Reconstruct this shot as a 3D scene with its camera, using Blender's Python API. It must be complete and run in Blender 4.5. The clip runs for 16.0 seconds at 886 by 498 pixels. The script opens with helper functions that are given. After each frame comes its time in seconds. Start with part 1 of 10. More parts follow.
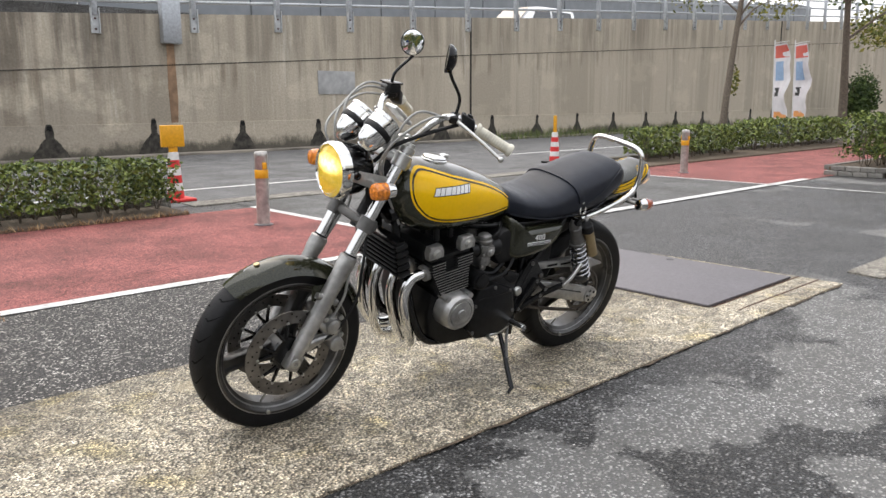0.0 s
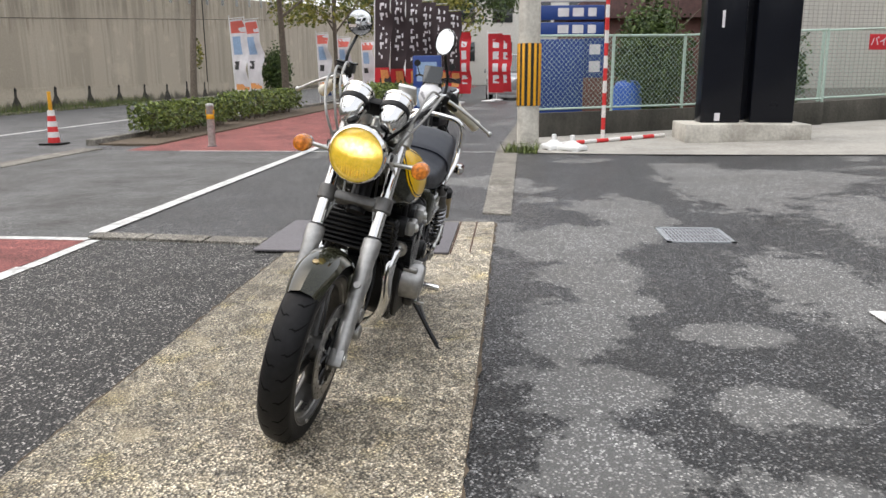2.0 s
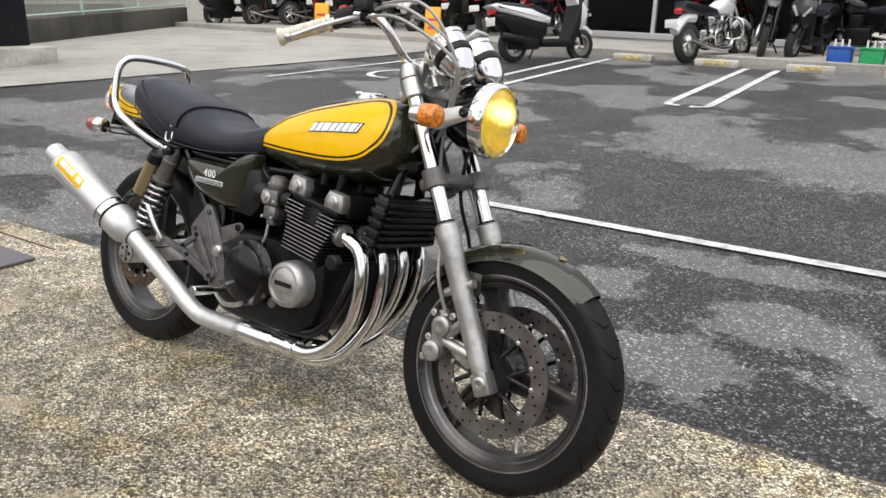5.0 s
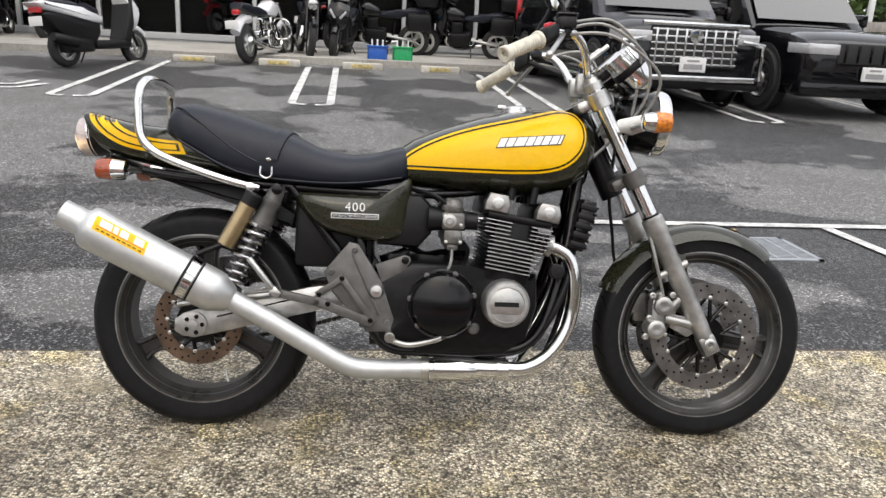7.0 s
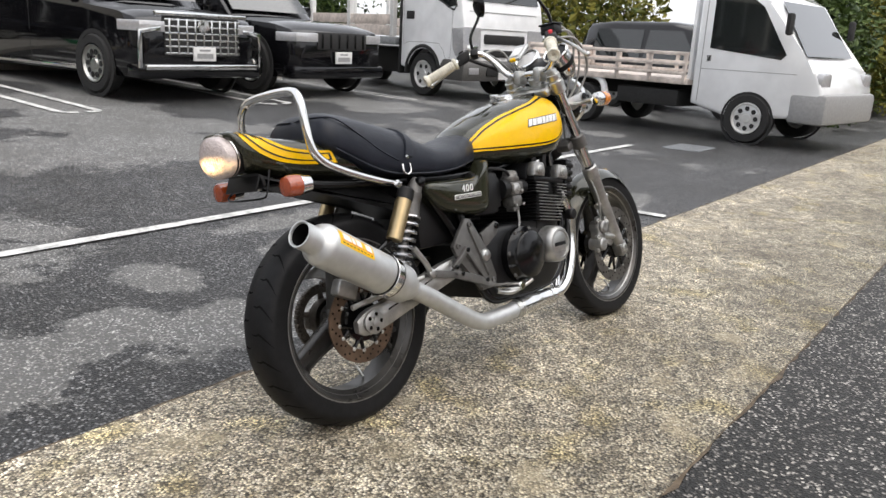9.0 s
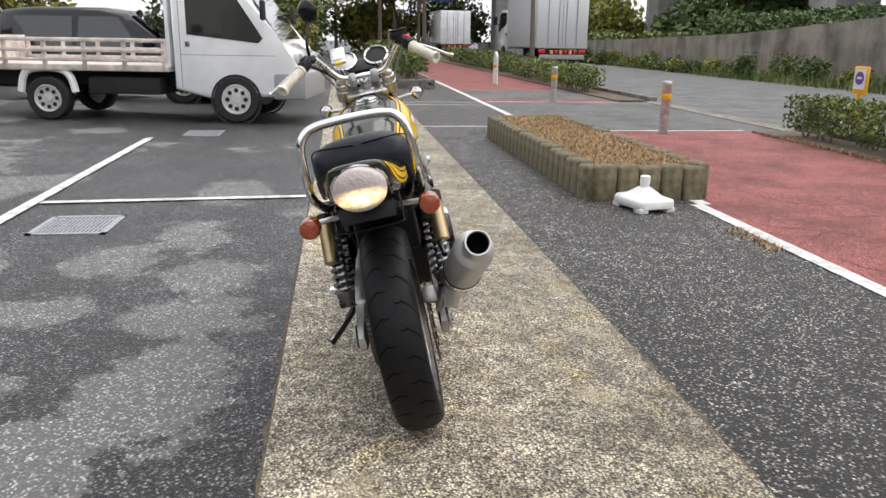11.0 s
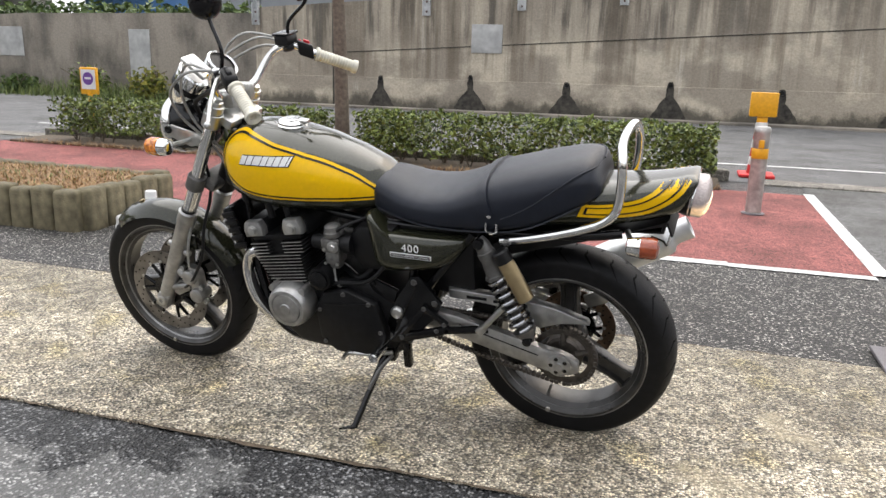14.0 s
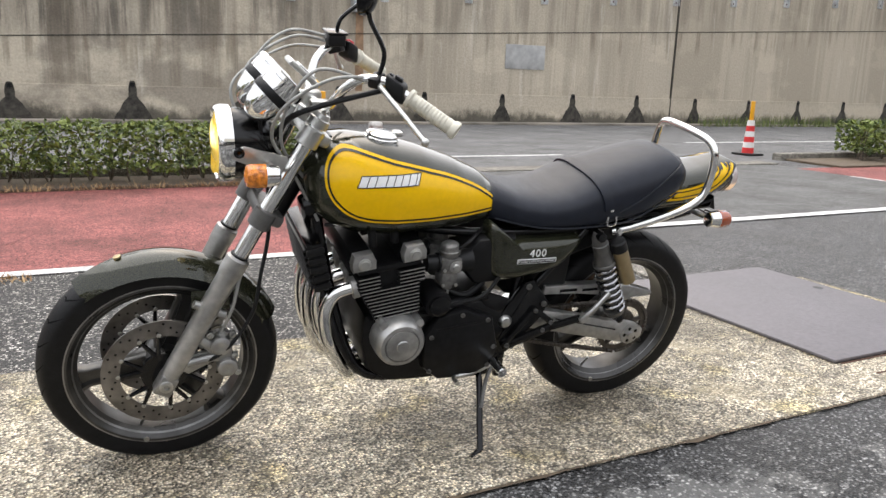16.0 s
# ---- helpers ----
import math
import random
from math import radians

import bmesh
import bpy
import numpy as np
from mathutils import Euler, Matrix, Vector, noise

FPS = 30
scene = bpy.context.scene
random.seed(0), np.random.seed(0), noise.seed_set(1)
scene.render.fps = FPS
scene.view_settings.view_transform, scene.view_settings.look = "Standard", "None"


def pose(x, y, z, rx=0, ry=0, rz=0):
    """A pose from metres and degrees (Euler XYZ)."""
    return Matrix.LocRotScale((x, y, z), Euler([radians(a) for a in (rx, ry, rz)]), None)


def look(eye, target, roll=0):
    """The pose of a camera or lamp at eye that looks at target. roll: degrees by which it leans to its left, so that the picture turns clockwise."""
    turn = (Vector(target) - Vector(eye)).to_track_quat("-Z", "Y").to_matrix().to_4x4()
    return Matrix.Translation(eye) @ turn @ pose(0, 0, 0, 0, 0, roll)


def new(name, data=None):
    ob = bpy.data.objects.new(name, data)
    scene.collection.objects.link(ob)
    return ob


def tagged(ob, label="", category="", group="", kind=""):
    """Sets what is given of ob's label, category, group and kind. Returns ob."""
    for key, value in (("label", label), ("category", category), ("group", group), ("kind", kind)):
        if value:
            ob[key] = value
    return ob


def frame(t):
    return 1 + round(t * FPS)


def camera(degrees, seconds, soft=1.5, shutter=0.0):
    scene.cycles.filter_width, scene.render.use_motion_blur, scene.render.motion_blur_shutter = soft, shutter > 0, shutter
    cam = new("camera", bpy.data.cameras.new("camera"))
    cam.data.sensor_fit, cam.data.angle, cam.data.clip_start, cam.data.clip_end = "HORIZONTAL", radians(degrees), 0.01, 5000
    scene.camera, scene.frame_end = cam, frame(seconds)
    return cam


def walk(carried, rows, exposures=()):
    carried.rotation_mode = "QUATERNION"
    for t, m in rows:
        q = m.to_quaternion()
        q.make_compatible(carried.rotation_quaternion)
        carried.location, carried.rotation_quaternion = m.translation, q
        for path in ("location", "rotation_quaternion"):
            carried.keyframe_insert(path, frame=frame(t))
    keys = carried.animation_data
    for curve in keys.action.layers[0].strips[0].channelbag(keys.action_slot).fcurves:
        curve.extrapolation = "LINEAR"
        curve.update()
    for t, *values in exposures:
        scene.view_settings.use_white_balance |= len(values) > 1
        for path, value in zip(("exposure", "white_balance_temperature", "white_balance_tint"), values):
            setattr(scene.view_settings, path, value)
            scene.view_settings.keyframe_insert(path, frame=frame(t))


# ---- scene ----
cam = camera(59.6, 16.0)
PATH = [
    (0, (2.681, 2.119, 1.079), (1.347, 0.675, 0.707), -0.2),
    (0.5, (3.039, 1.813, 1.072), (1.478, 0.625, 0.682), 0.0),
    (1, (3.336, 1.438, 1.072), (1.591, 0.546, 0.671), 0.0),
    (1.5, (3.55, 1.02, 1.083), (1.676, 0.457, 0.669), -0.3),
    (2, (3.626, 0.552, 1.115), (1.684, 0.377, 0.669), -0.3),
    (2.5, (3.623, 0.059, 1.139), (1.693, 0.272, 0.657), -0.4),
    (3, (3.49, -0.414, 1.139), (1.645, 0.158, 0.62), -0.6),
    (3.2, (3.45, -0.593, 1.14), (1.658, 0.113, 0.605), -0.0),
    (5.3, (1.914, -1.706, 1.163), (1.081, -0.003, 0.524), 1.5),
    (5.5, (1.751, -1.776, 1.163), (1.038, -0.023, 0.519), 1.5),
    (6, (1.315, -1.955, 1.124), (0.918, -0.087, 0.529), 2.1),
    (6.5, (0.876, -2.006, 1.119), (0.79, -0.094, 0.536), 2.6),
    (7, (0.396, -2.049, 1.133), (0.645, -0.15, 0.558), 3.1),
    (7.5, (-0.11, -1.991, 1.12), (0.501, -0.171, 0.559), 3.6),
    (8, (-0.624, -1.88, 1.101), (0.346, -0.22, 0.552), 4.0),
    (8.2, (-0.806, -1.81, 1.086), (0.297, -0.232, 0.542), 3.9),
    (10.3, (-2.146, -0.506, 1.116), (-0.24, -0.198, 0.596), 1.4),
    (10.5, (-2.172, -0.302, 1.122), (-0.247, -0.154, 0.601), 1.2),
    (11, (-2.129, 0.206, 1.115), (-0.215, -0.049, 0.593), 0.9),
    (11.5, (-2.003, 0.673, 1.106), (-0.178, 0.043, 0.586), 1.0),
    (12, (-1.814, 1.129, 1.096), (-0.139, 0.165, 0.582), 0.9),
    (12.5, (-1.542, 1.532, 1.082), (-0.068, 0.275, 0.583), 1.0),
    (13, (-1.137, 1.842, 1.055), (0.073, 0.326, 0.565), 1.0),
    (13.5, (-0.688, 2.099, 1.06), (0.182, 0.364, 0.58), 1.7),
    (14, (-0.251, 2.194, 1.083), (0.317, 0.336, 0.607), 1.5),
    (14.5, (0.287, 2.272, 1.092), (0.44, 0.332, 0.631), 2.0),
    (15, (0.769, 2.22, 1.08), (0.557, 0.284, 0.625), 1.9),
    (15.2, (0.972, 2.227, 1.098), (0.617, 0.311, 0.649), 2.1),
    (15.5, (1.263, 2.117, 1.09), (0.69, 0.256, 0.633), 2.2),
    (16, (1.647, 1.987, 1.044), (0.748, 0.254, 0.61), 2.1),
]
walk(cam, [(t, look(eye, target, roll)) for t, eye, target, roll in PATH],
     [(0.0, 0.62), (1.5, 0.50), (3.0, 0.42), (6.0, 0.42), (8.0, 0.44), (10.5, 0.46), (12.0, 0.62), (14.0, 0.77), (16.0, 0.79)])

# ---- light ----
world = bpy.data.worlds.new("world")
scene.world = world
world.use_nodes = True
wn = world.node_tree
sky = wn.nodes.new("ShaderNodeTexSky")
sky.sky_type, sky.sun_disc, sky.sun_elevation, sky.sun_rotation = "NISHITA", False, radians(48), radians(200)
sky.air_density, sky.dust_density, sky.ozone_density = 1.2, 6.0, 1.0
pale = wn.nodes.new("ShaderNodeMixRGB")          # a thin overcast: the sky's blue is veiled by grey cloud
pale.inputs[0].default_value = 0.72
pale.inputs[2].default_value = (9.7, 9.75, 10.15, 1)
wn.links.new(sky.outputs[0], pale.inputs[1])
wn.links.new(pale.outputs[0], wn.nodes["Background"].inputs[0])
wn.nodes["Background"].inputs[1].default_value = 0.115
sun = new("sun", bpy.data.lights.new("sun", "SUN"))
sun.data.energy, sun.data.angle, sun.data.color = 1.4, radians(70), (1.0, 0.97, 0.935)
sun.matrix_world = look((0, 0, 30), (-7, 9, 0))

# ---- materials ----
def mat(name, base, rough=0.5, metal=0.0, var=0.15, scale=30.0, bump=0.0, bump_scale=200.0, tint=None, coat=0.0, spec=0.5, stain=0.0, stain_scale=3.0, each=0.0):
    """A surface: base colour varied at two scales, with roughness wear and fine relief."""
    m = bpy.data.materials.new(name)
    m.use_nodes = True
    nt = m.node_tree
    b = nt.nodes["Principled BSDF"]
    co = nt.nodes.new("ShaderNodeTexCoord")
    fine = nt.nodes.new("ShaderNodeTexNoise")
    fine.inputs["Scale"].default_value, fine.inputs["Detail"].default_value = scale, 6
    wide = nt.nodes.new("ShaderNodeTexNoise")
    wide.inputs["Scale"].default_value, wide.inputs["Detail"].default_value = stain_scale, 4
    for n in (fine, wide):
        nt.links.new(co.outputs["Object"], n.inputs["Vector"])
    ramp = nt.nodes.new("ShaderNodeValToRGB")
    lo = [c * (1 - var) for c in base]
    hi = [min(1, c * (1 + var)) for c in (tint or base)]
    ramp.color_ramp.elements[0].position, ramp.color_ramp.elements[1].position = 0.3, 0.7
    ramp.color_ramp.elements[0].color, ramp.color_ramp.elements[1].color = (*lo, 1), (*hi, 1)
    nt.links.new(fine.outputs["Fac"], ramp.inputs["Fac"])
    colour = ramp.outputs["Color"]
    if stain or each:
        mul = nt.nodes.new("ShaderNodeMixRGB")
        mul.blend_type, mul.inputs[0].default_value = "MULTIPLY", 1.0
        span = nt.nodes.new("ShaderNodeMapRange")
        span.inputs["From Min"].default_value, span.inputs["From Max"].default_value = (0.35, 0.65) if stain else (0, 1)
        span.inputs["To Min"].default_value, span.inputs["To Max"].default_value = 1 - (stain or each), 1.0 + 0.3 * (stain or each)
        if stain:
            nt.links.new(wide.outputs["Fac"], span.inputs["Value"])
        else:
            info = nt.nodes.new("ShaderNodeObjectInfo")
            nt.links.new(info.outputs["Random"], span.inputs["Value"])
        nt.links.new(colour, mul.inputs[1])
        nt.links.new(span.outputs[0], mul.inputs[2])
        colour = mul.outputs[0]
    nt.links.new(colour, b.inputs["Base Color"])
    b.inputs["Metallic"].default_value, b.inputs["Coat Weight"].default_value, b.inputs["Specular IOR Level"].default_value = metal, coat, spec
    b.inputs["Coat Roughness"].default_value = 0.04
    rr = nt.nodes.new("ShaderNodeMapRange")
    rr.inputs["To Min"].default_value, rr.inputs["To Max"].default_value = max(0.02, rough * 0.8), min(1, rough * 1.25)
    nt.links.new(wide.outputs["Fac"], rr.inputs["Value"])
    nt.links.new(rr.outputs[0], b.inputs["Roughness"])
    if bump:
        grain = nt.nodes.new("ShaderNodeTexNoise")
        grain.inputs["Scale"].default_value, grain.inputs["Detail"].default_value = bump_scale, 3
        nt.links.new(co.outputs["Object"], grain.inputs["Vector"])
        bp = nt.nodes.new("ShaderNodeBump")
        bp.inputs["Strength"].default_value, bp.inputs["Distance"].default_value = bump, 0.01
        nt.links.new(grain.outputs["Fac"], bp.inputs["Height"])
        nt.links.new(bp.outputs[0], b.inputs["Normal"])
    return m


def glow(name, base, power):
    m = mat(name, base, 0.2, var=0.05)
    b = m.node_tree.nodes["Principled BSDF"]
    b.inputs["Emission Color"].default_value, b.inputs["Emission Strength"].default_value = (*base, 1), power
    return m


def clear(name, base, rough=0.03, ior=1.45):
    m = mat(name, base, rough, var=0.02)
    m.node_tree.nodes["Principled BSDF"].inputs["Transmission Weight"].default_value = 1.0
    m.node_tree.nodes["Principled BSDF"].inputs["IOR"].default_value = ior
    return m


CHROME = mat("chrome", (0.78, 0.78, 0.77), 0.09, 1.0, 0.05, 12, bump=0.02, bump_scale=60)
ALLOY = mat("brushed_alloy", (0.55, 0.55, 0.53), 0.34, 1.0, 0.12, 60, bump=0.05, bump_scale=300)
CAST = mat("cast_alloy", (0.46, 0.455, 0.44), 0.38, 0.85, 0.18, 40, bump=0.08, bump_scale=350, stain=0.25, stain_scale=14)
TITAN = mat("bead_blasted_alloy", (0.60, 0.61, 0.61), 0.48, 0.85, 0.07, 40, bump=0.05, bump_scale=600)
GREYMETAL = mat("grey_painted_metal", (0.125, 0.122, 0.117), 0.40, 0.5, 0.2, 40, bump=0.06, bump_scale=300)
RIMGREY = mat("gunmetal_rim", (0.072, 0.070, 0.067), 0.28, 0.6, 0.2, 30, stain=0.3, stain_scale=9)
RIMLIP = mat("dulled_machined_lip", (0.30, 0.298, 0.29), 0.36, 0.9, 0.2, 30, stain=0.35, stain_scale=12)
BLACKMETAL = mat("black_painted_metal", (0.004, 0.004, 0.0045), 0.13, 0.0, 0.4, 40, bump=0.03, bump_scale=250, spec=0.35)
ENGINEBLACK = mat("engine_black", (0.005, 0.005, 0.0055), 0.34, 0.0, 0.5, 60, bump=0.06, bump_scale=200, spec=0.25)
FINEDGE = mat("machined_fin_edge", (0.62, 0.62, 0.60), 0.35, 1.0, 0.2, 80)
RUBBER = mat("tyre_rubber", (0.007, 0.007, 0.0078), 0.50, 0.0, 0.3, 50, bump=0.08, bump_scale=180, stain=0.3, stain_scale=6, spec=0.22)
GROOVE = mat("tread_groove_rubber", (0.005, 0.005, 0.005), 0.8, spec=0.1)
PLASTIC = mat("black_plastic", (0.006, 0.006, 0.0065), 0.42, 0.0, 0.2, 60, bump=0.05, bump_scale=400, spec=0.3)
VINYL = mat("black_seat_vinyl", (0.010, 0.0125, 0.020), 0.38, 0.0, 0.15, 40, bump=0.10, bump_scale=520, spec=0.32)
GREEN = mat("dark_olive_paint", (0.017, 0.018, 0.011), 0.14, 0.2, 0.15, 300, coat=0.65, tint=(0.030, 0.031, 0.018), spec=0.25)
YELLOW = mat("amber_yellow_paint", (0.82, 0.485, 0.0), 0.28, 0.0, 0.04, 90, coat=0.25, spec=0.2)
STRIPE = mat("black_pinstripe", (0.012, 0.009, 0.006), 0.25, 0.0, 0.1, 90, coat=0.25, spec=0.3)
WHITEPAINT = mat("white_decal", (0.75, 0.75, 0.74), 0.35, 0.0, 0.05, 60)
IVORY = mat("ivory_grip_rubber", (0.66, 0.63, 0.53), 0.6, 0.0, 0.12, 40, bump=0.08, bump_scale=300, stain=0.18, stain_scale=22)
CABLE = mat("clear_cable_sleeve", (0.30, 0.30, 0.285), 0.3, 0.3, 0.15, 60)
GOLD = mat("gold_anodised_can", (0.42, 0.33, 0.19), 0.36, 0.9, 0.1, 40)
DISC = mat("worn_brake_disc", (0.20, 0.19, 0.18), 0.3, 0.85, 0.25, 24, stain=0.2, stain_scale=12)
RUSTDISC = mat("rust_tinged_disc", (0.15, 0.10, 0.068), 0.4, 0.7, 0.3, 24, stain=0.35, stain_scale=10)
AMBER = mat("amber_lens", (0.30, 0.050, 0.012), 0.12, 0.0, 0.15, 120, coat=1.0, bump=0.3, bump_scale=140)
AMBERLIT = mat("bright_amber_lens", (0.52, 0.115, 0.004), 0.14, 0.0, 0.45, 90, coat=0.6, bump=0.5, bump_scale=150, tint=(0.75, 0.22, 0.01))
HEADLENS = mat("lit_yellow_headlamp_lens", (0.78, 0.50, 0.008), 0.12, var=0.1, scale=160, coat=0.5)


def lit_from(m, colour, at, near, edge, reach, ribs=0.0):
    """A bulb behind the glass at the point given: the glass glows most in front of it."""
    nt = m.node_tree
    b = nt.nodes["Principled BSDF"]
    co = nt.nodes.new("ShaderNodeTexCoord")
    off = nt.nodes.new("ShaderNodeVectorMath")
    off.operation, off.inputs[1].default_value = "SUBTRACT", at
    sq = nt.nodes.new("ShaderNodeVectorMath")
    sq.operation, sq.inputs[1].default_value = "MULTIPLY", (0.5, 0.6, 1.5)
    ln = nt.nodes.new("ShaderNodeVectorMath")
    ln.operation = "LENGTH"
    rng = nt.nodes.new("ShaderNodeMapRange")
    rng.interpolation_type = "SMOOTHSTEP"
    rng.inputs["From Max"].default_value, rng.inputs["To Min"].default_value, rng.inputs["To Max"].default_value = reach, near, edge
    wave = nt.nodes.new("ShaderNodeTexNoise")
    wave.inputs["Scale"].default_value, wave.inputs["Detail"].default_value = 60, 3
    wr = nt.nodes.new("ShaderNodeMapRange")
    wr.inputs["From Min"].default_value, wr.inputs["From Max"].default_value = 0.35, 0.65
    wr.inputs["To Min"].default_value, wr.inputs["To Max"].default_value = 1 - ribs, 1 + ribs
    mul = nt.nodes.new("ShaderNodeMath")
    mul.operation = "MULTIPLY"
    nt.links.new(co.outputs["Object"], off.inputs[0])
    nt.links.new(co.outputs["Object"], wave.inputs["Vector"])
    nt.links.new(off.outputs[0], sq.inputs[0])
    nt.links.new(sq.outputs[0], ln.inputs[0])
    nt.links.new(ln.outputs["Value"], rng.inputs["Value"])
    nt.links.new(wave.outputs["Fac"], wr.inputs["Value"])
    nt.links.new(rng.outputs[0], mul.inputs[0])
    nt.links.new(wr.outputs[0], mul.inputs[1])
    nt.links.new(mul.outputs[0], b.inputs["Emission Strength"])
    b.inputs["Emission Color"].default_value = (*colour, 1)


lit_from(HEADLENS, (1.0, 0.78, 0.26), (1.27, 0.0, 0.915), 3.2, 0.10, 0.056, 0.35)
TAILLENS = mat("frosted_tail_lens", (0.50, 0.43, 0.41), 0.2, 0.0, 0.1, 130, bump=0.35, bump_scale=150, coat=0.6)
lit_from(TAILLENS, (1.0, 0.62, 0.28), (-0.351, 0.0, 0.772), 2.2, 0.0, 0.052, 0.45)
MIRROR = mat("mirror_glass", (0.85, 0.86, 0.88), 0.02, 1.0, 0.02)
REDPLASTIC = mat("red_plastic", (0.5, 0.02, 0.03), 0.4)
CARBM = mat("dull_carburettor_alloy", (0.20, 0.195, 0.185), 0.42, 0.6, 0.35, 60, bump=0.1, bump_scale=200, stain=0.35, stain_scale=20)
SPRINGM = mat("dull_chrome_spring", (0.36, 0.36, 0.37), 0.22, 1.0, 0.15, 60)
CHAINM = mat("oily_chain", (0.09, 0.08, 0.07), 0.45, 0.8, 0.3, 60)

# ---- mesh helpers ----
def thing(name, label, category, m=None, group="", kind=""):
    ob = new(name)
    if m is not None:
        ob.matrix_world = m
    return tagged(ob, label, category, group, kind)


def part(name, bm, material, parent=None, label="", smooth=40):
    me = bpy.data.meshes.new(name)
    bmesh.ops.recalc_face_normals(bm, faces=bm.faces[:])
    if smooth:
        lim = radians(smooth)
        for f in bm.faces:
            f.smooth = True
        for e in bm.edges:
            if len(e.link_faces) == 2 and e.calc_face_angle(0) > lim:
                e.smooth = False
    bm.to_mesh(me)
    bm.free()
    for one in (material if isinstance(material, (list, tuple)) else [material]):
        me.materials.append(one)
    ob = new(name, me)
    if parent is not None:
        if parent.parent is not None and parent.parent.parent is not None:
            parent = parent.parent                            # never a fourth level
        ob.parent = parent
    if label:
        ob["label"] = label
    return ob


def pieces(name, bm, material, parent=None, label="", smooth=40):
    """Each loose piece of bm as a part of its own."""
    left = set(bm.verts)
    made = []
    while left:
        first = next(v for v in bm.verts if v in left)
        isle, todo = {first}, [first]
        while todo:
            for e in todo.pop().link_edges:
                for v in e.verts:
                    if v not in isle:
                        isle.add(v)
                        todo.append(v)
        left -= isle
        one = bmesh.new()
        twin = {v: one.verts.new(v.co) for v in bm.verts if v in isle}
        for f in bm.faces:
            if f.verts[0] in isle:
                one.faces.new([twin[v] for v in f.verts])
        made.append(part(name, one, material, parent, label, smooth))
    bm.free()
    return made


def box(bm, lo, hi, bevel=0.0, m=None, seg=2):
    got = bmesh.ops.create_cube(bm, size=1)["verts"]
    for v in got:
        v.co = Vector([lo[i] + (v.co[i] + 0.5) * (hi[i] - lo[i]) for i in range(3)])
    if bevel:
        edges = list({e for v in got for e in v.link_edges})
        made = bmesh.ops.bevel(bm, geom=edges, offset=bevel, segments=seg, affect="EDGES", profile=0.5)
        got = list({v for f in made["faces"] for v in f.verts} | {v for v in got if v.is_valid})
    if m is not None:
        bmesh.ops.transform(bm, matrix=m, verts=got)
    return bm


def frame_of(d):
    d = Vector(d).normalized()
    a = d.cross(Vector((0, 0, 1)) if abs(d.z) < 0.9 else Vector((1, 0, 0))).normalized()
    return d, a, d.cross(a)


def lathe(bm, p, d, prof, seg=24, cap=True):
    """prof: (distance along d, radius) rows turned round the axis through p."""
    d, a, b = frame_of(d)
    p = Vector(p)
    rings = []
    for s, r in prof:
        rings.append([bm.verts.new(p + d * s + (a * math.cos(2 * math.pi * k / seg) + b * math.sin(2 * math.pi * k / seg)) * max(r, 1e-5)) for k in range(seg)])
    for u, v in zip(rings, rings[1:]):
        for k in range(seg):
            bm.faces.new((u[k], u[(k + 1) % seg], v[(k + 1) % seg], v[k]))
    if cap:
        bm.faces.new(rings[0][::-1])
        bm.faces.new(rings[-1])
    return bm


def rod(bm, p, q, r, r2=None, seg=14):
    p, q = Vector(p), Vector(q)
    return lathe(bm, p, q - p, [(0, r), ((q - p).length, r if r2 is None else r2)], seg)


def smooth_line(pts, n=6, closed=False):
    """A Catmull-Rom line through pts."""
    pts = [Vector(p) for p in pts]
    out, c = [], len(pts)
    for i in range(c if closed else c - 1):
        g = [pts[(i + j) % c] if closed else pts[min(max(i + j, 0), c - 1)] for j in (-1, 0, 1, 2)]
        for k in range(n):
            t = k / n
            out.append(0.5 * ((2 * g[1]) + (g[2] - g[0]) * t + (2 * g[0] - 5 * g[1] + 4 * g[2] - g[3]) * t * t + (3 * g[1] - g[0] - 3 * g[2] + g[3]) * t ** 3))
    if not closed:
        out.append(pts[-1])
    return out


def tube(bm, pts, r, n=6, seg=10, taper=None):
    """A round tube along a smooth line; taper: the radius at the end."""
    line = smooth_line(pts, n)
    prev, up = None, None
    for i, p in enumerate(line):
        d = (line[min(i + 1, len(line) - 1)] - line[max(i - 1, 0)]).normalized()
        if up is None:
            _, up, _ = frame_of(d)
        up = (up - d * up.dot(d)).normalized()
        side = d.cross(up)
        rad = r if taper is None else r + (taper - r) * i / (len(line) - 1)
        ring = [bm.verts.new(p + (up * math.cos(2 * math.pi * k / seg) + side * math.sin(2 * math.pi * k / seg)) * rad) for k in range(seg)]
        if prev:
            for k in range(seg):
                bm.faces.new((prev[k], prev[(k + 1) % seg], ring[(k + 1) % seg], ring[k]))
        else:
            bm.faces.new(ring[::-1])
        prev = ring
    bm.faces.new(prev)
    return bm


def prism(bm, outline, y0, y1, bevel=0.0, plane="xz"):
    """An outline in a plane, given depth along the third axis."""
    def at(u, v, w):
        return {"xz": (u, w, v), "xy": (u, v, w), "yz": (w, u, v)}[plane]
    lo = [bm.verts.new(at(u, v, y0)) for u, v in outline]
    hi = [bm.verts.new(at(u, v, y1)) for u, v in outline]
    n = len(lo)
    faces = [bm.faces.new(lo[::-1]), bm.faces.new(hi)]
    for k in range(n):
        faces.append(bm.faces.new((lo[k], lo[(k + 1) % n], hi[(k + 1) % n], hi[k])))
    if bevel:
        rim = list({e for f in faces[:2] for e in f.edges})
        bmesh.ops.bevel(bm, geom=rim, offset=bevel, segments=2, affect="EDGES", profile=0.5)
    return bm


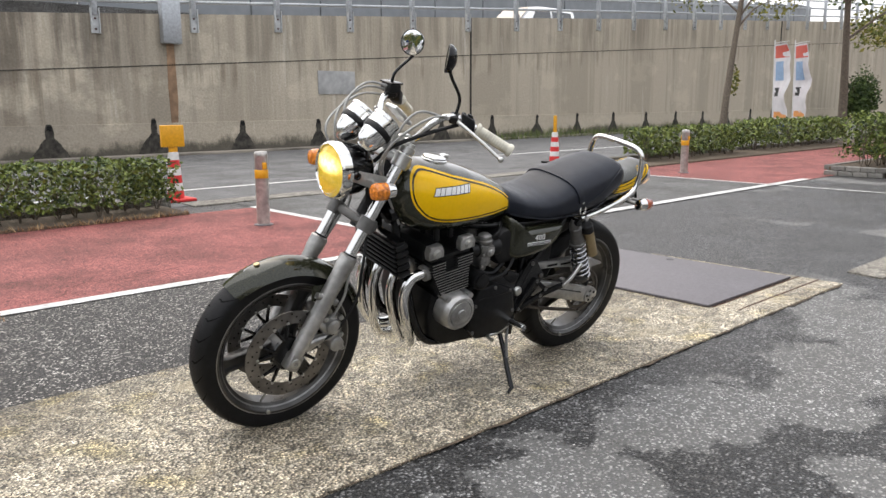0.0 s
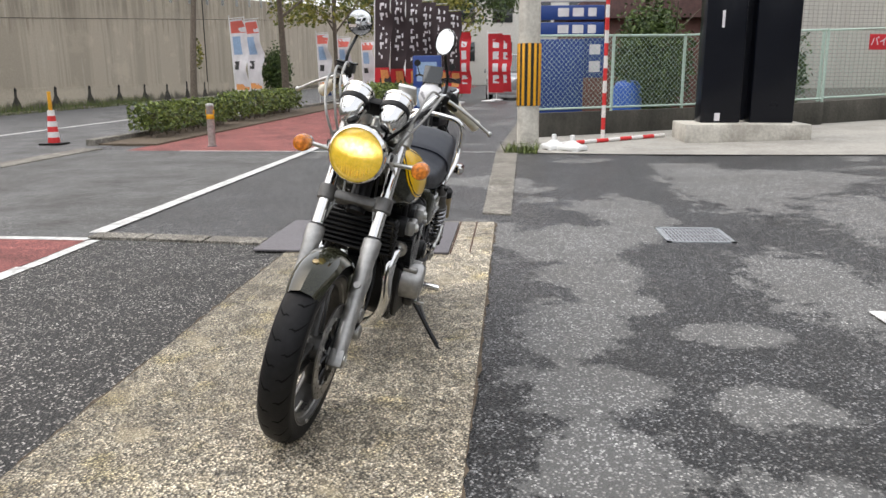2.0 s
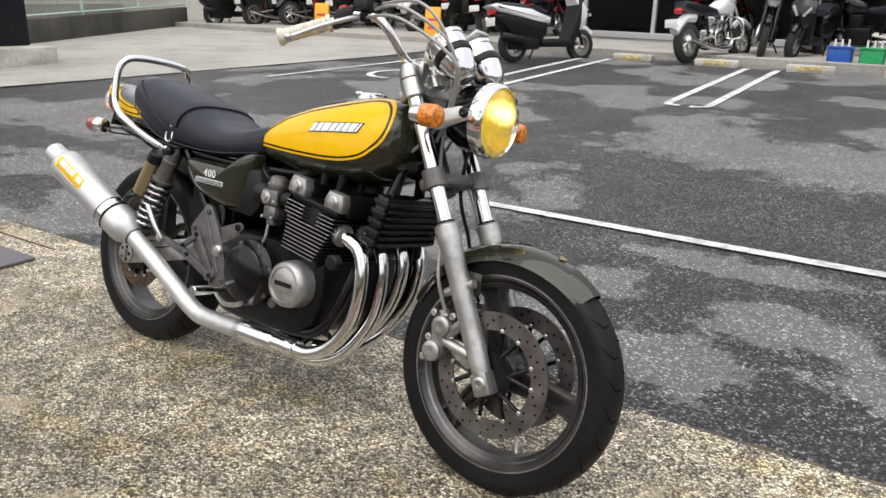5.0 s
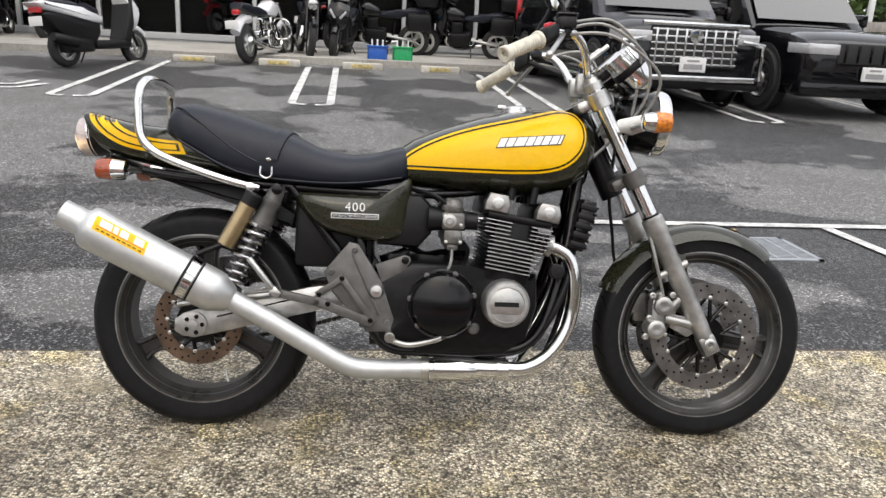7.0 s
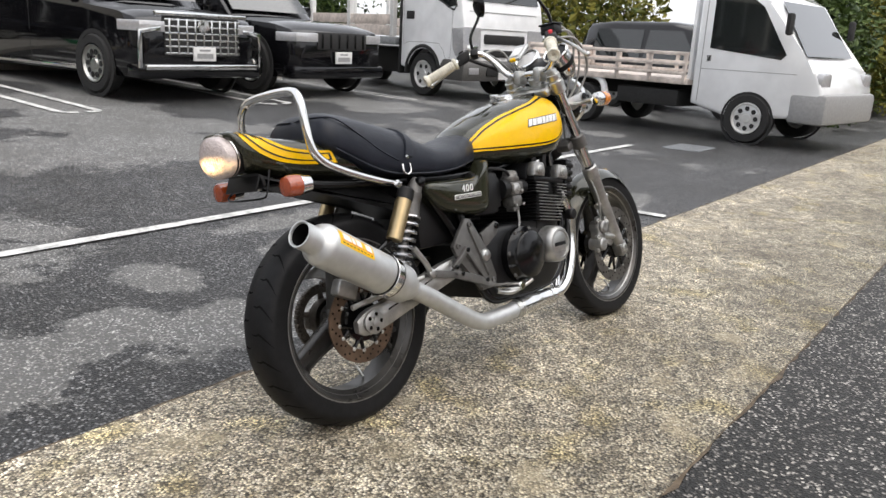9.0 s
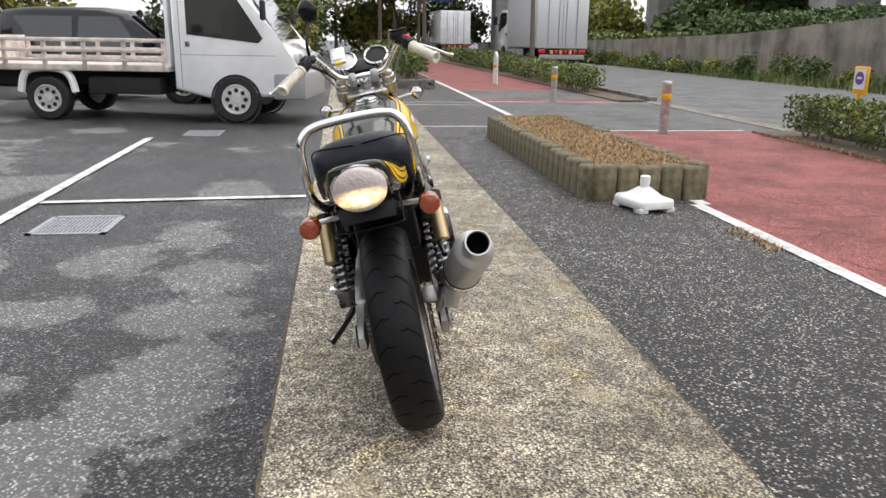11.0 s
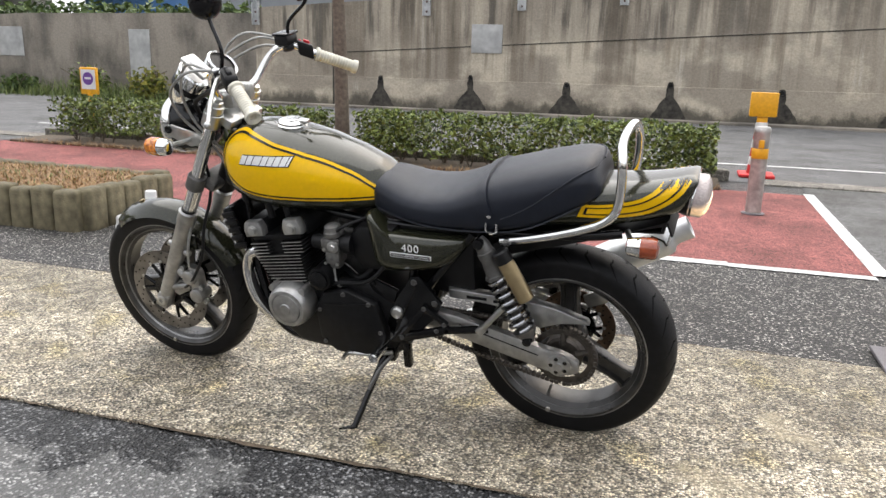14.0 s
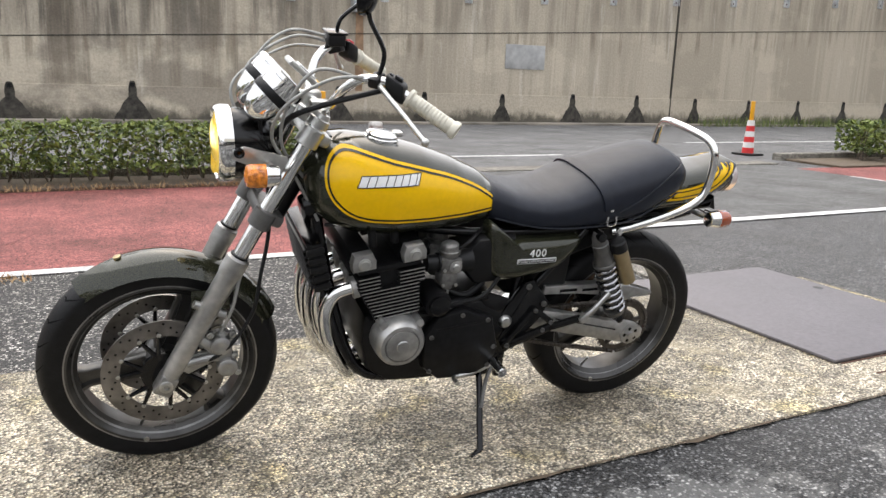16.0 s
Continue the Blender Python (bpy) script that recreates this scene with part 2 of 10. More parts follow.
def loft(bm, rings, cap=True, closed=True):
    made = [[bm.verts.new(p) for p in ring] for ring in rings]
    for u, v in zip(made, made[1:]):
        n = len(u)
        for k in range(n if closed else n - 1):
            bm.faces.new((u[k], u[(k + 1) % n], v[(k + 1) % n], v[k]))
    if cap and closed:
        bm.faces.new(made[0][::-1])
        bm.faces.new(made[-1])
    return bm


def interp(table, x):
    """Smooth value at x from rows of (x, value)."""
    xs = [a for a, _ in table]
    if x <= xs[0]:
        return table[0][1]
    for (a, u), (b, v) in zip(table, table[1:]):
        if x <= b:
            return u + (v - u) * (x - a) / (b - a)
    return table[-1][1]


def letters(text, size, parent, name, material, m, depth=0.001, label=""):
    """Raised lettering as a mesh, its middle at m."""
    cu = bpy.data.curves.new(name, "FONT")
    cu.body, cu.size, cu.align_x, cu.align_y, cu.extrude = text, size, "CENTER", "CENTER", depth
    tmp = new("lettering", cu)
    me = bpy.data.meshes.new_from_object(tmp.evaluated_get(bpy.context.evaluated_depsgraph_get()))
    bpy.data.objects.remove(tmp)
    me.materials.clear()
    me.materials.append(material)
    ob = new(name, me)
    ob.parent = parent
    ob.matrix_basis = m
    if label:
        ob["label"] = label
    return ob


B = bmesh.new

# ---- ground materials ----
def nodes_of(m):
    return m.node_tree, m.node_tree.nodes["Principled BSDF"]


def stony(name, lo, hi, dark, cell, rough, wet=0.0, patches=(), lichen=None, patch_tone=2.0, bump=0.6, mottle=0.45, midway=0.55):
    """Stones of one size in a binder; patches: dried areas as (x, y, rx, ry) with a ragged edge."""
    m = bpy.data.materials.new(name)
    m.use_nodes = True
    nt, b = nodes_of(m)
    co = nt.nodes.new("ShaderNodeTexCoord")
    vor = nt.nodes.new("ShaderNodeTexVoronoi")
    vor.inputs["Scale"].default_value = cell
    fine = nt.nodes.new("ShaderNodeTexNoise")
    fine.inputs["Scale"].default_value, fine.inputs["Detail"].default_value = cell * 0.35, 5
    wide = nt.nodes.new("ShaderNodeTexNoise")
    wide.inputs["Scale"].default_value, wide.inputs["Detail"].default_value, wide.inputs["Roughness"].default_value = 1.6, 8, 0.65
    for n in (vor, fine, wide):
        nt.links.new(co.outputs["Object"], n.inputs["Vector"])
    sep = nt.nodes.new("ShaderNodeSeparateColor")
    nt.links.new(vor.outputs["Color"], sep.inputs[0])
    ramp = nt.nodes.new("ShaderNodeValToRGB")
    e = ramp.color_ramp.elements
    e[0].position, e[0].color = 0.0, (*dark, 1)
    e[1].position, e[1].color = 1.0, (*hi, 1)
    mid = ramp.color_ramp.elements.new(midway)
    mid.color = (*lo, 1)
    nt.links.new(sep.outputs[0], ramp.inputs["Fac"])
    mixn = nt.nodes.new("ShaderNodeMixRGB")
    mixn.blend_type, mixn.inputs[0].default_value = "OVERLAY", 0.75
    nt.links.new(ramp.outputs[0], mixn.inputs[1])
    nt.links.new(fine.outputs["Fac"], mixn.inputs[2])
    stains = nt.nodes.new("ShaderNodeValToRGB")
    stains.color_ramp.elements[0].position, stains.color_ramp.elements[1].position = 0.34, 0.62
    stains.color_ramp.elements[0].color, stains.color_ramp.elements[1].color = (0.36, 0.34, 0.31, 1), (1, 1, 1, 1)
    nt.links.new(wide.outputs["Fac"], stains.inputs["Fac"])
    mot = nt.nodes.new("ShaderNodeTexNoise")                  # clusters of darker and paler stones
    mot.inputs["Scale"].default_value, mot.inputs["Detail"].default_value, mot.inputs["Roughness"].default_value = 11, 9, 0.72
    nt.links.new(co.outputs["Object"], mot.inputs["Vector"])
    gap = nt.nodes.new("ShaderNodeMapRange")                  # binder sunk between the stones
    gap.inputs["From Min"].default_value, gap.inputs["From Max"].default_value = 0.35, 0.75
    gap.inputs["To Min"].default_value, gap.inputs["To Max"].default_value = 1.22, 0.28
    nt.links.new(vor.outputs["Distance"], gap.inputs["Value"])
    clus = nt.nodes.new("ShaderNodeMapRange")
    clus.inputs["From Min"].default_value, clus.inputs["From Max"].default_value = 0.32, 0.68
    clus.inputs["To Min"].default_value, clus.inputs["To Max"].default_value = 1 - mottle, 1 + mottle
    nt.links.new(mot.outputs["Fac"], clus.inputs["Value"])
    tone = nt.nodes.new("ShaderNodeMath")
    tone.operation = "MULTIPLY"
    nt.links.new(gap.outputs[0], tone.inputs[0])
    nt.links.new(clus.outputs[0], tone.inputs[1])
    toned = nt.nodes.new("ShaderNodeMixRGB")
    toned.blend_type, toned.inputs[0].default_value = "MULTIPLY", 1.0
    nt.links.new(mixn.outputs[0], toned.inputs[1])
    nt.links.new(tone.outputs[0], toned.inputs[2])
    mixn = toned
    mul = nt.nodes.new("ShaderNodeMixRGB")
    mul.blend_type, mul.inputs[0].default_value = "MULTIPLY", 0.8
    nt.links.new(mixn.outputs[0], mul.inputs[1])
    nt.links.new(stains.outputs[0], mul.inputs[2])
    colour = mul.outputs[0]
    if lichen:
        li = nt.nodes.new("ShaderNodeTexNoise")
        li.inputs["Scale"].default_value, li.inputs["Detail"].default_value = 4.5, 8
        lr = nt.nodes.new("ShaderNodeValToRGB")
        lr.color_ramp.elements[0].position, lr.color_ramp.elements[1].position = 0.55, 0.68
        nt.links.new(co.outputs["Object"], li.inputs["Vector"])
        nt.links.new(li.outputs["Fac"], lr.inputs["Fac"])
        lm = nt.nodes.new("ShaderNodeMixRGB")
        lm.blend_type = "MULTIPLY"
        lm.inputs[2].default_value = (*lichen, 1)
        nt.links.new(lr.outputs[0], lm.inputs[0])
        nt.links.new(colour, lm.inputs[1])
        colour = lm.outputs[0]
    rough_out = None
    if patches:
        pos = nt.nodes.new("ShaderNodeSeparateXYZ")
        nt.links.new(co.outputs["Object"], pos.inputs[0])
        rag = nt.nodes.new("ShaderNodeTexNoise")
        rag.inputs["Scale"].default_value, rag.inputs["Detail"].default_value, rag.inputs["Roughness"].default_value = 4.6, 10, 0.74
        nt.links.new(co.outputs["Object"], rag.inputs["Vector"])

        def calc(op, a, c=None, clamp=False):
            n = nt.nodes.new("ShaderNodeMath")
            n.operation, n.use_clamp = op, clamp
            for i, v in enumerate((a, c)):
                if v is None:
                    continue
                if isinstance(v, (int, float)):
                    n.inputs[i].default_value = v
                else:
                    nt.links.new(v, n.inputs[i])
            return n.outputs[0]

        best = None
        for x, y, rx, ry in patches:
            dx = calc("DIVIDE", calc("SUBTRACT", pos.outputs[0], x), rx)
            dy = calc("DIVIDE", calc("SUBTRACT", pos.outputs[1], y), ry)
            d = calc("SQRT", calc("ADD", calc("MULTIPLY", dx, dx), calc("MULTIPLY", dy, dy)))
            best = d if best is None else calc("MINIMUM", best, d)
        far = nt.nodes.new("ShaderNodeTexNoise")
        far.inputs["Scale"].default_value, far.inputs["Detail"].default_value = 0.55, 9
        nt.links.new(co.outputs["Object"], far.inputs["Vector"])
        spread = calc("MULTIPLY", calc("SUBTRACT", far.outputs["Fac"], 0.585), 9.0)
        score = calc("SUBTRACT", 1.0, calc("ADD", best, calc("MULTIPLY", calc("SUBTRACT", rag.outputs["Fac"], 0.5), 3.4)))
        yard = calc("MULTIPLY", calc("SUBTRACT", pos.outputs[1], 2.0), 0.28, True)          # the open yard has dried further
        spread = calc("ADD", spread, calc("MULTIPLY", yard, 0.75))
        score = calc("MAXIMUM", score, spread)
        mask = calc("ADD", calc("MULTIPLY", score, 5.0), 0.5, True)
        dry = nt.nodes.new("ShaderNodeMixRGB")
        dry.blend_type = "MULTIPLY"
        dry.inputs[0].default_value = 1.0
        dry.inputs[2].default_value = (patch_tone, patch_tone, patch_tone * 0.97, 1)
        nt.links.new(colour, dry.inputs[1])
        dust = nt.nodes.new("ShaderNodeMixRGB")               # pale dust evens out the dry stones
        dust.inputs[0].default_value, dust.inputs[2].default_value = 0.52, (0.195, 0.193, 0.186, 1)
        nt.links.new(dry.outputs[0], dust.inputs[1])
        pick = nt.nodes.new("ShaderNodeMixRGB")
        nt.links.new(mask, pick.inputs[0])
        nt.links.new(colour, pick.inputs[1])
        nt.links.new(dust.outputs[0], pick.inputs[2])
        colour = pick.outputs[0]
        rm = nt.nodes.new("ShaderNodeMapRange")
        rm.inputs["To Min"].default_value, rm.inputs["To Max"].default_value = rough - wet, rough
        nt.links.new(mask, rm.inputs["Value"])
        rough_out = rm.outputs[0]
    nt.links.new(colour, b.inputs["Base Color"])
    b.inputs["Roughness"].default_value = rough
    if rough_out is not None:
        nt.links.new(rough_out, b.inputs["Roughness"])
    bp = nt.nodes.new("ShaderNodeBump")
    bp.inputs["Strength"].default_value, bp.inputs["Distance"].default_value = bump, 0.007
    nt.links.new(vor.outputs["Distance"], bp.inputs["Height"])
    nt.links.new(bp.outputs[0], b.inputs["Normal"])
    return m


def streaked(name, pale, dark, rough=0.85, tall=0.16, wide=1.3, amount=0.75):
    """Old concrete with rain streaks running down."""
    m = bpy.data.materials.new(name)
    m.use_nodes = True
    nt, b = nodes_of(m)
    co = nt.nodes.new("ShaderNodeTexCoord")
    mp = nt.nodes.new("ShaderNodeMapping")
    mp.inputs["Scale"].default_value = (wide, wide, tall)
    st = nt.nodes.new("ShaderNodeTexNoise")
    st.inputs["Scale"].default_value, st.inputs["Detail"].default_value, st.inputs["Roughness"].default_value = 1.6, 9, 0.62
    blot = nt.nodes.new("ShaderNodeTexNoise")
    blot.inputs["Scale"].default_value, blot.inputs["Detail"].default_value = 0.9, 8
    grain = nt.nodes.new("ShaderNodeTexNoise")
    grain.inputs["Scale"].default_value, grain.inputs["Detail"].default_value = 22, 6
    nt.links.new(co.outputs["Object"], mp.inputs[0])
    nt.links.new(mp.outputs[0], st.inputs["Vector"])
    for n in (blot, grain):
        nt.links.new(co.outputs["Object"], n.inputs["Vector"])
    add = nt.nodes.new("ShaderNodeMath")
    add.operation = "ADD"
    half = nt.nodes.new("ShaderNodeMath")
    half.operation, half.inputs[1].default_value = "MULTIPLY", 0.5
    nt.links.new(st.outputs["Fac"], add.inputs[0])
    nt.links.new(blot.outputs["Fac"], add.inputs[1])
    nt.links.new(add.outputs[0], half.inputs[0])
    ramp = nt.nodes.new("ShaderNodeValToRGB")
    ramp.color_ramp.elements[0].position, ramp.color_ramp.elements[1].position = 0.40, 0.56
    ramp.color_ramp.elements[0].color, ramp.color_ramp.elements[1].color = (*[p + (d - p) * amount for p, d in zip(pale, dark)], 1), (*pale, 1)
    nt.links.new(half.outputs[0], ramp.inputs["Fac"])
    ov = nt.nodes.new("ShaderNodeMixRGB")
    ov.blend_type, ov.inputs[0].default_value = "OVERLAY", 0.35
    nt.links.new(ramp.outputs[0], ov.inputs[1])
    nt.links.new(grain.outputs["Fac"], ov.inputs[2])
    nt.links.new(ov.outputs[0], b.inputs["Base Color"])
    b.inputs["Roughness"].default_value = rough
    bp = nt.nodes.new("ShaderNodeBump")
    bp.inputs["Strength"].default_value, bp.inputs["Distance"].default_value = 0.4, 0.02
    nt.links.new(grain.outputs["Fac"], bp.inputs["Height"])
    nt.links.new(bp.outputs[0], b.inputs["Normal"])
    return m


class Web:
    """Short forms for wiring a node material."""
    def __init__(self, nt):
        self.nt = nt
        self.co = nt.nodes.new("ShaderNodeTexCoord").outputs["Object"]

    def put(self, sock, v):
        if isinstance(v, (int, float)):
            sock.default_value = v
        elif isinstance(v, tuple):
            sock.default_value = (*v, 1) if len(v) == 3 and sock.type == "RGBA" else v
        else:
            self.nt.links.new(v, sock)

    def calc(self, op, a, c=None, clamp=False):
        n = self.nt.nodes.new("ShaderNodeMath")
        n.operation, n.use_clamp = op, clamp
        for k, v in enumerate((a, c)):
            if v is not None:
                self.put(n.inputs[k], v)
        return n.outputs[0]

    def noise(self, scale, size=(1, 1, 1), detail=6, rough=0.6, shift=0.0):
        mp = self.nt.nodes.new("ShaderNodeMapping")
        mp.inputs["Scale"].default_value = size
        mp.inputs["Location"].default_value = (shift, shift, shift)
        n = self.nt.nodes.new("ShaderNodeTexNoise")
        n.inputs["Scale"].default_value, n.inputs["Detail"].default_value, n.inputs["Roughness"].default_value = scale, detail, rough
        self.nt.links.new(self.co, mp.inputs[0])
        self.nt.links.new(mp.outputs[0], n.inputs["Vector"])
        return n.outputs["Fac"]

    def span(self, v, a, b, c=0.0, d=1.0):
        n = self.nt.nodes.new("ShaderNodeMapRange")
        n.interpolation_type = "SMOOTHSTEP"
        for k, w in zip(("Value", "From Min", "From Max", "To Min", "To Max"), (v, a, b, c, d)):
            self.put(n.inputs[k], w)
        return n.outputs[0]

    def mix(self, f, a, b, kind="MIX"):
        n = self.nt.nodes.new("ShaderNodeMixRGB")
        n.blend_type = kind
        for k, v in enumerate((f, a, b)):
            self.put(n.inputs[k], v)
        return n.outputs[0]


def ramp_wall(name, pale, grey, dark, run):
    """Old board-formed concrete: two pours, rain runs from the coping and from the joint between the pours, moss at the foot."""
    m = bpy.data.materials.new(name)
    m.use_nodes = True
    nt, b = nodes_of(m)
    w = Web(nt)
    pos = nt.nodes.new("ShaderNodeSeparateXYZ")
    nt.links.new(w.co, pos.inputs[0])
    x, z = pos.outputs[0], pos.outputs[2]
    below = w.calc("SUBTRACT", w.calc("SUBTRACT", 2.66, w.calc("MULTIPLY", x, 0.06)), z)          # metres below the coping
    blot = w.noise(0.8, (1, 1, 1.4), 8, 0.62)
    col = w.mix(w.calc("MAXIMUM", w.span(blot, 0.42, 0.62), w.span(x, -9.0, 1.0, 0.75, 0.0)), grey, pale)
    upper = w.span(w.calc("ADD", below, w.calc("MULTIPLY", w.noise(2.2, (1, 1, 0.3), 5), 0.16)), 1.06, 1.16, 1.0, 0.0)
    col = w.mix(w.calc("MULTIPLY", upper, w.span(x, -7.0, 3.0, 0.15, 0.55)), col, grey)
    fine = w.noise(3.6, (1, 1, 0.07), 7, 0.66, 3.0)
    reach = w.calc("MULTIPLY", w.noise(1.1, (1, 1, 0.02), 6, 0.7, 9.0), run)
    drip = w.calc("MULTIPLY", w.span(w.calc("SUBTRACT", below, reach), -0.5, 0.25, 1.0, 0.0), w.span(fine, 0.44, 0.60))
    second = w.calc("SUBTRACT", below, 1.06)
    reach2 = w.calc("MULTIPLY", w.noise(1.6, (1, 1, 0.02), 6, 0.7, 21.0), 1.1)
    drip2 = w.calc("MULTIPLY", w.calc("MULTIPLY", w.span(w.calc("SUBTRACT", second, reach2), -0.35, 0.15, 1.0, 0.0), w.span(second, -0.03, 0.02)), w.span(w.noise(4.6, (1, 1, 0.05), 6, 0.6, 14.0), 0.50, 0.64))
    streak_weight = w.span(x, -7.0, 3.0, 0.42, 1.0)                       # streaks are weaker towards the higher part of the ramp
    col = w.mix(w.calc("MULTIPLY", w.calc("MULTIPLY", drip, 0.80), streak_weight), col, dark)
    col = w.mix(w.calc("MULTIPLY", drip2, 0.55), col, (0.16, 0.125, 0.085))
    column = w.span(w.noise(1.25, (1, 1, 0.035), 8, 0.68, 52.0), 0.47, 0.57)
    col = w.mix(w.calc("MULTIPLY", w.calc("MULTIPLY", column, w.span(z, 0.55, 0.75)), w.calc("MULTIPLY", streak_weight, 0.58)), col, (0.135, 0.108, 0.078))
    bay = w.calc("ABSOLUTE", w.calc("SUBTRACT", w.calc("PINGPONG", w.calc("ADD", w.calc("ADD", x, 40.75), w.calc("MULTIPLY", w.noise(5.0, (1, 1, 0.3), 4, 0.6, 5.0), 0.10)), 1.02), 0.0))
    run_off = w.calc("MULTIPLY", w.span(bay, 0.05, 0.17, 1.0, 0.0), w.span(w.calc("SUBTRACT", below, w.calc("MULTIPLY", w.noise(1.1, (1, 0, 0), 4, 0.7, 77.0), 2.4)), -0.6, 0.3, 1.0, 0.0))
    col = w.mix(w.calc("MULTIPLY", run_off, 0.55), col, (0.50, 0.44, 0.345))
    lime = w.calc("MULTIPLY", w.span(w.noise(2.8, (1, 1, 0.10), 7, 0.66, 31.0), 0.60, 0.72), 0.5)
    col = w.mix(lime, col, (0.66, 0.61, 0.52))
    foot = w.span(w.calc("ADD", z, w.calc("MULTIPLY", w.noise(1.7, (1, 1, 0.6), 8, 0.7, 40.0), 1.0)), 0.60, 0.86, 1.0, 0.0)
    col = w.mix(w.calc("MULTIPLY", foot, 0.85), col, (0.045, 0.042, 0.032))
    grain = w.noise(24, detail=7)
    col = w.mix(0.4, col, grain, "OVERLAY")
    nt.links.new(col, b.inputs["Base Color"])
    b.inputs["Roughness"].default_value = 0.88
    bp = nt.nodes.new("ShaderNodeBump")
    bp.inputs["Strength"].default_value, bp.inputs["Distance"].default_value = 0.4, 0.02
    nt.links.new(grain, bp.inputs["Height"])
    nt.links.new(bp.outputs[0], b.inputs["Normal"])
    return m


def leafy(name, lo, hi):
    """Leaves, each a little different."""
    m = bpy.data.materials.new(name)
    m.use_nodes = True
    nt, b = nodes_of(m)
    geo = nt.nodes.new("ShaderNodeNewGeometry")
    ramp = nt.nodes.new("ShaderNodeValToRGB")
    ramp.color_ramp.elements[0].color, ramp.color_ramp.elements[1].color = (*lo, 1), (*hi, 1)
    nt.links.new(geo.outputs["Random Per Island"], ramp.inputs["Fac"])
    nt.links.new(ramp.outputs[0], b.inputs["Base Color"])
    b.inputs["Roughness"].default_value = 0.6
    return m


DRY = [(0.30, 0.82, 0.42, 0.24), (0.95, 0.84, 0.27, 0.26), (1.55, 0.84, 0.30, 0.22), (1.12, 1.45, 0.17, 0.24), (1.82, 1.36, 0.26, 0.22), (0.36, 1.52, 0.16, 0.22), (-0.12, 1.08, 0.25, 0.2), (-0.62, 1.0, 0.36, 0.3), (-1.4, 1.0, 0.6, 0.3), (-0.5, 2.2, 0.8, 0.35), (2.35, 1.05, 0.34, 0.2), (1.5, 2.0, 0.5, 0.16), (3.7, 1.0, 0.5, 0.25), (-2.6, 1.5, 0.9, 0.3), (-4.2, 2.6, 1.6, 0.5), (-2.2, 3.4, 1.3, 0.5), (4.4, 3.6, 1.6, 0.6), (1.6, 4.6, 1.6, 0.7)]
ASPHALT = stony("wet_dark_asphalt", (0.032, 0.032, 0.034), (0.34, 0.34, 0.34), (0.007, 0.008, 0.009), 125, 0.66, 0.24, DRY, None, 2.8, 1.0, 0.5, 0.68)
SIDEASPHALT = stony("coarse_asphalt", (0.030, 0.029, 0.027), (0.58, 0.55, 0.51), (0.004, 0.004, 0.004), 118, 0.6, 0, (), None, 2, 1.0, 0.72, 0.74)
ROADM = stony("worn_grey_road", (0.165, 0.167, 0.17), (0.26, 0.26, 0.26), (0.12, 0.12, 0.12), 160, 0.8, bump=0.3, mottle=0.2)
APRONM = stony("smooth_grey_apron", (0.15, 0.15, 0.148), (0.22, 0.22, 0.21), (0.11, 0.11, 0.11), 160, 0.8, bump=0.3, mottle=0.2)
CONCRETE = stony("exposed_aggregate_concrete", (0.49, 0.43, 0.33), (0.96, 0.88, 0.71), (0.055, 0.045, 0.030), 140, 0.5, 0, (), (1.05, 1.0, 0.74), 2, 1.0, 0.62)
def worn_and_shaded(m):
    """Sandy worn areas, and brightness painted into the colour: dimmer towards -y, brighter towards +y."""
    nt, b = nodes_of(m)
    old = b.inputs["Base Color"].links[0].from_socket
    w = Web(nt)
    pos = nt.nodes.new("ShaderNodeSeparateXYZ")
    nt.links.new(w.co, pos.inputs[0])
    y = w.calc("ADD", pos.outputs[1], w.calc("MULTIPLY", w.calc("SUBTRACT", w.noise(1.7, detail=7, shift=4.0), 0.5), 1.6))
    # uneven light across the strip, multiplied into its colour with a ragged edge
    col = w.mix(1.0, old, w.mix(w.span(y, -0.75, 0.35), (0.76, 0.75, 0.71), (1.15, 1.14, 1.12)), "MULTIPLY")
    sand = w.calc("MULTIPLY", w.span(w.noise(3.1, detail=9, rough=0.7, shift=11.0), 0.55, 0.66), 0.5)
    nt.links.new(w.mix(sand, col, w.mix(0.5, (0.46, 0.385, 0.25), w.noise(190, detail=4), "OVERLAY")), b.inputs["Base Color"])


worn_and_shaded(CONCRETE)
REDM = stony("faded_red_paving", (0.345, 0.108, 0.098), (0.40, 0.14, 0.125), (0.28, 0.080, 0.074), 130, 0.85, bump=0.3, mottle=0.16)
PALECONC = streaked("pale_concrete", (0.56, 0.535, 0.475), (0.22, 0.20, 0.17), wide=1.4, tall=1.4, amount=0.6)
APRONPALE = streaked("driven_pale_concrete", (0.37, 0.355, 0.32), (0.20, 0.19, 0.17), wide=1.2, tall=1.2, amount=0.5)
EDGEM = stony("old_edging_concrete", (0.31, 0.29, 0.25), (0.40, 0.375, 0.325), (0.20, 0.185, 0.16), 110, 0.85, bump=0.5, mottle=0.35)
LINEM = mat("worn_white_line", (0.64, 0.64, 0.62), 0.7, var=0.26, scale=35, bump=0.2, bump_scale=200, stain=0.36, stain_scale=9)
WALLM = ramp_wall("weathered_concrete_wall", (0.55, 0.485, 0.38), (0.31, 0.27, 0.215), (0.062, 0.055, 0.045), 2.2)
LOWWALLM = streaked("dark_weathered_wall", (0.30, 0.265, 0.22), (0.075, 0.068, 0.058), wide=0.9, tall=0.3, amount=0.85)
MOSS = mat("black_moss_stain", (0.050, 0.045, 0.037), 0.95, var=0.65, scale=11, bump=0.3, bump_scale=60)
PATCHM = mat("pale_mortar_patch", (0.42, 0.42, 0.41), 0.8, var=0.12, scale=8, stain=0.2)
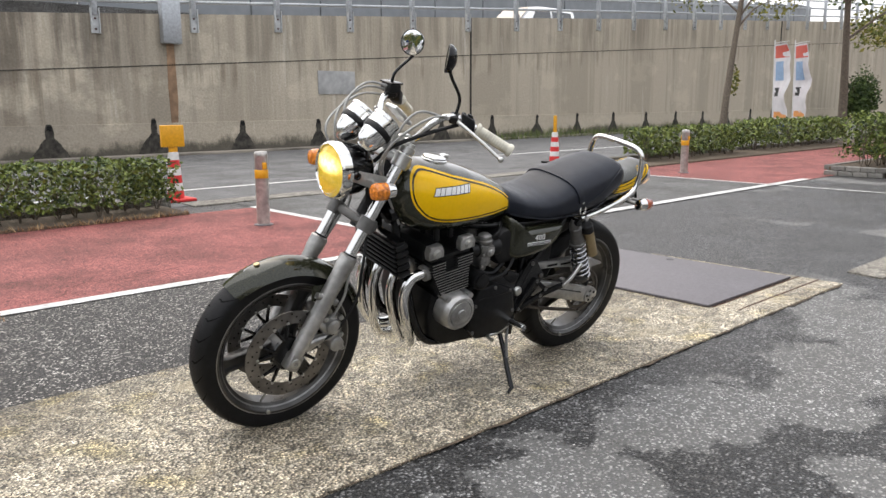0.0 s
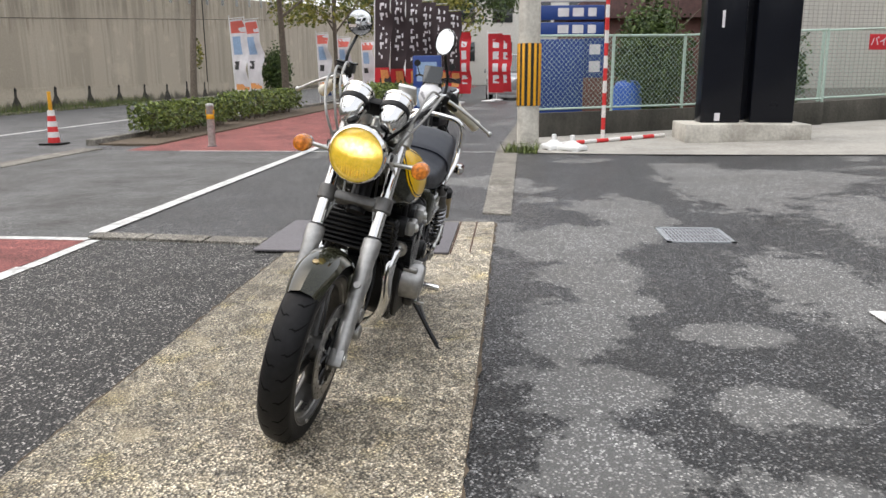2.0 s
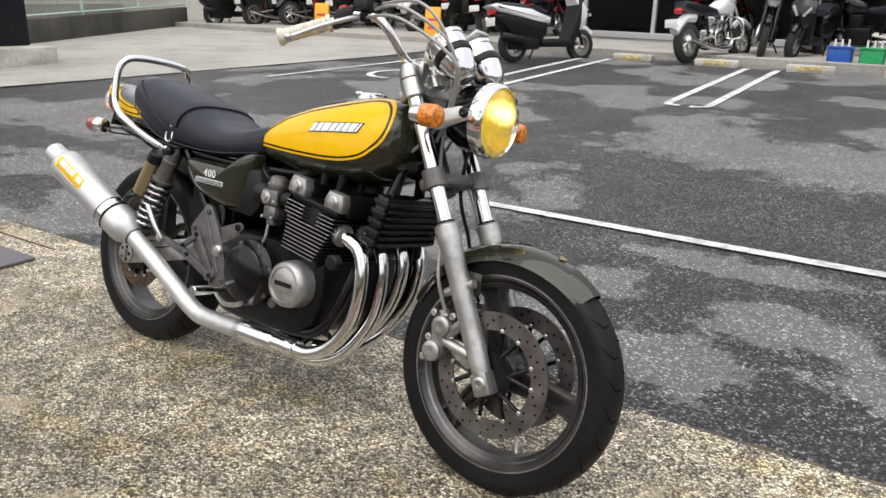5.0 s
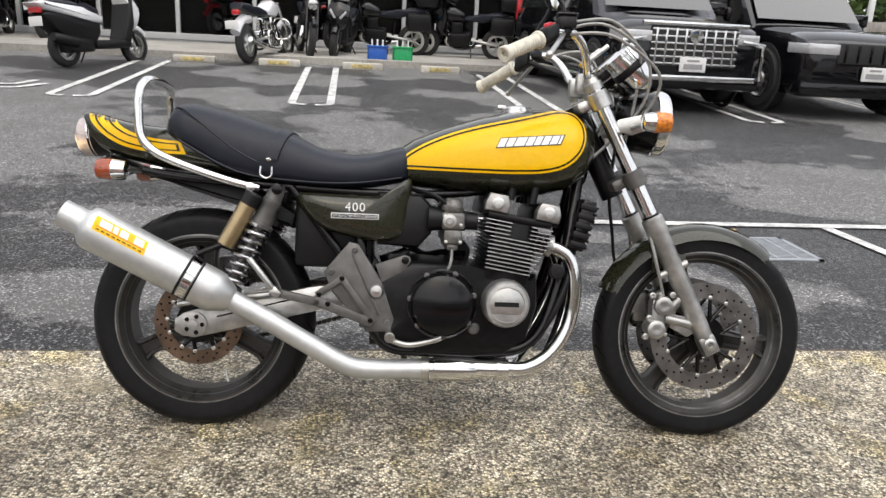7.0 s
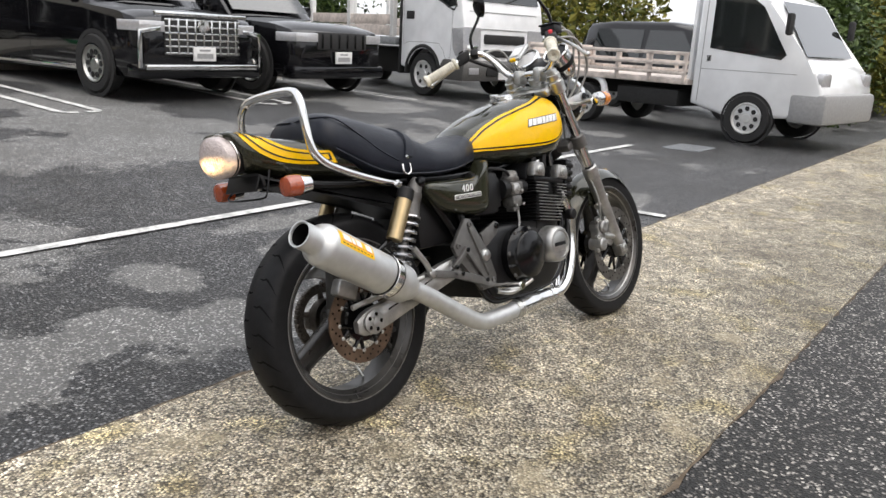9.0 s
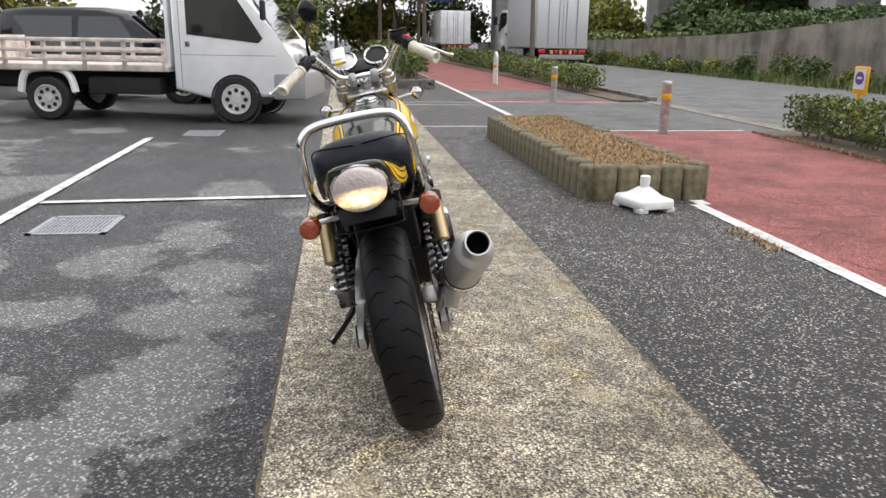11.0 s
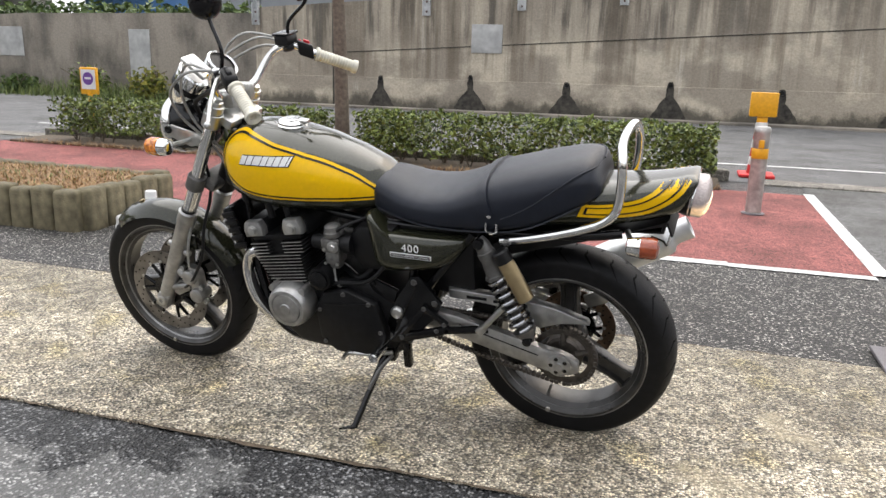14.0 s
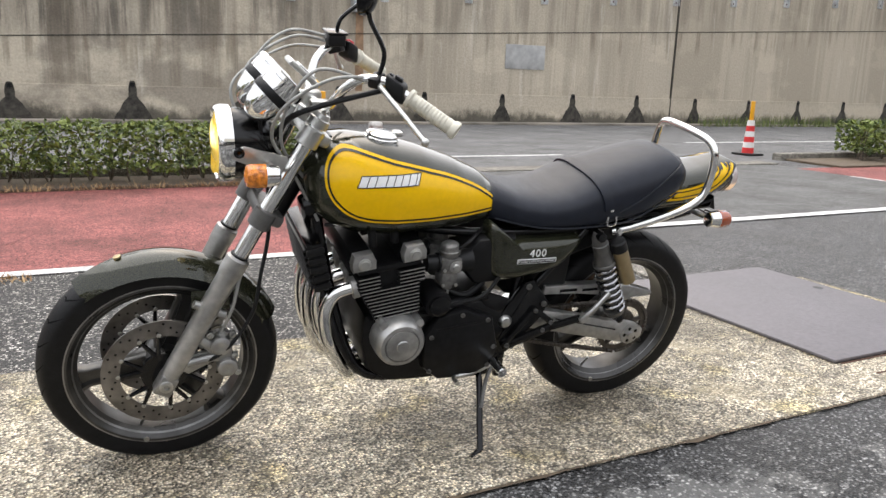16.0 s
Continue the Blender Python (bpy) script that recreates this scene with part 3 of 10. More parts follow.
GALV = mat("galvanised_steel", (0.42, 0.44, 0.46), 0.45, 0.7, 0.15, 20)
POSTFOOT = mat("chalky_galvanised_steel", (0.52, 0.53, 0.53), 0.6, 0.2, 0.15, 14, stain=0.25, stain_scale=5)
STEELPOST = mat("stainless_post", (0.55, 0.53, 0.50), 0.35, 0.55, 0.2, 30, stain=0.3, stain_scale=10)
SAFETY = mat("safety_yellow", (0.75, 0.36, 0.01), 0.45, var=0.1)
CONERED = mat("cone_red", (0.62, 0.03, 0.03), 0.5, var=0.12)
CONEWHITE = mat("cone_white", (0.72, 0.70, 0.68), 0.5, var=0.1)
WHITEPL = mat("white_plastic", (0.75, 0.75, 0.74), 0.45, var=0.06, stain=0.1)
PLATEM = mat("grey_steel_plate", (0.155, 0.145, 0.155), 0.55, 0.3, 0.12, 50, bump=0.2, bump_scale=180, stain=0.12)
RUST = mat("rusty_steel", (0.09, 0.045, 0.03), 0.8, 0.2, 0.3, 30, bump=0.3, bump_scale=120)
HEDGEM = leafy("hedge_leaves", (0.016, 0.038, 0.009), (0.21, 0.26, 0.05))
TREEM = leafy("tree_leaves", (0.02, 0.045, 0.012), (0.10, 0.15, 0.03))
YTREEM = leafy("yellowing_leaves", (0.06, 0.09, 0.015), (0.30, 0.27, 0.04))
STRAW = leafy("dry_grass_blades", (0.20, 0.105, 0.045), (0.46, 0.31, 0.145))
WEEDM = leafy("weeds", (0.04, 0.07, 0.015), (0.20, 0.24, 0.06))
BARK = mat("bark", (0.13, 0.105, 0.08), 0.9, var=0.35, scale=25, bump=0.6, bump_scale=40)
SOIL = mat("soil", (0.10, 0.075, 0.05), 0.95, var=0.4, scale=30, bump=0.5, bump_scale=60)
MOSSLOG = mat("mossy_concrete_log", (0.175, 0.150, 0.090), 0.9, var=0.35, scale=18, bump=0.5, bump_scale=60, stain=0.35, stain_scale=5, each=0.0)
BRICKM = mat("grey_paver_brick", (0.22, 0.21, 0.19), 0.85, var=0.2, scale=25, bump=0.3, bump_scale=90, each=0.35)
CARBLACK = mat("black_car_paint", (0.005, 0.005, 0.006), 0.08, 0.0, 0.2, 5, coat=0.3, spec=0.35)
CARWHITE = mat("white_car_paint", (0.86, 0.87, 0.88), 0.2, 0.0, 0.04, 3, coat=1.0, stain=0.06)
CARGREY = mat("grey_bumper", (0.30, 0.30, 0.30), 0.5, 0.0, 0.1)
CARGLASS = mat("car_glass", (0.015, 0.018, 0.018), 0.04, 0.0, 0.1, coat=1.0)
LAMPGLASS = mat("lamp_glass", (0.55, 0.55, 0.56), 0.1, 0.4, 0.1)
REDLAMP = mat("red_lamp", (0.5, 0.01, 0.015), 0.15, coat=1.0)
WOODBED = mat("pinkish_painted_rail", (0.66, 0.585, 0.53), 0.65, var=0.2, scale=14, stain=0.3)
TYREM = mat("car_tyre", (0.02, 0.02, 0.02), 0.8, var=0.2)
FOOTINGM = streaked("mossy_dark_footing", (0.085, 0.08, 0.066), (0.022, 0.022, 0.017))
STEELRIM = mat("white_steel_rim", (0.62, 0.62, 0.61), 0.4, 0.3, 0.1, 20)
BLUEM = mat("blue_sign", (0.012, 0.045, 0.21), 0.4, var=0.08)
NAVY = mat("navy_black_panel", (0.005, 0.006, 0.010), 0.3, var=0.1, coat=0.1, spec=0.2)
TILEWALL = mat("cream_tile_wall", (0.55, 0.53, 0.48), 0.6, var=0.1, scale=10)
TILEJOINT = mat("tile_joint", (0.33, 0.31, 0.28), 0.8)
GREENFENCE = mat("green_fence", (0.44, 0.56, 0.49), 0.5, 0.2, 0.1)
# near-black colour carries the shade of the unlit room
ROOMSHADE = mat("unlit_room_black", (0.012, 0.012, 0.012), 0.8, var=0.3, scale=2)
ALUM = mat("aluminium_mullion", (0.52, 0.53, 0.53), 0.4, 0.6, 0.1)
VIADUCTM = streaked("viaduct_concrete", (0.42, 0.40, 0.37), (0.16, 0.15, 0.14), amount=0.5)
REDFLAG = mat("red_flag_cloth", (0.50, 0.02, 0.03), 0.8, var=0.12, scale=6)
DARKFLAG = mat("dark_flag_cloth", (0.035, 0.022, 0.025), 0.8, var=0.15, scale=6)
WHITEFLAG = mat("white_flag_cloth", (0.66, 0.64, 0.66), 0.8, var=0.1, scale=6)
PINKINK = mat("coral_ink", (0.62, 0.13, 0.10), 0.8, var=0.1)
BLUEINK = mat("pale_blue_ink", (0.28, 0.40, 0.58), 0.8, var=0.2)
ORANGEINK = mat("orange_ink", (0.68, 0.30, 0.10), 0.8, var=0.2)
BLACKINK = mat("black_ink", (0.03, 0.03, 0.03), 0.8)
BLUECRATE = mat("blue_crate", (0.02, 0.10, 0.42), 0.4)
GREENCRATE = mat("green_basket", (0.02, 0.34, 0.12), 0.4)

# ---- ground ----
SLOPE_Y, SLOPE = 2.6, 0.035


def gz(x, y):
    """Height of the ground: the yard climbs gently towards the shop."""
    level = 1.0 - 0.7 * max(0.0, min(1.0, (x - 7.6) / 1.6))   # it stays nearly level at the far side, by the lorries
    return 0.0 if y < SLOPE_Y else level * min(0.42, SLOPE * (y - SLOPE_Y))


def structure(name, bm, material, smooth=0, label=""):
    return tagged(part(name, bm, material, None, label, smooth), label, "", "", "structure")


def sheet(bm, outline, lift):
    """A flat sheet laid over the ground; outline in plan."""
    vs = [bm.verts.new((x, y, gz(x, y) + lift)) for x, y in outline]
    f = bm.faces.new(vs)
    if f.normal.z < 0:
        f.normal_flip()
    return bm


bm = B()
ys = [-400, -60, -20, -8, 0, SLOPE_Y, 14.6, 40, 400]
xs = [-400, -60, -20, 0, 7.6, 9.2, 20, 60, 400]
grid = [[bm.verts.new((x, y, gz(x, y))) for x in xs] for y in ys]
for r0, r1 in zip(grid, grid[1:]):
    for k in range(len(xs) - 1):
        bm.faces.new((r0[k], r0[k + 1], r1[k + 1], r1[k]))
structure("ground", bm, ASPHALT, label="dark damp asphalt with pale dry patches")
structure("asphalt_verge", sheet(B(), [(-1.3, -2.34), (40, -2.34), (40, -0.87), (-1.3, -0.87)], 0.004), SIDEASPHALT, label="coarse dark asphalt beside the concrete strip")
strip_edge = B()
prism(strip_edge, [(-2.13, -0.87), (-2.13, 0.43), (40, 0.43), (40, -0.87), (-1.04, -0.87), (-1.04, 0.17), (-2.02, 0.17), (-2.02, -0.87)], -0.05, 0.010, 0.004, "xy")
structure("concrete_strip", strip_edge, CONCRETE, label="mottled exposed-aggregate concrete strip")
structure("strip_joint", box(box(B(), (9.9, -0.86, 0.0085), (9.925, 0.42, 0.0112)), (14.2, -0.86, 0.0085), (14.22, 0.42, 0.0112)), SOIL)
structure("road", sheet(B(), [(-300, -13.6), (300, -13.6), (300, -5.75), (-300, -5.75)], 0.005), ROADM, label="worn grey road")
structure("apron", sheet(B(), [(-7.4, -5.75), (-1.34, -5.75), (-1.34, -2.4), (-7.4, -2.4)], 0.006), APRONM, label="smooth grey driveway apron")
structure("apron", sheet(B(), [(7.6, -5.75), (12.45, -5.75), (12.45, -2.4), (7.6, -2.4)], 0.006), APRONM)
structure("apron", sheet(B(), [(13.1, -5.75), (15.8, -5.75), (15.8, -2.4), (13.1, -2.4)], 0.006), APRONM)
for x0, x1 in ((-1.34, 7.6), (12.45, 13.1), (15.8, 60), (-60, -7.4)):
    structure("red_pavement", sheet(B(), [(x0, -5.15), (x1, -5.15), (x1, -2.34), (x0, -2.34)], 0.007), REDM, label="faded red pavement with fine cracks")
rng = random.Random(5)
CRACKM = mat("dirty_crack", (0.115, 0.036, 0.030), 0.9, var=0.3, scale=40)
for line in (((3.37, -2.93), (3.06, -3.0), (2.96, -3.23), (2.99, -3.54)), ((2.72, -3.07), (2.58, -3.1), (2.56, -3.27), (2.61, -3.56)), ((1.88, -2.38), (1.98, -2.54), (2.19, -2.79), (2.05, -2.88), (1.88, -3.04), (1.70, -3.4)),
             ((1.57, -2.45), (1.37, -2.49), (1.28, -2.65), (1.13, -2.74), (0.89, -2.69), (0.5, -2.8)), ((2.42, -2.42), (2.27, -2.52), (2.26, -2.68)), ((4.2, -2.8), (4.5, -3.1), (4.6, -3.6)), ((-0.4, -2.9), (0.0, -3.3), (-0.1, -3.9)), ((5.4, -2.9), (5.8, -3.4), (6.3, -3.5))):
    bm = B()
    pts = [p + Vector((rng.uniform(-0.012, 0.012), rng.uniform(-0.012, 0.012), 0)) for p in smooth_line([(x, y, 0.0088) for x, y in line], 7)]
    side = []
    for k, p in enumerate(pts):
        d = (pts[min(k + 1, len(pts) - 1)] - pts[max(k - 1, 0)]).normalized().cross(Vector((0, 0, 1))) * (rng.uniform(0.003, 0.0085) * min(1.0, 0.25 + 4 * min(k, len(pts) - 1 - k) / len(pts)))
        side.append([p - d, p + d])
    loft(bm, side, cap=False, closed=False)
    structure("paving_crack", bm, CRACKM)
for y0, x0, x1 in ((-5.35, -0.6, 7.4), (-5.35, 12.6, 60), (-5.6, -60, -8.2)):
    structure("planting_bed", prism(B(), [(x0, y0 - 0.4), (x1, y0 - 0.4), (x1, y0 + (0.25 if x0 > -5 else 0.55)), (x0, y0 + (0.25 if x0 > -5 else 0.55))], -0.02, 0.035, 0.01, "xy"), SOIL, label="bare soil bed under the hedge")
    structure("kerb", prism(B(), [(x0 - 0.1, y0 - 0.55), (x1 + 0.1, y0 - 0.55), (x1 + 0.1, y0 - 0.4), (x0 - 0.1, y0 - 0.4)], -0.05, 0.11, 0.015, "xy"), EDGEM, label="grey concrete kerb")
for x0, x1 in ((-7.6, -0.9), (7.5, 12.5)):
    structure("kerb_ramp", prism(B(), [(x0, -5.95), (x1, -5.95), (x1, -5.62), (x0, -5.62)], -0.05, 0.02, 0.008, "xy"), EDGEM, label="pale lowered kerb across the driveway")


def paint(pts, w, lift=0.010):
    """A painted line along pts."""
    bm = B()
    for p, q in zip(pts, pts[1:]):
        p, q = Vector((*p, 0)), Vector((*q, 0))
        d = (q - p).normalized()
        s = d.cross(Vector((0, 0, 1))) * (w / 2)
        n = max(1, int((q - p).length / 1.5))
        for k in range(n):
            a, b = p + (q - p) * (k / n), p + (q - p) * ((k + 1) / n)
            bm.faces.new([bm.verts.new((v.x, v.y, gz(v.x, v.y) + lift)) for v in (a - s, b - s, b + s, a + s)])
    return tagged(part("road_marking", bm, LINEM, None, "", 0), "worn white painted ground line", "marking", "ground lines", "structure")


paint([(-0.55, -2.30), (3.0, -2.30)], 0.10)
paint([(3.0, -2.36), (26, -2.44)], 0.10)
paint([(-1.34, -2.34), (-1.34, -5.2)], 0.09)
paint([(-1.55, -2.40), (-8.45, -2.40)], 0.12)
paint([(-7.36, -4.3), (-7.36, 0.32)], 0.06)
paint([(7.62, -2.5), (7.62, -5.1)], 0.06)
paint([(12.4, -2.5), (12.4, -5.1)], 0.06)
paint([(-1.3, -2.28), (-0.55, -2.28)], 0.08)
paint([(8.1, -0.85), (8.1, -2.35)], 0.07)
paint([(11.6, -0.85), (11.6, -2.4)], 0.06)
paint([(12.2, -0.85), (12.2, -2.4)], 0.06)
paint([(-0.02, 2.27), (1.2, 2.27), (6.9, 2.33)], 0.085)
paint([(3.33, 2.24), (3.46, 0.47)], 0.08)
paint([(-9, -8.9), (-30, -8.9)], 0.12)
paint([(-5, -7.2), (9, -7.2)], 0.10)
for x in (-2.72, -0.22, 2.42, 5.05, 7.65):
    paint([(x, 10.3), (x, 6.62), (x + 0.04, 6.55), (x + 0.16, 6.52)], 0.09)
    paint([(x + 0.26, 6.52), (x + 0.38, 6.55), (x + 0.42, 6.62), (x + 0.42, 10.35)], 0.09)
paint([(-5.1, 5.7), (-4.62, 8.9)], 0.08)
ring = [(-3.85 + 0.42 * math.cos(t * 0.35), 6.9 + 0.42 * math.sin(t * 0.35)) for t in range(15)]
paint(ring, 0.09)
paint([(-3.75, 7.2), (-3.3, 7.2), (-3.2, 7.6)], 0.09)
paint([(-3.6, 6.9), (-3.2, 6.95), (-3.0, 7.35)], 0.09)
structure("kerb_edging", prism(prism(prism(B(), [(-1.52, -2.36), (-1.36, -2.36), (-1.34, -1.95), (-1.50, -1.95)], -0.02, 0.02, 0.004, "xy"), [(-1.49, -1.93), (-1.33, -1.93), (-1.29, -1.52), (-1.46, -1.52)], -0.02, 0.02, 0.004, "xy"), [(-1.45, -1.50), (-1.29, -1.50), (-1.24, -1.10), (-1.41, -1.10)], -0.02, 0.02, 0.004, "xy"), EDGEM, label="row of pale edging slabs")
structure("sidewalk_edge", prism(B(), [(-2.5, 0.32), (-2.45, 0.55), (-7.2, 0.62), (-28, 1.6), (-28, 1.35), (-7.3, 0.32)], -0.03, 0.012, 0.004, "xy"), EDGEM, label="pale concrete edging strip")

# ---- steel plate over a pit, drains ----
pit = thing("steel_cover_plate", "grey steel plate laid over a pit in the strip", "plate")
part("plate", box(B(), (-2.03, -1.08, 0.012), (-1.03, 0.165, 0.026), 0.003), PLATEM, pit)
part("pit_frame", box(box(box(B(), (-2.12, 0.17, -0.02), (-1.06, 0.18, 0.012)), (-2.12, 0.29, -0.02), (-1.10, 0.30, 0.012)), (-2.10, 0.18, -0.02), (-1.06, 0.29, 0.004)), RUST, pit, "rusty steel frame of the pit")
part("lifting_hole", lathe(B(), (-1.95, -0.62, 0.0262), (0, 0, 1), [(0, 0.025), (0.0006, 0.025)], 16), PLASTIC, pit, smooth=0)


def drain(x0, y0, x1, y1):
    d = thing("drain_cover", "square drain grating flush in the asphalt", "drain", None, "drain gratings")
    bm = box(box(box(box(B(), (x0, y0, -0.01), (x1, y0 + 0.03, 0.008)), (x0, y1 - 0.03, -0.01), (x1, y1, 0.008)), (x0, y0, -0.01), (x0 + 0.03, y1, 0.008)), (x1 - 0.03, y0, -0.01), (x1, y1, 0.008))
    part("frame", bm, GALV, d, "pale galvanised frame", 0)
    part("pit", box(B(), (x0 + 0.03, y0 + 0.03, -0.012), (x1 - 0.03, y1 - 0.03, 0.0015)), PLATEM, d, "", 0)
    n = 16
    for k in range(n):
        y = y0 + 0.04 + (y1 - y0 - 0.08) * k / (n - 1)
        part("bar", box(B(), (x0 + 0.03, y - 0.005, -0.01), (x1 - 0.03, y + 0.005, 0.006)), GALV, d, "", 0)
    for k in range(1, 4):
        x = x0 + (x1 - x0) * k / 4
        part("bar", box(B(), (x - 0.006, y0 + 0.03, -0.01), (x + 0.006, y1 - 0.03, 0.0068)), GALV, d, "", 0)


drain(-2.02, 1.59, -1.52, 2.04)
drain(2.42, 1.57, 2.90, 2.01)
drain(7.09, 1.61, 7.66, 2.03)

# ---- retaining wall of the ramp ----
WT = [(-60, 6.2), (-40, 5.05), (-24, 4.1), (-14, 3.48), (-6, 3.0), (-2, 2.76), (3, 2.48), (9.3, 2.12)]
bm = B()
prism(bm, [(9.3, -0.1), (9.3, 2.12), (3, 2.48), (-2, 2.76), (-6, 3.0), (-14, 3.48), (-24, 4.1), (-40, 5.05), (-90, 8.0), (-90, -0.1)], -14.4, -14.0, 0, "xz")
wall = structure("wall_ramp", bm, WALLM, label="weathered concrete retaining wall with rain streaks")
structure("wall_plinth", prism(B(), [(9.3, -0.1), (9.3, 0.66), (-90, 0.80), (-90, -0.1)], -14.0, -13.97, 0.008, "xz"), WALLM, label="paler foot of the wall")
structure("wall_low", prism(B(), [(80, -0.1), (80, 0.95), (38, 1.25), (25, 1.5), (16, 1.95), (9.3, 2.0), (9.3, -0.1)], -14.42, -14.05, 0, "xz"), LOWWALLM, label="darker low wall of the ramp")
bm = B()
for x in (7.35, -13.3, -33):
    box(bm, (x - 0.02, -14.02, 0), (x + 0.02, -13.965, interp(WT, x) - 0.02))
prism(bm, [(7.35, 1.16), (7.35, 1.18), (-60, 5.20), (-60, 5.18)], -14.01, -13.992, 0, "xz")
structure("wall_joint", bm, MOSS)
for k in range(-16, 4):
    x = 0.1 + 2.04 * k
    weep = thing("weep_hole", "drain hole in the wall with a black stain below", "drain hole", None, "weep holes in the wall")
    rg = random.Random(k)
    h, w0 = 0.70 + rg.uniform(-0.04, 0.06), 0.32 + rg.uniform(-0.06, 0.07)
    neck = 0.07 + rg.uniform(-0.01, 0.02)
    rise = [(k / 16, neck * (1.0 - 0.35 * max(0, k - 13) / 3) + (w0 - neck) * max(0.0, 1 - (k / 16 / 0.60)) ** 0.75 + rg.uniform(-0.014, 0.014) * (1 - k / 18)) for k in range(17)]
    other = [(f, w + rg.uniform(-0.02, 0.02) * (1 - f)) for f, w in rise]
    out = [(x - w, 0.02 + (h - 0.02) * f) for f, w in rise] + [(x - 0.03, h + 0.02), (x + 0.03, h + 0.02)] + [(x + w, 0.02 + (h - 0.02) * f) for f, w in other[::-1]]
    part("stain", prism(B(), out, -13.968, -13.962, 0, "xz"), MOSS, weep, "bell-shaped black moss stain", 0)
    part("pipe_mouth", lathe(B(), (x, -13.975, h - 0.05), (0, 1, 0), [(0, 0.05), (0.03, 0.05), (0.03, 0.04), (0.015, 0.038), (0.015, 0.0)], 14, cap=False), PLASTIC, weep)
for x0, x1, z0, z1 in ((-9.2, -8.1, 1.29, 1.85), (3.53, 4.19, 1.23, 1.81)):
    tagged(part("wall_board", box(B(), (x0, -13.998, z0), (x1, -13.975, z1), 0.006), PATCHM), "blank pale grey board fixed to the wall", "board")
for x0, x1, z0, z1 in ((16.0, 16.9, 0.9, 1.62), (12.2, 12.8, 0.3, 1.6)):
    structure("mortar_patch", box(B(), (x0, -14.048, z0), (x1, -14.03, z1), 0.01), PATCHM)
structure("gutter", prism(B(), [(-90, -13.97), (90, -13.97), (90, -13.55), (-90, -13.55)], -0.03, 0.05, 0.012, "xy"), LOWWALLM, label="grey gutter kerb at the foot of the wall")
railing = thing("ramp_railing", "galvanised railing along the top of the ramp wall", "railing")
x = 9.27
while x > -46:
    z = interp(WT, x)
    part("railing_post", box(B(), (x - 0.05, -14.06, z - 0.04), (x + 0.05, -13.94, z + 1.0), 0.008), GALV, railing)
    part("post_foot", box(box(box(B(), (x - 0.085, -13.999, z - 0.38), (x - 0.065, -13.93, z + 0.10)), (x + 0.065, -13.999, z - 0.38), (x + 0.085, -13.93, z + 0.10)), (x - 0.065, -13.999, z - 0.38), (x + 0.065, -13.975, z + 0.10)), POSTFOOT, railing, "pale channel foot bolted over the wall", 0)
    for dz in (-0.30, -0.10):
        part("foot_bolt", lathe(B(), (x, -13.975, z + dz), (0, 1, 0), [(0, 0.022), (0.018, 0.02), (0.02, 0)], 8, cap=False), RUST, railing)
    x -= 2.04
for dz in (0.25, 0.6, 0.95):
    part("rail", tube(B(), [(xx, -14.1, z + dz) for xx, z in WT[::-1]], 0.035, 2, 8), GALV, railing)
pipe = thing("down_pipe", "steel bracket and rusty pipe on the wall", "pipe")
part("bracket", box(B(), (-4.65, -14.0, 2.3), (-4.25, -13.8, 3.3), 0.02), GALV, pipe)
part("rust_run", prism(B(), [(-4.50, 0.1), (-4.56, 1.2), (-4.54, 2.3), (-4.38, 2.3), (-4.36, 1.4), (-4.40, 0.1)], -13.999, -13.992, 0, "xz"), mat("rust_streak", (0.30, 0.19, 0.115), 0.9, var=0.3, scale=6, stain=0.4, stain_scale=2), pipe, "", 0)
barrier = thing("noise_barrier", "grey panelled barrier beyond the ramp", "barrier")
for k in range(26):
    x = -60 + k * 3
    part("barrier_panel", box(B(), (x, -24.2, 0), (x + 2.94, -24.0, 4.6 + 0.06 * max(0, -x)), 0.02), mat("barrier_grey", (0.22, 0.235, 0.25), 0.6, var=0.12, scale=2) if k == 0 else bpy.data.materials["barrier_grey"], barrier, "", 0)

# ---- plants ----
def leaves(lo, hi, n, size, seed, shape="box", dense=0.35):
    """Many small folded leaves; most lie near the outside."""
    rg = random.Random(seed)
    vs, fs = [], []
    lo, hi = Vector(lo), Vector(hi)
    c, h = (lo + hi) / 2, (hi - lo) / 2
    for _ in range(n):
        while True:
            p = Vector([rg.uniform(-1, 1) for _ in range(3)])
            r = max(abs(v) for v in p) if shape == "box" else p.length
            if r <= 1 and (r > 0.72 or rg.random() < dense):
                break
        wob = 0.10 * (math.sin(7.1 * p.x * h.x * 3 + seed) + math.sin(5.3 * p.y * 3 + 2 * p.x * h.x * 4) + math.sin(9.0 * p.x * h.x))
        q = Vector((c.x + p.x * h.x, c.y + p.y * h.y * (1 + wob), c.z + p.z * h.z * (1 + wob * 0.6)))
        a, t = rg.uniform(0, 6.28), rg.uniform(-0.5, 1.2)
        d = Vector((math.cos(a) * math.cos(t), math.sin(a) * math.cos(t), math.sin(t)))
        s = d.cross(Vector((rg.uniform(-1, 1), rg.uniform(-1, 1), rg.uniform(-1, 1)))).normalized()
        L = size * rg.uniform(0.6, 1.3)
        u = s.cross(d) * L * 0.12
        i = len(vs)
        vs += [q - d * L * 0.5, q + s * L * 0.28 + u, q + d * L * 0.5, q - s * L * 0.28 + u]
        fs += [(i, i + 1, i + 2), (i, i + 2, i + 3)]
    me = bpy.data.meshes.new("leaves")
    me.from_pydata([tuple(v) for v in vs], [], fs)
    return me


def foliage(parent, me, material, name="leaves"):
    me.materials.append(material)
    ob = new(name, me)
    ob.parent = parent
    ob["kind"] = "stuff"
    return ob


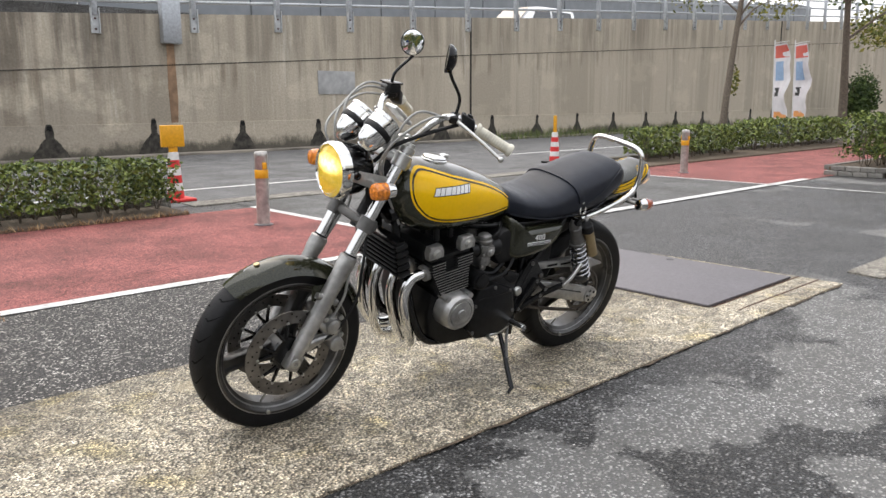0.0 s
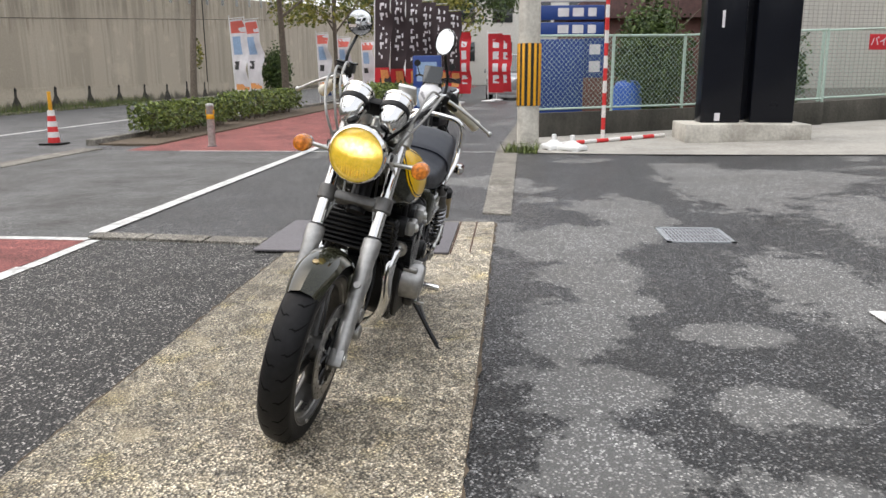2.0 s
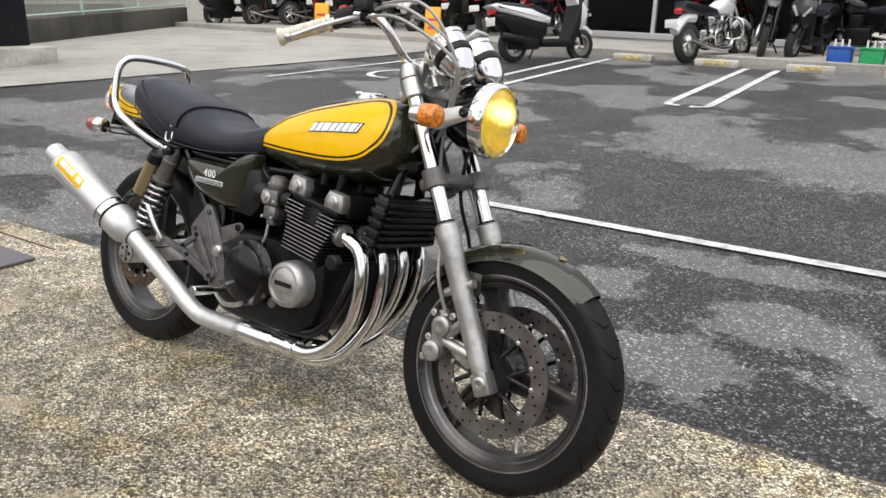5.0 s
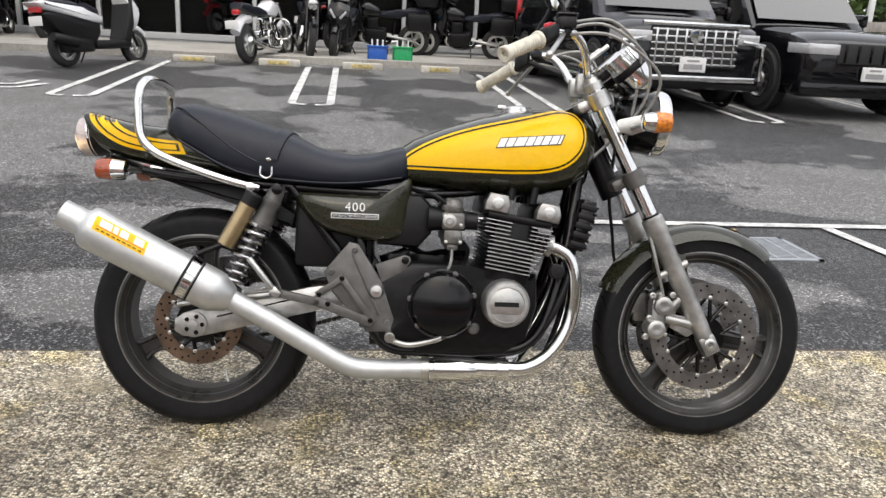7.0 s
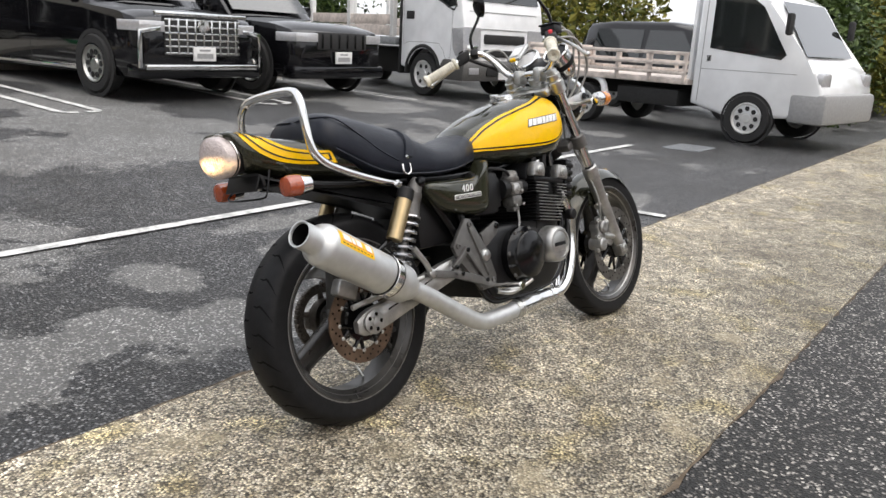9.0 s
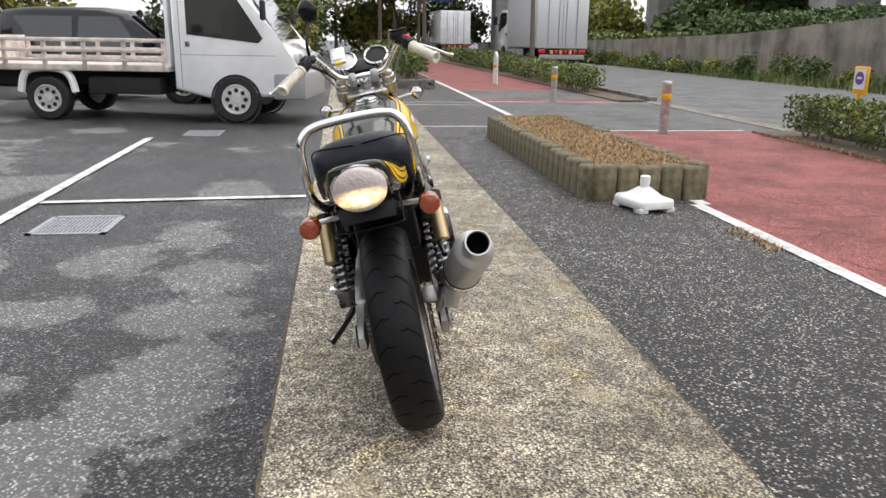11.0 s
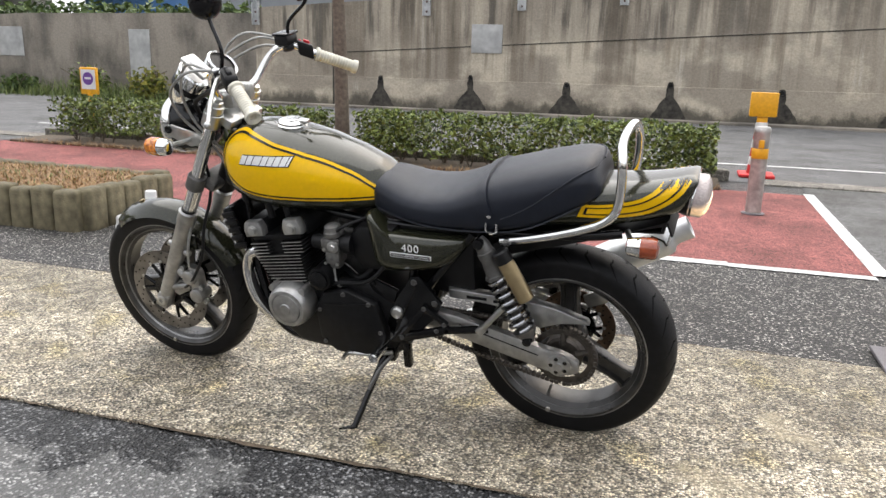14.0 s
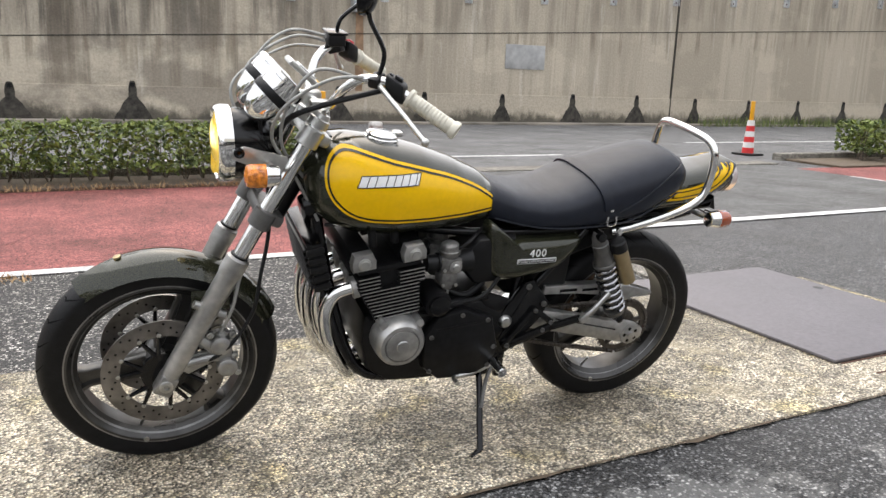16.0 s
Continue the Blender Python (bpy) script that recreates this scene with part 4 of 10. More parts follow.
def hedge(x0, x1, y0, y1, h, n, size, seed, material=None, z0=0.03):
    t = thing("hedge", "clipped evergreen hedge with glossy leaves", "hedge", None, "roadside hedges")
    foliage(t, leaves((x0, y0, z0 + h * 0.22), (x1, y1, z0 + h), n, size, seed), material or HEDGEM)
    rg = random.Random(seed)
    bm = B()
    m = max(4, int((x1 - x0) / 0.16))
    for k in range(m):
        x, y = x0 + (x1 - x0) * (k + 0.5) / m, (y0 + y1) / 2 + rg.uniform(-0.15, 0.15)
        for b in range(3):
            tube(bm, [(x, y, z0 - 0.02), (x + rg.uniform(-0.06, 0.06), y + rg.uniform(-0.06, 0.06), z0 + h * 0.3), (x + rg.uniform(-0.16, 0.16), y + rg.uniform(-0.2, 0.2), z0 + h * 0.8)], 0.008, 2, 5, 0.003)
    ob = part("branchwork", bm, BARK, t)
    ob["kind"] = "stuff"
    return t


hedge(-0.55, 3.0, -5.75, -5.15, 0.52, 9000, 0.055, 1)
hedge(3.42, 6.9, -5.75, -5.2, 0.50, 7500, 0.055, 2)
hedge(-13.0, -9.3, -6.1, -5.35, 0.58, 4200, 0.08, 3)
hedge(-18.5, -13.6, -6.2, -5.4, 0.66, 3600, 0.09, 4)
hedge(14.8, 17.2, -5.6, -5.0, 0.55, 2200, 0.08, 6)
hedge(17.6, 24, -5.8, -5.1, 0.6, 2600, 0.10, 7)
hedge(25, 40, -6.0, -5.2, 0.7, 2600, 0.15, 8)


def brick_bed(x0, x1, y0, y1, courses, seed):
    t = thing("brick_planter", "low planter edged with grey paver bricks", "planter")
    base = bpy.data.meshes.new("brick")
    bm = box(B(), (-0.098, -0.05, -0.034), (0.098, 0.05, 0.034), 0.006, None, 1)
    bm.to_mesh(base)
    bm.free()
    base.materials.append(BRICKM)
    rg = random.Random(seed)
    for c in range(courses):
        z = 0.036 + c * 0.074
        off = 0.1 * (c % 2)
        runs = [((x0, y0), (x1, y0)), ((x0, y1), (x1, y1)), ((x0, y0), (x0, y1)), ((x1, y0), (x1, y1))]
        for (ax, ay), (bx, by) in runs:
            L = math.hypot(bx - ax, by - ay)
            for k in range(int(L / 0.205)):
                f = (off + 0.1 + k * 0.205) / L
                if f > 0.98:
                    continue
                ob = new("brick", base)
                ob.parent = t
                ob.matrix_basis = pose(ax + (bx - ax) * f, ay + (by - ay) * f, z, 0, 0, (0 if ay == by else 90) + rg.uniform(-1, 1))
    part("soil", box(B(), (x0 + 0.04, y0 + 0.04, 0), (x1 - 0.04, y1 - 0.04, courses * 0.074 - 0.02)), SOIL, t, "", 0)
    return t


brick_bed(-12.6, -9.35, -2.5, -1.5, 2, 3)
hedge(-12.5, -9.5, -2.4, -1.6, 0.78, 5200, 0.07, 9, None, 0.12)
brick_bed(16.3, 21.5, -1.95, -1.0, 3, 4)
hedge(16.4, 21.4, -1.9, -1.05, 0.75, 3600, 0.09, 10, None, 0.2)
hedge(22.5, 36, -2.2, -1.0, 1.0, 3000, 0.14, 11)


def tree(x, y, h, r0, bend, crown, n, size, seed, material, clusters=9, label="street tree with a slim trunk"):
    t = thing("tree", label, "tree", None, "street trees")
    rg = random.Random(seed)
    bm = tube(B(), [(x, y, -0.02), (x + bend * 0.15, y, h * 0.25), (x + bend * 0.55, y, h * 0.6), (x + bend, y, h)], r0, 6, 12, r0 * 0.45)
    lathe(bm, (x, y, -0.02), (0, 0, 1), [(0, r0 * 1.7), (0.08, r0 * 1.25), (0.25, r0)], 12)
    part("trunk", bm, BARK, t, "rough grey-brown trunk")
    limbs = B()
    mes = []
    for k in range(clusters):
        a = k * 2.4 + rg.uniform(-0.4, 0.4)
        f = rg.uniform(0.55, 1.0)
        p = Vector((x + bend * f, y, h * f))
        L = crown * rg.uniform(0.6, 1.1)
        q = p + Vector((math.cos(a) * L, math.sin(a) * L, L * rg.uniform(0.3, 1.1)))
        tube(limbs, [p, p.lerp(q, 0.5) + Vector((0, 0, 0.12 * L)), q], r0 * 0.32, 3, 6, 0.008)
        s = crown * rg.uniform(0.35, 0.6)
        foliage(t, leaves(q - Vector((s, s, s * 0.8)), q + Vector((s, s, s * 0.8)), n // clusters, size, seed * 50 + k, "ball", 0.5), material, "crown")
    part("limb", limbs, BARK, t)
    return t


tree(3.24, -5.45, 4.2, 0.085, 0.15, 1.5, 2400, 0.10, 1, TREEM)
tr = tree(-15.9, -7.6, 5.2, 0.10, -0.9, 1.5, 2600, 0.10, 2, YTREEM)
foliage(tr, leaves((-16.5, -7.75, 1.2), (-16.1, -7.45, 2.0), 160, 0.10, 77, "ball"), YTREEM, "shoot")
tree(-21.5, -6.8, 5.0, 0.14, 0.5, 2.4, 4200, 0.16, 3, TREEM)
tree(-30, -7.0, 4.6, 0.14, 0.4, 2.6, 4000, 0.20, 4, YTREEM)
tree(-37, -4.5, 4.6, 0.14, 0.2, 3.0, 4000, 0.24, 5, YTREEM)
tree(-48, -3.2, 4.6, 0.16, 0.2, 3.4, 4000, 0.3, 6, TREEM)
tree(22, -5.7, 5.5, 0.09, 0.6, 1.6, 1400, 0.14, 7, TREEM)
tree(34, -3.6, 5.0, 0.12, 0.2, 2.6, 3000, 0.24, 8, YTREEM)
tree(46, -2.2, 5.2, 0.14, 0.2, 3.2, 3000, 0.3, 9, TREEM)
tree(60, -4.0, 6.0, 0.16, 0.2, 4.0, 3000, 0.4, 12, YTREEM)


def shrub(x, y, rx, ry, h, n, size, seed, material, label="dense overgrown dark green shrub"):
    t = thing("shrub", label, "shrub", None, "overgrown shrubs")
    z0 = gz(x, y)
    foliage(t, leaves((x - rx * 0.8, y - ry * 0.8, z0 + h * 0.08), (x + rx * 0.8, y + ry * 0.8, z0 + h * 0.85), n // 3, size * 1.9, seed * 31 + 9, "ball", 0.9), material)
    for k in range(4):
        rg = random.Random(seed * 9 + k)
        c = Vector((x + rg.uniform(-0.35, 0.35) * rx, y + rg.uniform(-0.35, 0.35) * ry, z0 + h * rg.uniform(0.4, 0.6)))
        foliage(t, leaves(c - Vector((rx * 0.75, ry * 0.75, h * 0.48)), c + Vector((rx * 0.75, ry * 0.75, h * 0.48)), n // 4, size, seed * 31 + k, "ball", 0.5), material)
    rg = random.Random(seed)
    bm = B()
    for k in range(6):
        tube(bm, [(x, y, z0 - 0.02), (x + rg.uniform(-0.5, 0.5) * rx, y + rg.uniform(-0.5, 0.5) * ry, z0 + h * 0.5), (x + rg.uniform(-0.9, 0.9) * rx, y + rg.uniform(-0.9, 0.9) * ry, z0 + h * 0.9)], 0.03, 3, 6, 0.01)
    part("branchwork", bm, BARK, t)["kind"] = "stuff"


for k, (x, y, rx, ry, h, n, s, m) in enumerate(((14.0, 2.6, 1.5, 1.3, 3.4, 4200, 0.11, TREEM), (16.8, 2.4, 1.8, 1.3, 3.8, 4200, 0.13, YTREEM), (20, 2.6, 2.2, 1.5, 4.2, 4000, 0.16, TREEM), (25, 2.8, 3, 1.7, 4.6, 4000, 0.2, TREEM), (32, 3.2, 4, 2, 5, 4000, 0.26, YTREEM), (41, 3.6, 5, 2.2, 5.5, 3600, 0.34, TREEM), (14.8, 7.2, 1.6, 2.0, 3.6, 4000, 0.13, YTREEM), (15.5, 11.5, 2, 2.4, 4.0, 4000, 0.16, TREEM), (12.5, 14.5, 2.2, 1.6, 3.6, 3000, 0.16, TREEM), (-38, -12.2, 0.95, 0.9, 2.5, 1800, 0.15, TREEM), (-12.6, 3.3, 1.2, 0.9, 2.6, 4200, 0.10, TREEM), (-13.4, 6.2, 0.5, 0.4, 1.9, 900, 0.10, TREEM))):
    shrub(x, y, rx, ry, h, n, s, 20 + k, m)


def blades(x0, x1, y0, y1, z, n, h, seed, material, name, label, spread=0.4):
    rg = random.Random(seed)
    vs, fs = [], []
    for _ in range(n):
        x, y = rg.uniform(x0, x1), rg.uniform(y0, y1)
        a, L = rg.uniform(0, 6.28), h * rg.uniform(0.4, 1.2)
        dx, dy = math.cos(a), math.sin(a)
        w = 0.004 + 0.02 * h
        lean = rg.uniform(0.1, spread + 0.4) * L
        i = len(vs)
        vs += [(x - dy * w, y + dx * w, z), (x + dy * w, y - dx * w, z), (x + dx * lean, y + dy * lean, z + L)]
        fs.append((i, i + 1, i + 2))
    me = bpy.data.meshes.new(name)
    me.from_pydata(vs, [], fs)
    me.materials.append(material)
    return tagged(new(name, me), label, "grass", "", "stuff")


blades(9.6, 44, -13.98, -13.0, 0.0, 5200, 0.42, 3, WEEDM, "weeds", "tall roadside weeds along the foot of the low wall", 0.6)
blades(9.6, 26, -13.6, -12.6, 0.0, 2600, 0.28, 13, WEEDM, "weeds", "tall roadside weeds along the foot of the low wall", 0.6)
blades(-0.6, 7.2, -5.15, -5.02, 0.02, 1500, 0.05, 4, STRAW, "dead_grass", "dry grass and leaf litter beneath the hedge", 1.4)
blades(-26, -14, -13.98, -13.3, 0.0, 1500, 0.3, 5, WEEDM, "weeds", "green weeds at the foot of the wall", 0.6)
blades(-7.6, -7.2, 0.45, 0.9, 0.0, 260, 0.16, 6, WEEDM, "weeds", "tuft of weeds beside the utility pole", 0.8)
blades(1.75, 2.3, -2.25, -2.12, 0.004, 130, 0.035, 7, STRAW, "dead_grass", "dead grass caught along the pavement edge", 1.4)
ivy = thing("ivy_bank", "green creeper bank above the low wall", "creeper")
foliage(ivy, leaves((10, -16.5, 1.0), (30, -14.5, 2.25), 7000, 0.22, 91), TREEM)
foliage(ivy, leaves((30, -17, 0.6), (60, -14.6, 1.6), 4000, 0.3, 92), WEEDM)

# ---- log planter with dry grass ----
planter = thing("log_planter", "planter edged with mossy concrete logs, dry grass on top", "planter")
log_me = bpy.data.meshes.new("edging_log")
bm = box(B(), (-0.081, -0.062, -0.03), (0.081, 0.062, 0.262), 0.028, None, 3)
for v in bm.verts:
    v.co.x += 0.010 * math.sin(v.co.z * 14)
    v.co.y *= 1.0 - 0.25 * max(0.0, v.co.z - 0.16)
for f in bm.faces:
    f.smooth = True
bm.to_mesh(log_me)
bm.free()
log_me.materials.append(MOSSLOG)
PX0, PX1, PY0, PY1 = 3.22, 7.05, -2.42, -1.58
rg = random.Random(8)
spots = [(PX0 + 0.08 + 0.166 * k, PY1, 0) for k in range(23)] + [(PX0 + 0.08 + 0.166 * k, PY0, 0) for k in range(23)] + [(PX0, PY0 + 0.08 + 0.166 * k, 90) for k in range(5)] + [(PX1, PY0 + 0.08 + 0.166 * k, 90) for k in range(5)]
for x, y, a in spots:
    ob = new("edging_log", log_me)
    ob.parent = planter
    ob.matrix_basis = pose(x, y, rg.uniform(-0.012, 0.008), 0, 0, a)
part("soil", box(B(), (PX0, PY0, 0), (PX1, PY1, 0.245), 0.02), mat("rusty_brown_soil", (0.22, 0.125, 0.06), 0.95, var=0.45, scale=26, bump=0.5, bump_scale=60, stain=0.3, stain_scale=3), planter)
g = blades(PX0 + 0.05, PX1 - 0.05, PY0 + 0.02, PY1 - 0.02, 0.243, 9000, 0.026, 9, STRAW, "dry_grass", "short dry straw-coloured grass in the log planter", 1.5)
g = blades(PX0 + 0.05, PX1 - 0.05, PY0 + 0.02, PY1 - 0.02, 0.24, 1500, 0.035, 19, WEEDM, "green_grass", "sparse green blades among dry grass in the planter", 1.0)

# ---- small street things ----
def bollard(x, y):
    t = thing("bollard", "stainless steel bollard with a yellow reflective band", "bollard", Matrix.Translation((x, y, 0.006)), "pavement bollards")
    part("post", lathe(B(), (0, 0, 0), (0, 0, 1), [(0, 0.057), (0.60, 0.057), (0.605, 0.06), (0.64, 0.06), (0.655, 0.05), (0.66, 0.0)], 24, cap=False), STEELPOST, t)
    part("band", lathe(B(), (0, 0, 0.42), (0, 0, 1), [(0, 0.0582), (0.002, 0.0595), (0.075, 0.0595), (0.077, 0.0582)], 24, cap=False), SAFETY, t, "yellow band")
    part("reflector", box(B(), (-0.02, -0.066, 0.50), (0.02, 0.066, 0.56), 0.004), SAFETY, t)
    part("base_ring", lathe(B(), (0, 0, 0), (0, 0, 1), [(0, 0.085), (0.008, 0.085), (0.012, 0.07)], 20), PLATEM, t)


for x, y in ((-0.80, -4.02), (7.33, -3.86), (12.55, -3.84), (-8.1, -4.1)):
    bollard(x, y)


def cone(x, y, top):
    t = thing("traffic_post", "red and white striped traffic post with a yellow top", "traffic cone", Matrix.Translation((x, y, 0.006)))
    part("base", box(B(), (-0.17, -0.17, 0), (0.17, 0.17, 0.035), 0.012), PLASTIC if top == "slat" else CONERED, t)
    for k in range(6):
        z0, z1 = 0.035 + k * 0.085, 0.035 + (k + 1) * 0.085
        r = lambda z: 0.095 - 0.075 * z
        part("stripe", lathe(B(), (0, 0, 0), (0, 0, 1), [(z0, r(z0)), (z1, r(z1))], 20), CONERED if k % 2 == 0 else CONEWHITE, t)
    if top == "slat":
        part("marker", box(B(), (-0.04, -0.012, 0.54), (0.04, 0.012, 0.84), 0.006), SAFETY, t, "yellow upright marker")
    else:
        part("stem", box(B(), (-0.05, -0.012, 0.53), (0.05, 0.012, 0.62), 0.004), SAFETY, t)
        part("sign_box", box(B(), (-0.13, -0.03, 0.60), (0.13, 0.03, 0.84), 0.012), SAFETY, t, "blank yellow sign box")


cone(-0.98, -6.25, "box")
cone(-8.3, -6.8, "slat")
t = thing("parking_sign", "small yellow no-parking sign on a post behind the hedge", "sign", Matrix.Translation((7.5, -6.6, 0)))
part("post", rod(B(), (0, 0, 0), (0, 0, 0.55), 0.03), SAFETY, t)
part("board", box(B(), (-0.14, -0.02, 0.5), (0.14, 0.02, 0.86), 0.015), SAFETY, t)
part("face", box(B(), (-0.115, 0.02, 0.57), (0.115, 0.024, 0.83), 0), WHITEFLAG, t, "", 0)
part("roundel", lathe(B(), (0, 0.024, 0.71), (0, 1, 0), [(0, 0.085), (0.003, 0.085)], 24), mat("violet_ink", (0.13, 0.05, 0.25), 0.6), t)
part("roundel_bar", box(B(), (-0.05, 0.027, 0.70), (0.05, 0.030, 0.73)), WHITEFLAG, t, "", 0)


def weight_base(x, y, a):
    t = thing("water_weight", "white plastic flag base filled with water", "base", pose(x, y, 0.004, 0, 0, a), "white flag bases")
    bm = B()
    loft(bm, [[(sx * w * 0.185, sy * w * 0.145, z) for sx, sy in ((-1, -0.75), (-0.8, -1), (0.8, -1), (1, -0.75), (1, 0.75), (0.8, 1), (-0.8, 1), (-1, 0.75))] for w, z in ((0.95, 0.022), (1.0, 0.03), (1.0, 0.07), (0.95, 0.082), (0.62, 0.098), (0.50, 0.112), (0.26, 0.145), (0.22, 0.15))])
    part("tank", bm, WHITEPL, t, "", 45)
    part("collar", lathe(B(), (0, 0, 0.14), (0, 0, 1), [(0, 0.036), (0.03, 0.03), (0.032, 0.036), (0.085, 0.034), (0.09, 0.024)], 18), WHITEPL, t)
    pieces("foot", both_feet(B()), WHITEPL, t)


def both_feet(bm):
    for sx in (-1, 1):
        for sy in (-1, 1):
            box(bm, (sx * 0.135 - 0.045, sy * 0.105 - 0.036, -0.004), (sx * 0.135 + 0.045, sy * 0.105 + 0.036, 0.034), 0.012)
    return bm


weight_base(2.93, -1.87, 12)
t = thing("hoop_bollard", "white hoop barrier with yellow bands on the pavement", "barrier", Matrix.Translation((18.4, -3.85, 0.006)))
part("hoop", tube(B(), [(-0.14, 0, 0), (-0.14, 0, 0.6), (-0.10, 0, 0.76), (0, 0, 0.8), (0.10, 0, 0.76), (0.14, 0, 0.6), (0.14, 0, 0)], 0.04, 6, 12), WHITEPL, t)
part("band", rod(rod(B(), (-0.14, 0, 0.42), (-0.14, 0, 0.5), 0.042), (0.14, 0, 0.42), (0.14, 0, 0.5), 0.042), SAFETY, t)

# ---- vehicles ----
def road_wheel(parent, x, y, r, w, s, spokes=8, rim_m=None):
    tyre = part("wheel", lathe(B(), (x, y - s * w / 2, r), (0, s, 0), [(0.0, r * 0.62), (0.0, r * 0.94), (w * 0.12, r), (w * 0.88, r), (w, r * 0.94), (w, r * 0.70), (w * 0.8, r * 0.62)], 28, cap=False), TYREM, parent, "road wheel")
    part("rim", lathe(B(), (x, y + s * (w * 0.30), r), (0, s, 0), [(0, 0.0), (0, r * 0.58), (w * 0.19, r * 0.64), (w * 0.2, r * 0.60), (w * 0.08, r * 0.55), (w * 0.06, r * 0.2), (w * 0.14, r * 0.17), (w * 0.15, 0.0)], 28, cap=False), rim_m or ALLOY, tyre)
    bm = B()
    for k in range(max(spokes, 5)):
        a = 2 * math.pi * k / max(spokes, 5)
        lathe(bm, (x + r * 0.4 * math.cos(a), y + s * (w * 0.40), r + r * 0.4 * math.sin(a)), (0, s, 0), [(0, r * 0.10), (0.004, r * 0.10)], 10)
    pieces("rim_hole", bm, TYREM, tyre, "", 0)


def van_like(name, label, m, L, W, H, hood, paintm, front, wheel_r=0.34, cab_back=None, group=""):
    """A closed car: body sides, cabin, glass, lamps, grille. front: 'grille', 'suv', 'hatch' or 'van'."""
    t = thing(name, label, "car", m, group)
    b = 0.30
    belt = H * 0.55
    nose = L / 2
    hl = hood
    wx0, wx1 = -nose + 0.12, nose - hl
    rake = 0.75 if front != "van" else 0.55
    hw = W / 2
    rows = []
    for x, w, roof_w, top, under in ((-nose, 0.84, 0.66, H * 0.72, 0.1), (-nose + 0.05, 0.93, 0.74, H - 0.22, 0.0), (-nose + 0.2, 0.99, 0.80, H - 0.05, 0.0), (-nose + 0.7, 1.0, 0.82, H, 0.0), (wx1 - rake - 0.45, 1.0, 0.82, H, 0.0), (wx1 - rake, 1.0, 0.80, H - 0.06, 0.0),
                                    (wx1, 1.0, 0.88, belt + 0.03, 0.0), (nose - 0.42, 0.99, 0.86, belt - 0.03, 0.0), (nose - 0.16, 0.95, 0.80, belt - 0.09, 0.0), (nose - 0.04, 0.89, 0.76, belt - 0.17, 0.03), (nose, 0.84, 0.72, belt - 0.27, 0.06)):
        sh = min(belt, top - 0.05)
        zb = b - 0.07 + under
        half = [(hw * w * 0.93, zb), (hw * w, zb + 0.12), (hw * w * 1.005, (zb + sh) / 2), (hw * w, sh - 0.09), (hw * w * 0.975, sh), (hw * roof_w, max(sh + 0.012, top - 0.09)), (hw * roof_w * 0.88, top - 0.02), (hw * roof_w * 0.4, top)]
        rows.append([(x, y, z) for y, z in half] + [(x, -y, z) for y, z in half[::-1]])
    part("body", loft(B(), rows), paintm, t, "", 38)
    for s in (1, -1):
        for x0, x1 in ((wx0 + 0.25, wx0 + 0.25 + (wx1 - wx0 - 0.9) * 0.5), (wx0 + 0.32 + (wx1 - wx0 - 0.9) * 0.5, wx1 - 0.55)):
            q = [(x0, belt + 0.05), (x0 + 0.04, H - 0.16), (x1 - (0.35 if x1 > 0.2 else 0.0), H - 0.16), (x1, belt + 0.05)]
            bm = B()
            bm.faces.new([bm.verts.new((x, s * (hw * (0.975 - 0.155 * (z - belt) / (H - 0.09 - belt)) + 0.008), z)) for x, z in q])
            part("side_window", bm, CARGLASS, t, "", 0)
        mir = part("door_mirror", box(B(), (wx1 - 0.45, s * (W / 2 + 0.02) - 0.09, belt + 0.05), (wx1 - 0.30, s * (W / 2 + 0.1) + 0.06, belt + 0.22), 0.03), paintm, t)
        for x in (nose - 0.85, -nose + 0.85):
            road_wheel(t, x, s * (W / 2 - 0.085), wheel_r, 0.23, s, 10)
            part("wheel_arch", lathe(B(), (x, s * (W / 2 - 0.02), wheel_r), (0, s, 0), [(0, wheel_r * 1.02), (0, wheel_r * 1.16), (0.026, wheel_r * 1.16), (0.026, wheel_r * 1.02)], 28, cap=False), TYREM, t)
        part("headlamp", prism(B(), [(nose + 0.014, s * hw * 0.50), (nose + 0.014, s * hw * 0.82), (nose - 0.03, s * hw * 0.915), (nose - 0.34, s * (hw * 1.0 + 0.006)), (nose - 0.34, s * hw * 0.93), (nose - 0.06, s * hw * 0.60)], belt - 0.30, belt - 0.18, 0.01, "xy"), LAMPGLASS, t, "clear headlamp")
        part("tail_lamp", box(B(), (-nose - 0.01, s * (W / 2 - 0.1) - 0.07, belt - 0.15), (-nose + 0.12, s * (W / 2 - 0.1) + 0.11, belt + 0.2), 0.02), REDLAMP, t, "red tail lamp")
        part("door_seam", box(B(), (wx1 - 1.25, s * W / 2 - 0.004, b + 0.05), (wx1 - 1.24, s * W / 2 + 0.006, belt)), TYREM, t, "", 0)
        part("door_handle", box(B(), (wx1 - 1.2, s * W / 2, belt - 0.12), (wx1 - 1.02, s * W / 2 + 0.03, belt - 0.08), 0.01), CHROME if front == "grille" else paintm, t)
        part("sill", box(B(), (-nose + 1.25, s * W / 2 - 0.01, b - 0.04), (nose - 1.25, s * W / 2 + 0.02, b + 0.02), 0.008), CHROME if front == "grille" else TYREM, t)
    bm = B()
    bm.faces.new([bm.verts.new(v) for v in ((wx1 - 0.03, -hw * 0.80, belt + 0.085), (wx1 - 0.03, hw * 0.80, belt + 0.085), (wx1 - rake + 0.05, hw * 0.72, H - 0.07), (wx1 - rake + 0.05, -hw * 0.72, H - 0.07))])
    bmesh.ops.translate(bm, vec=(0.014, 0, 0.014), verts=bm.verts[:])
    part("windscreen", bm, CARGLASS, t, "", 0)
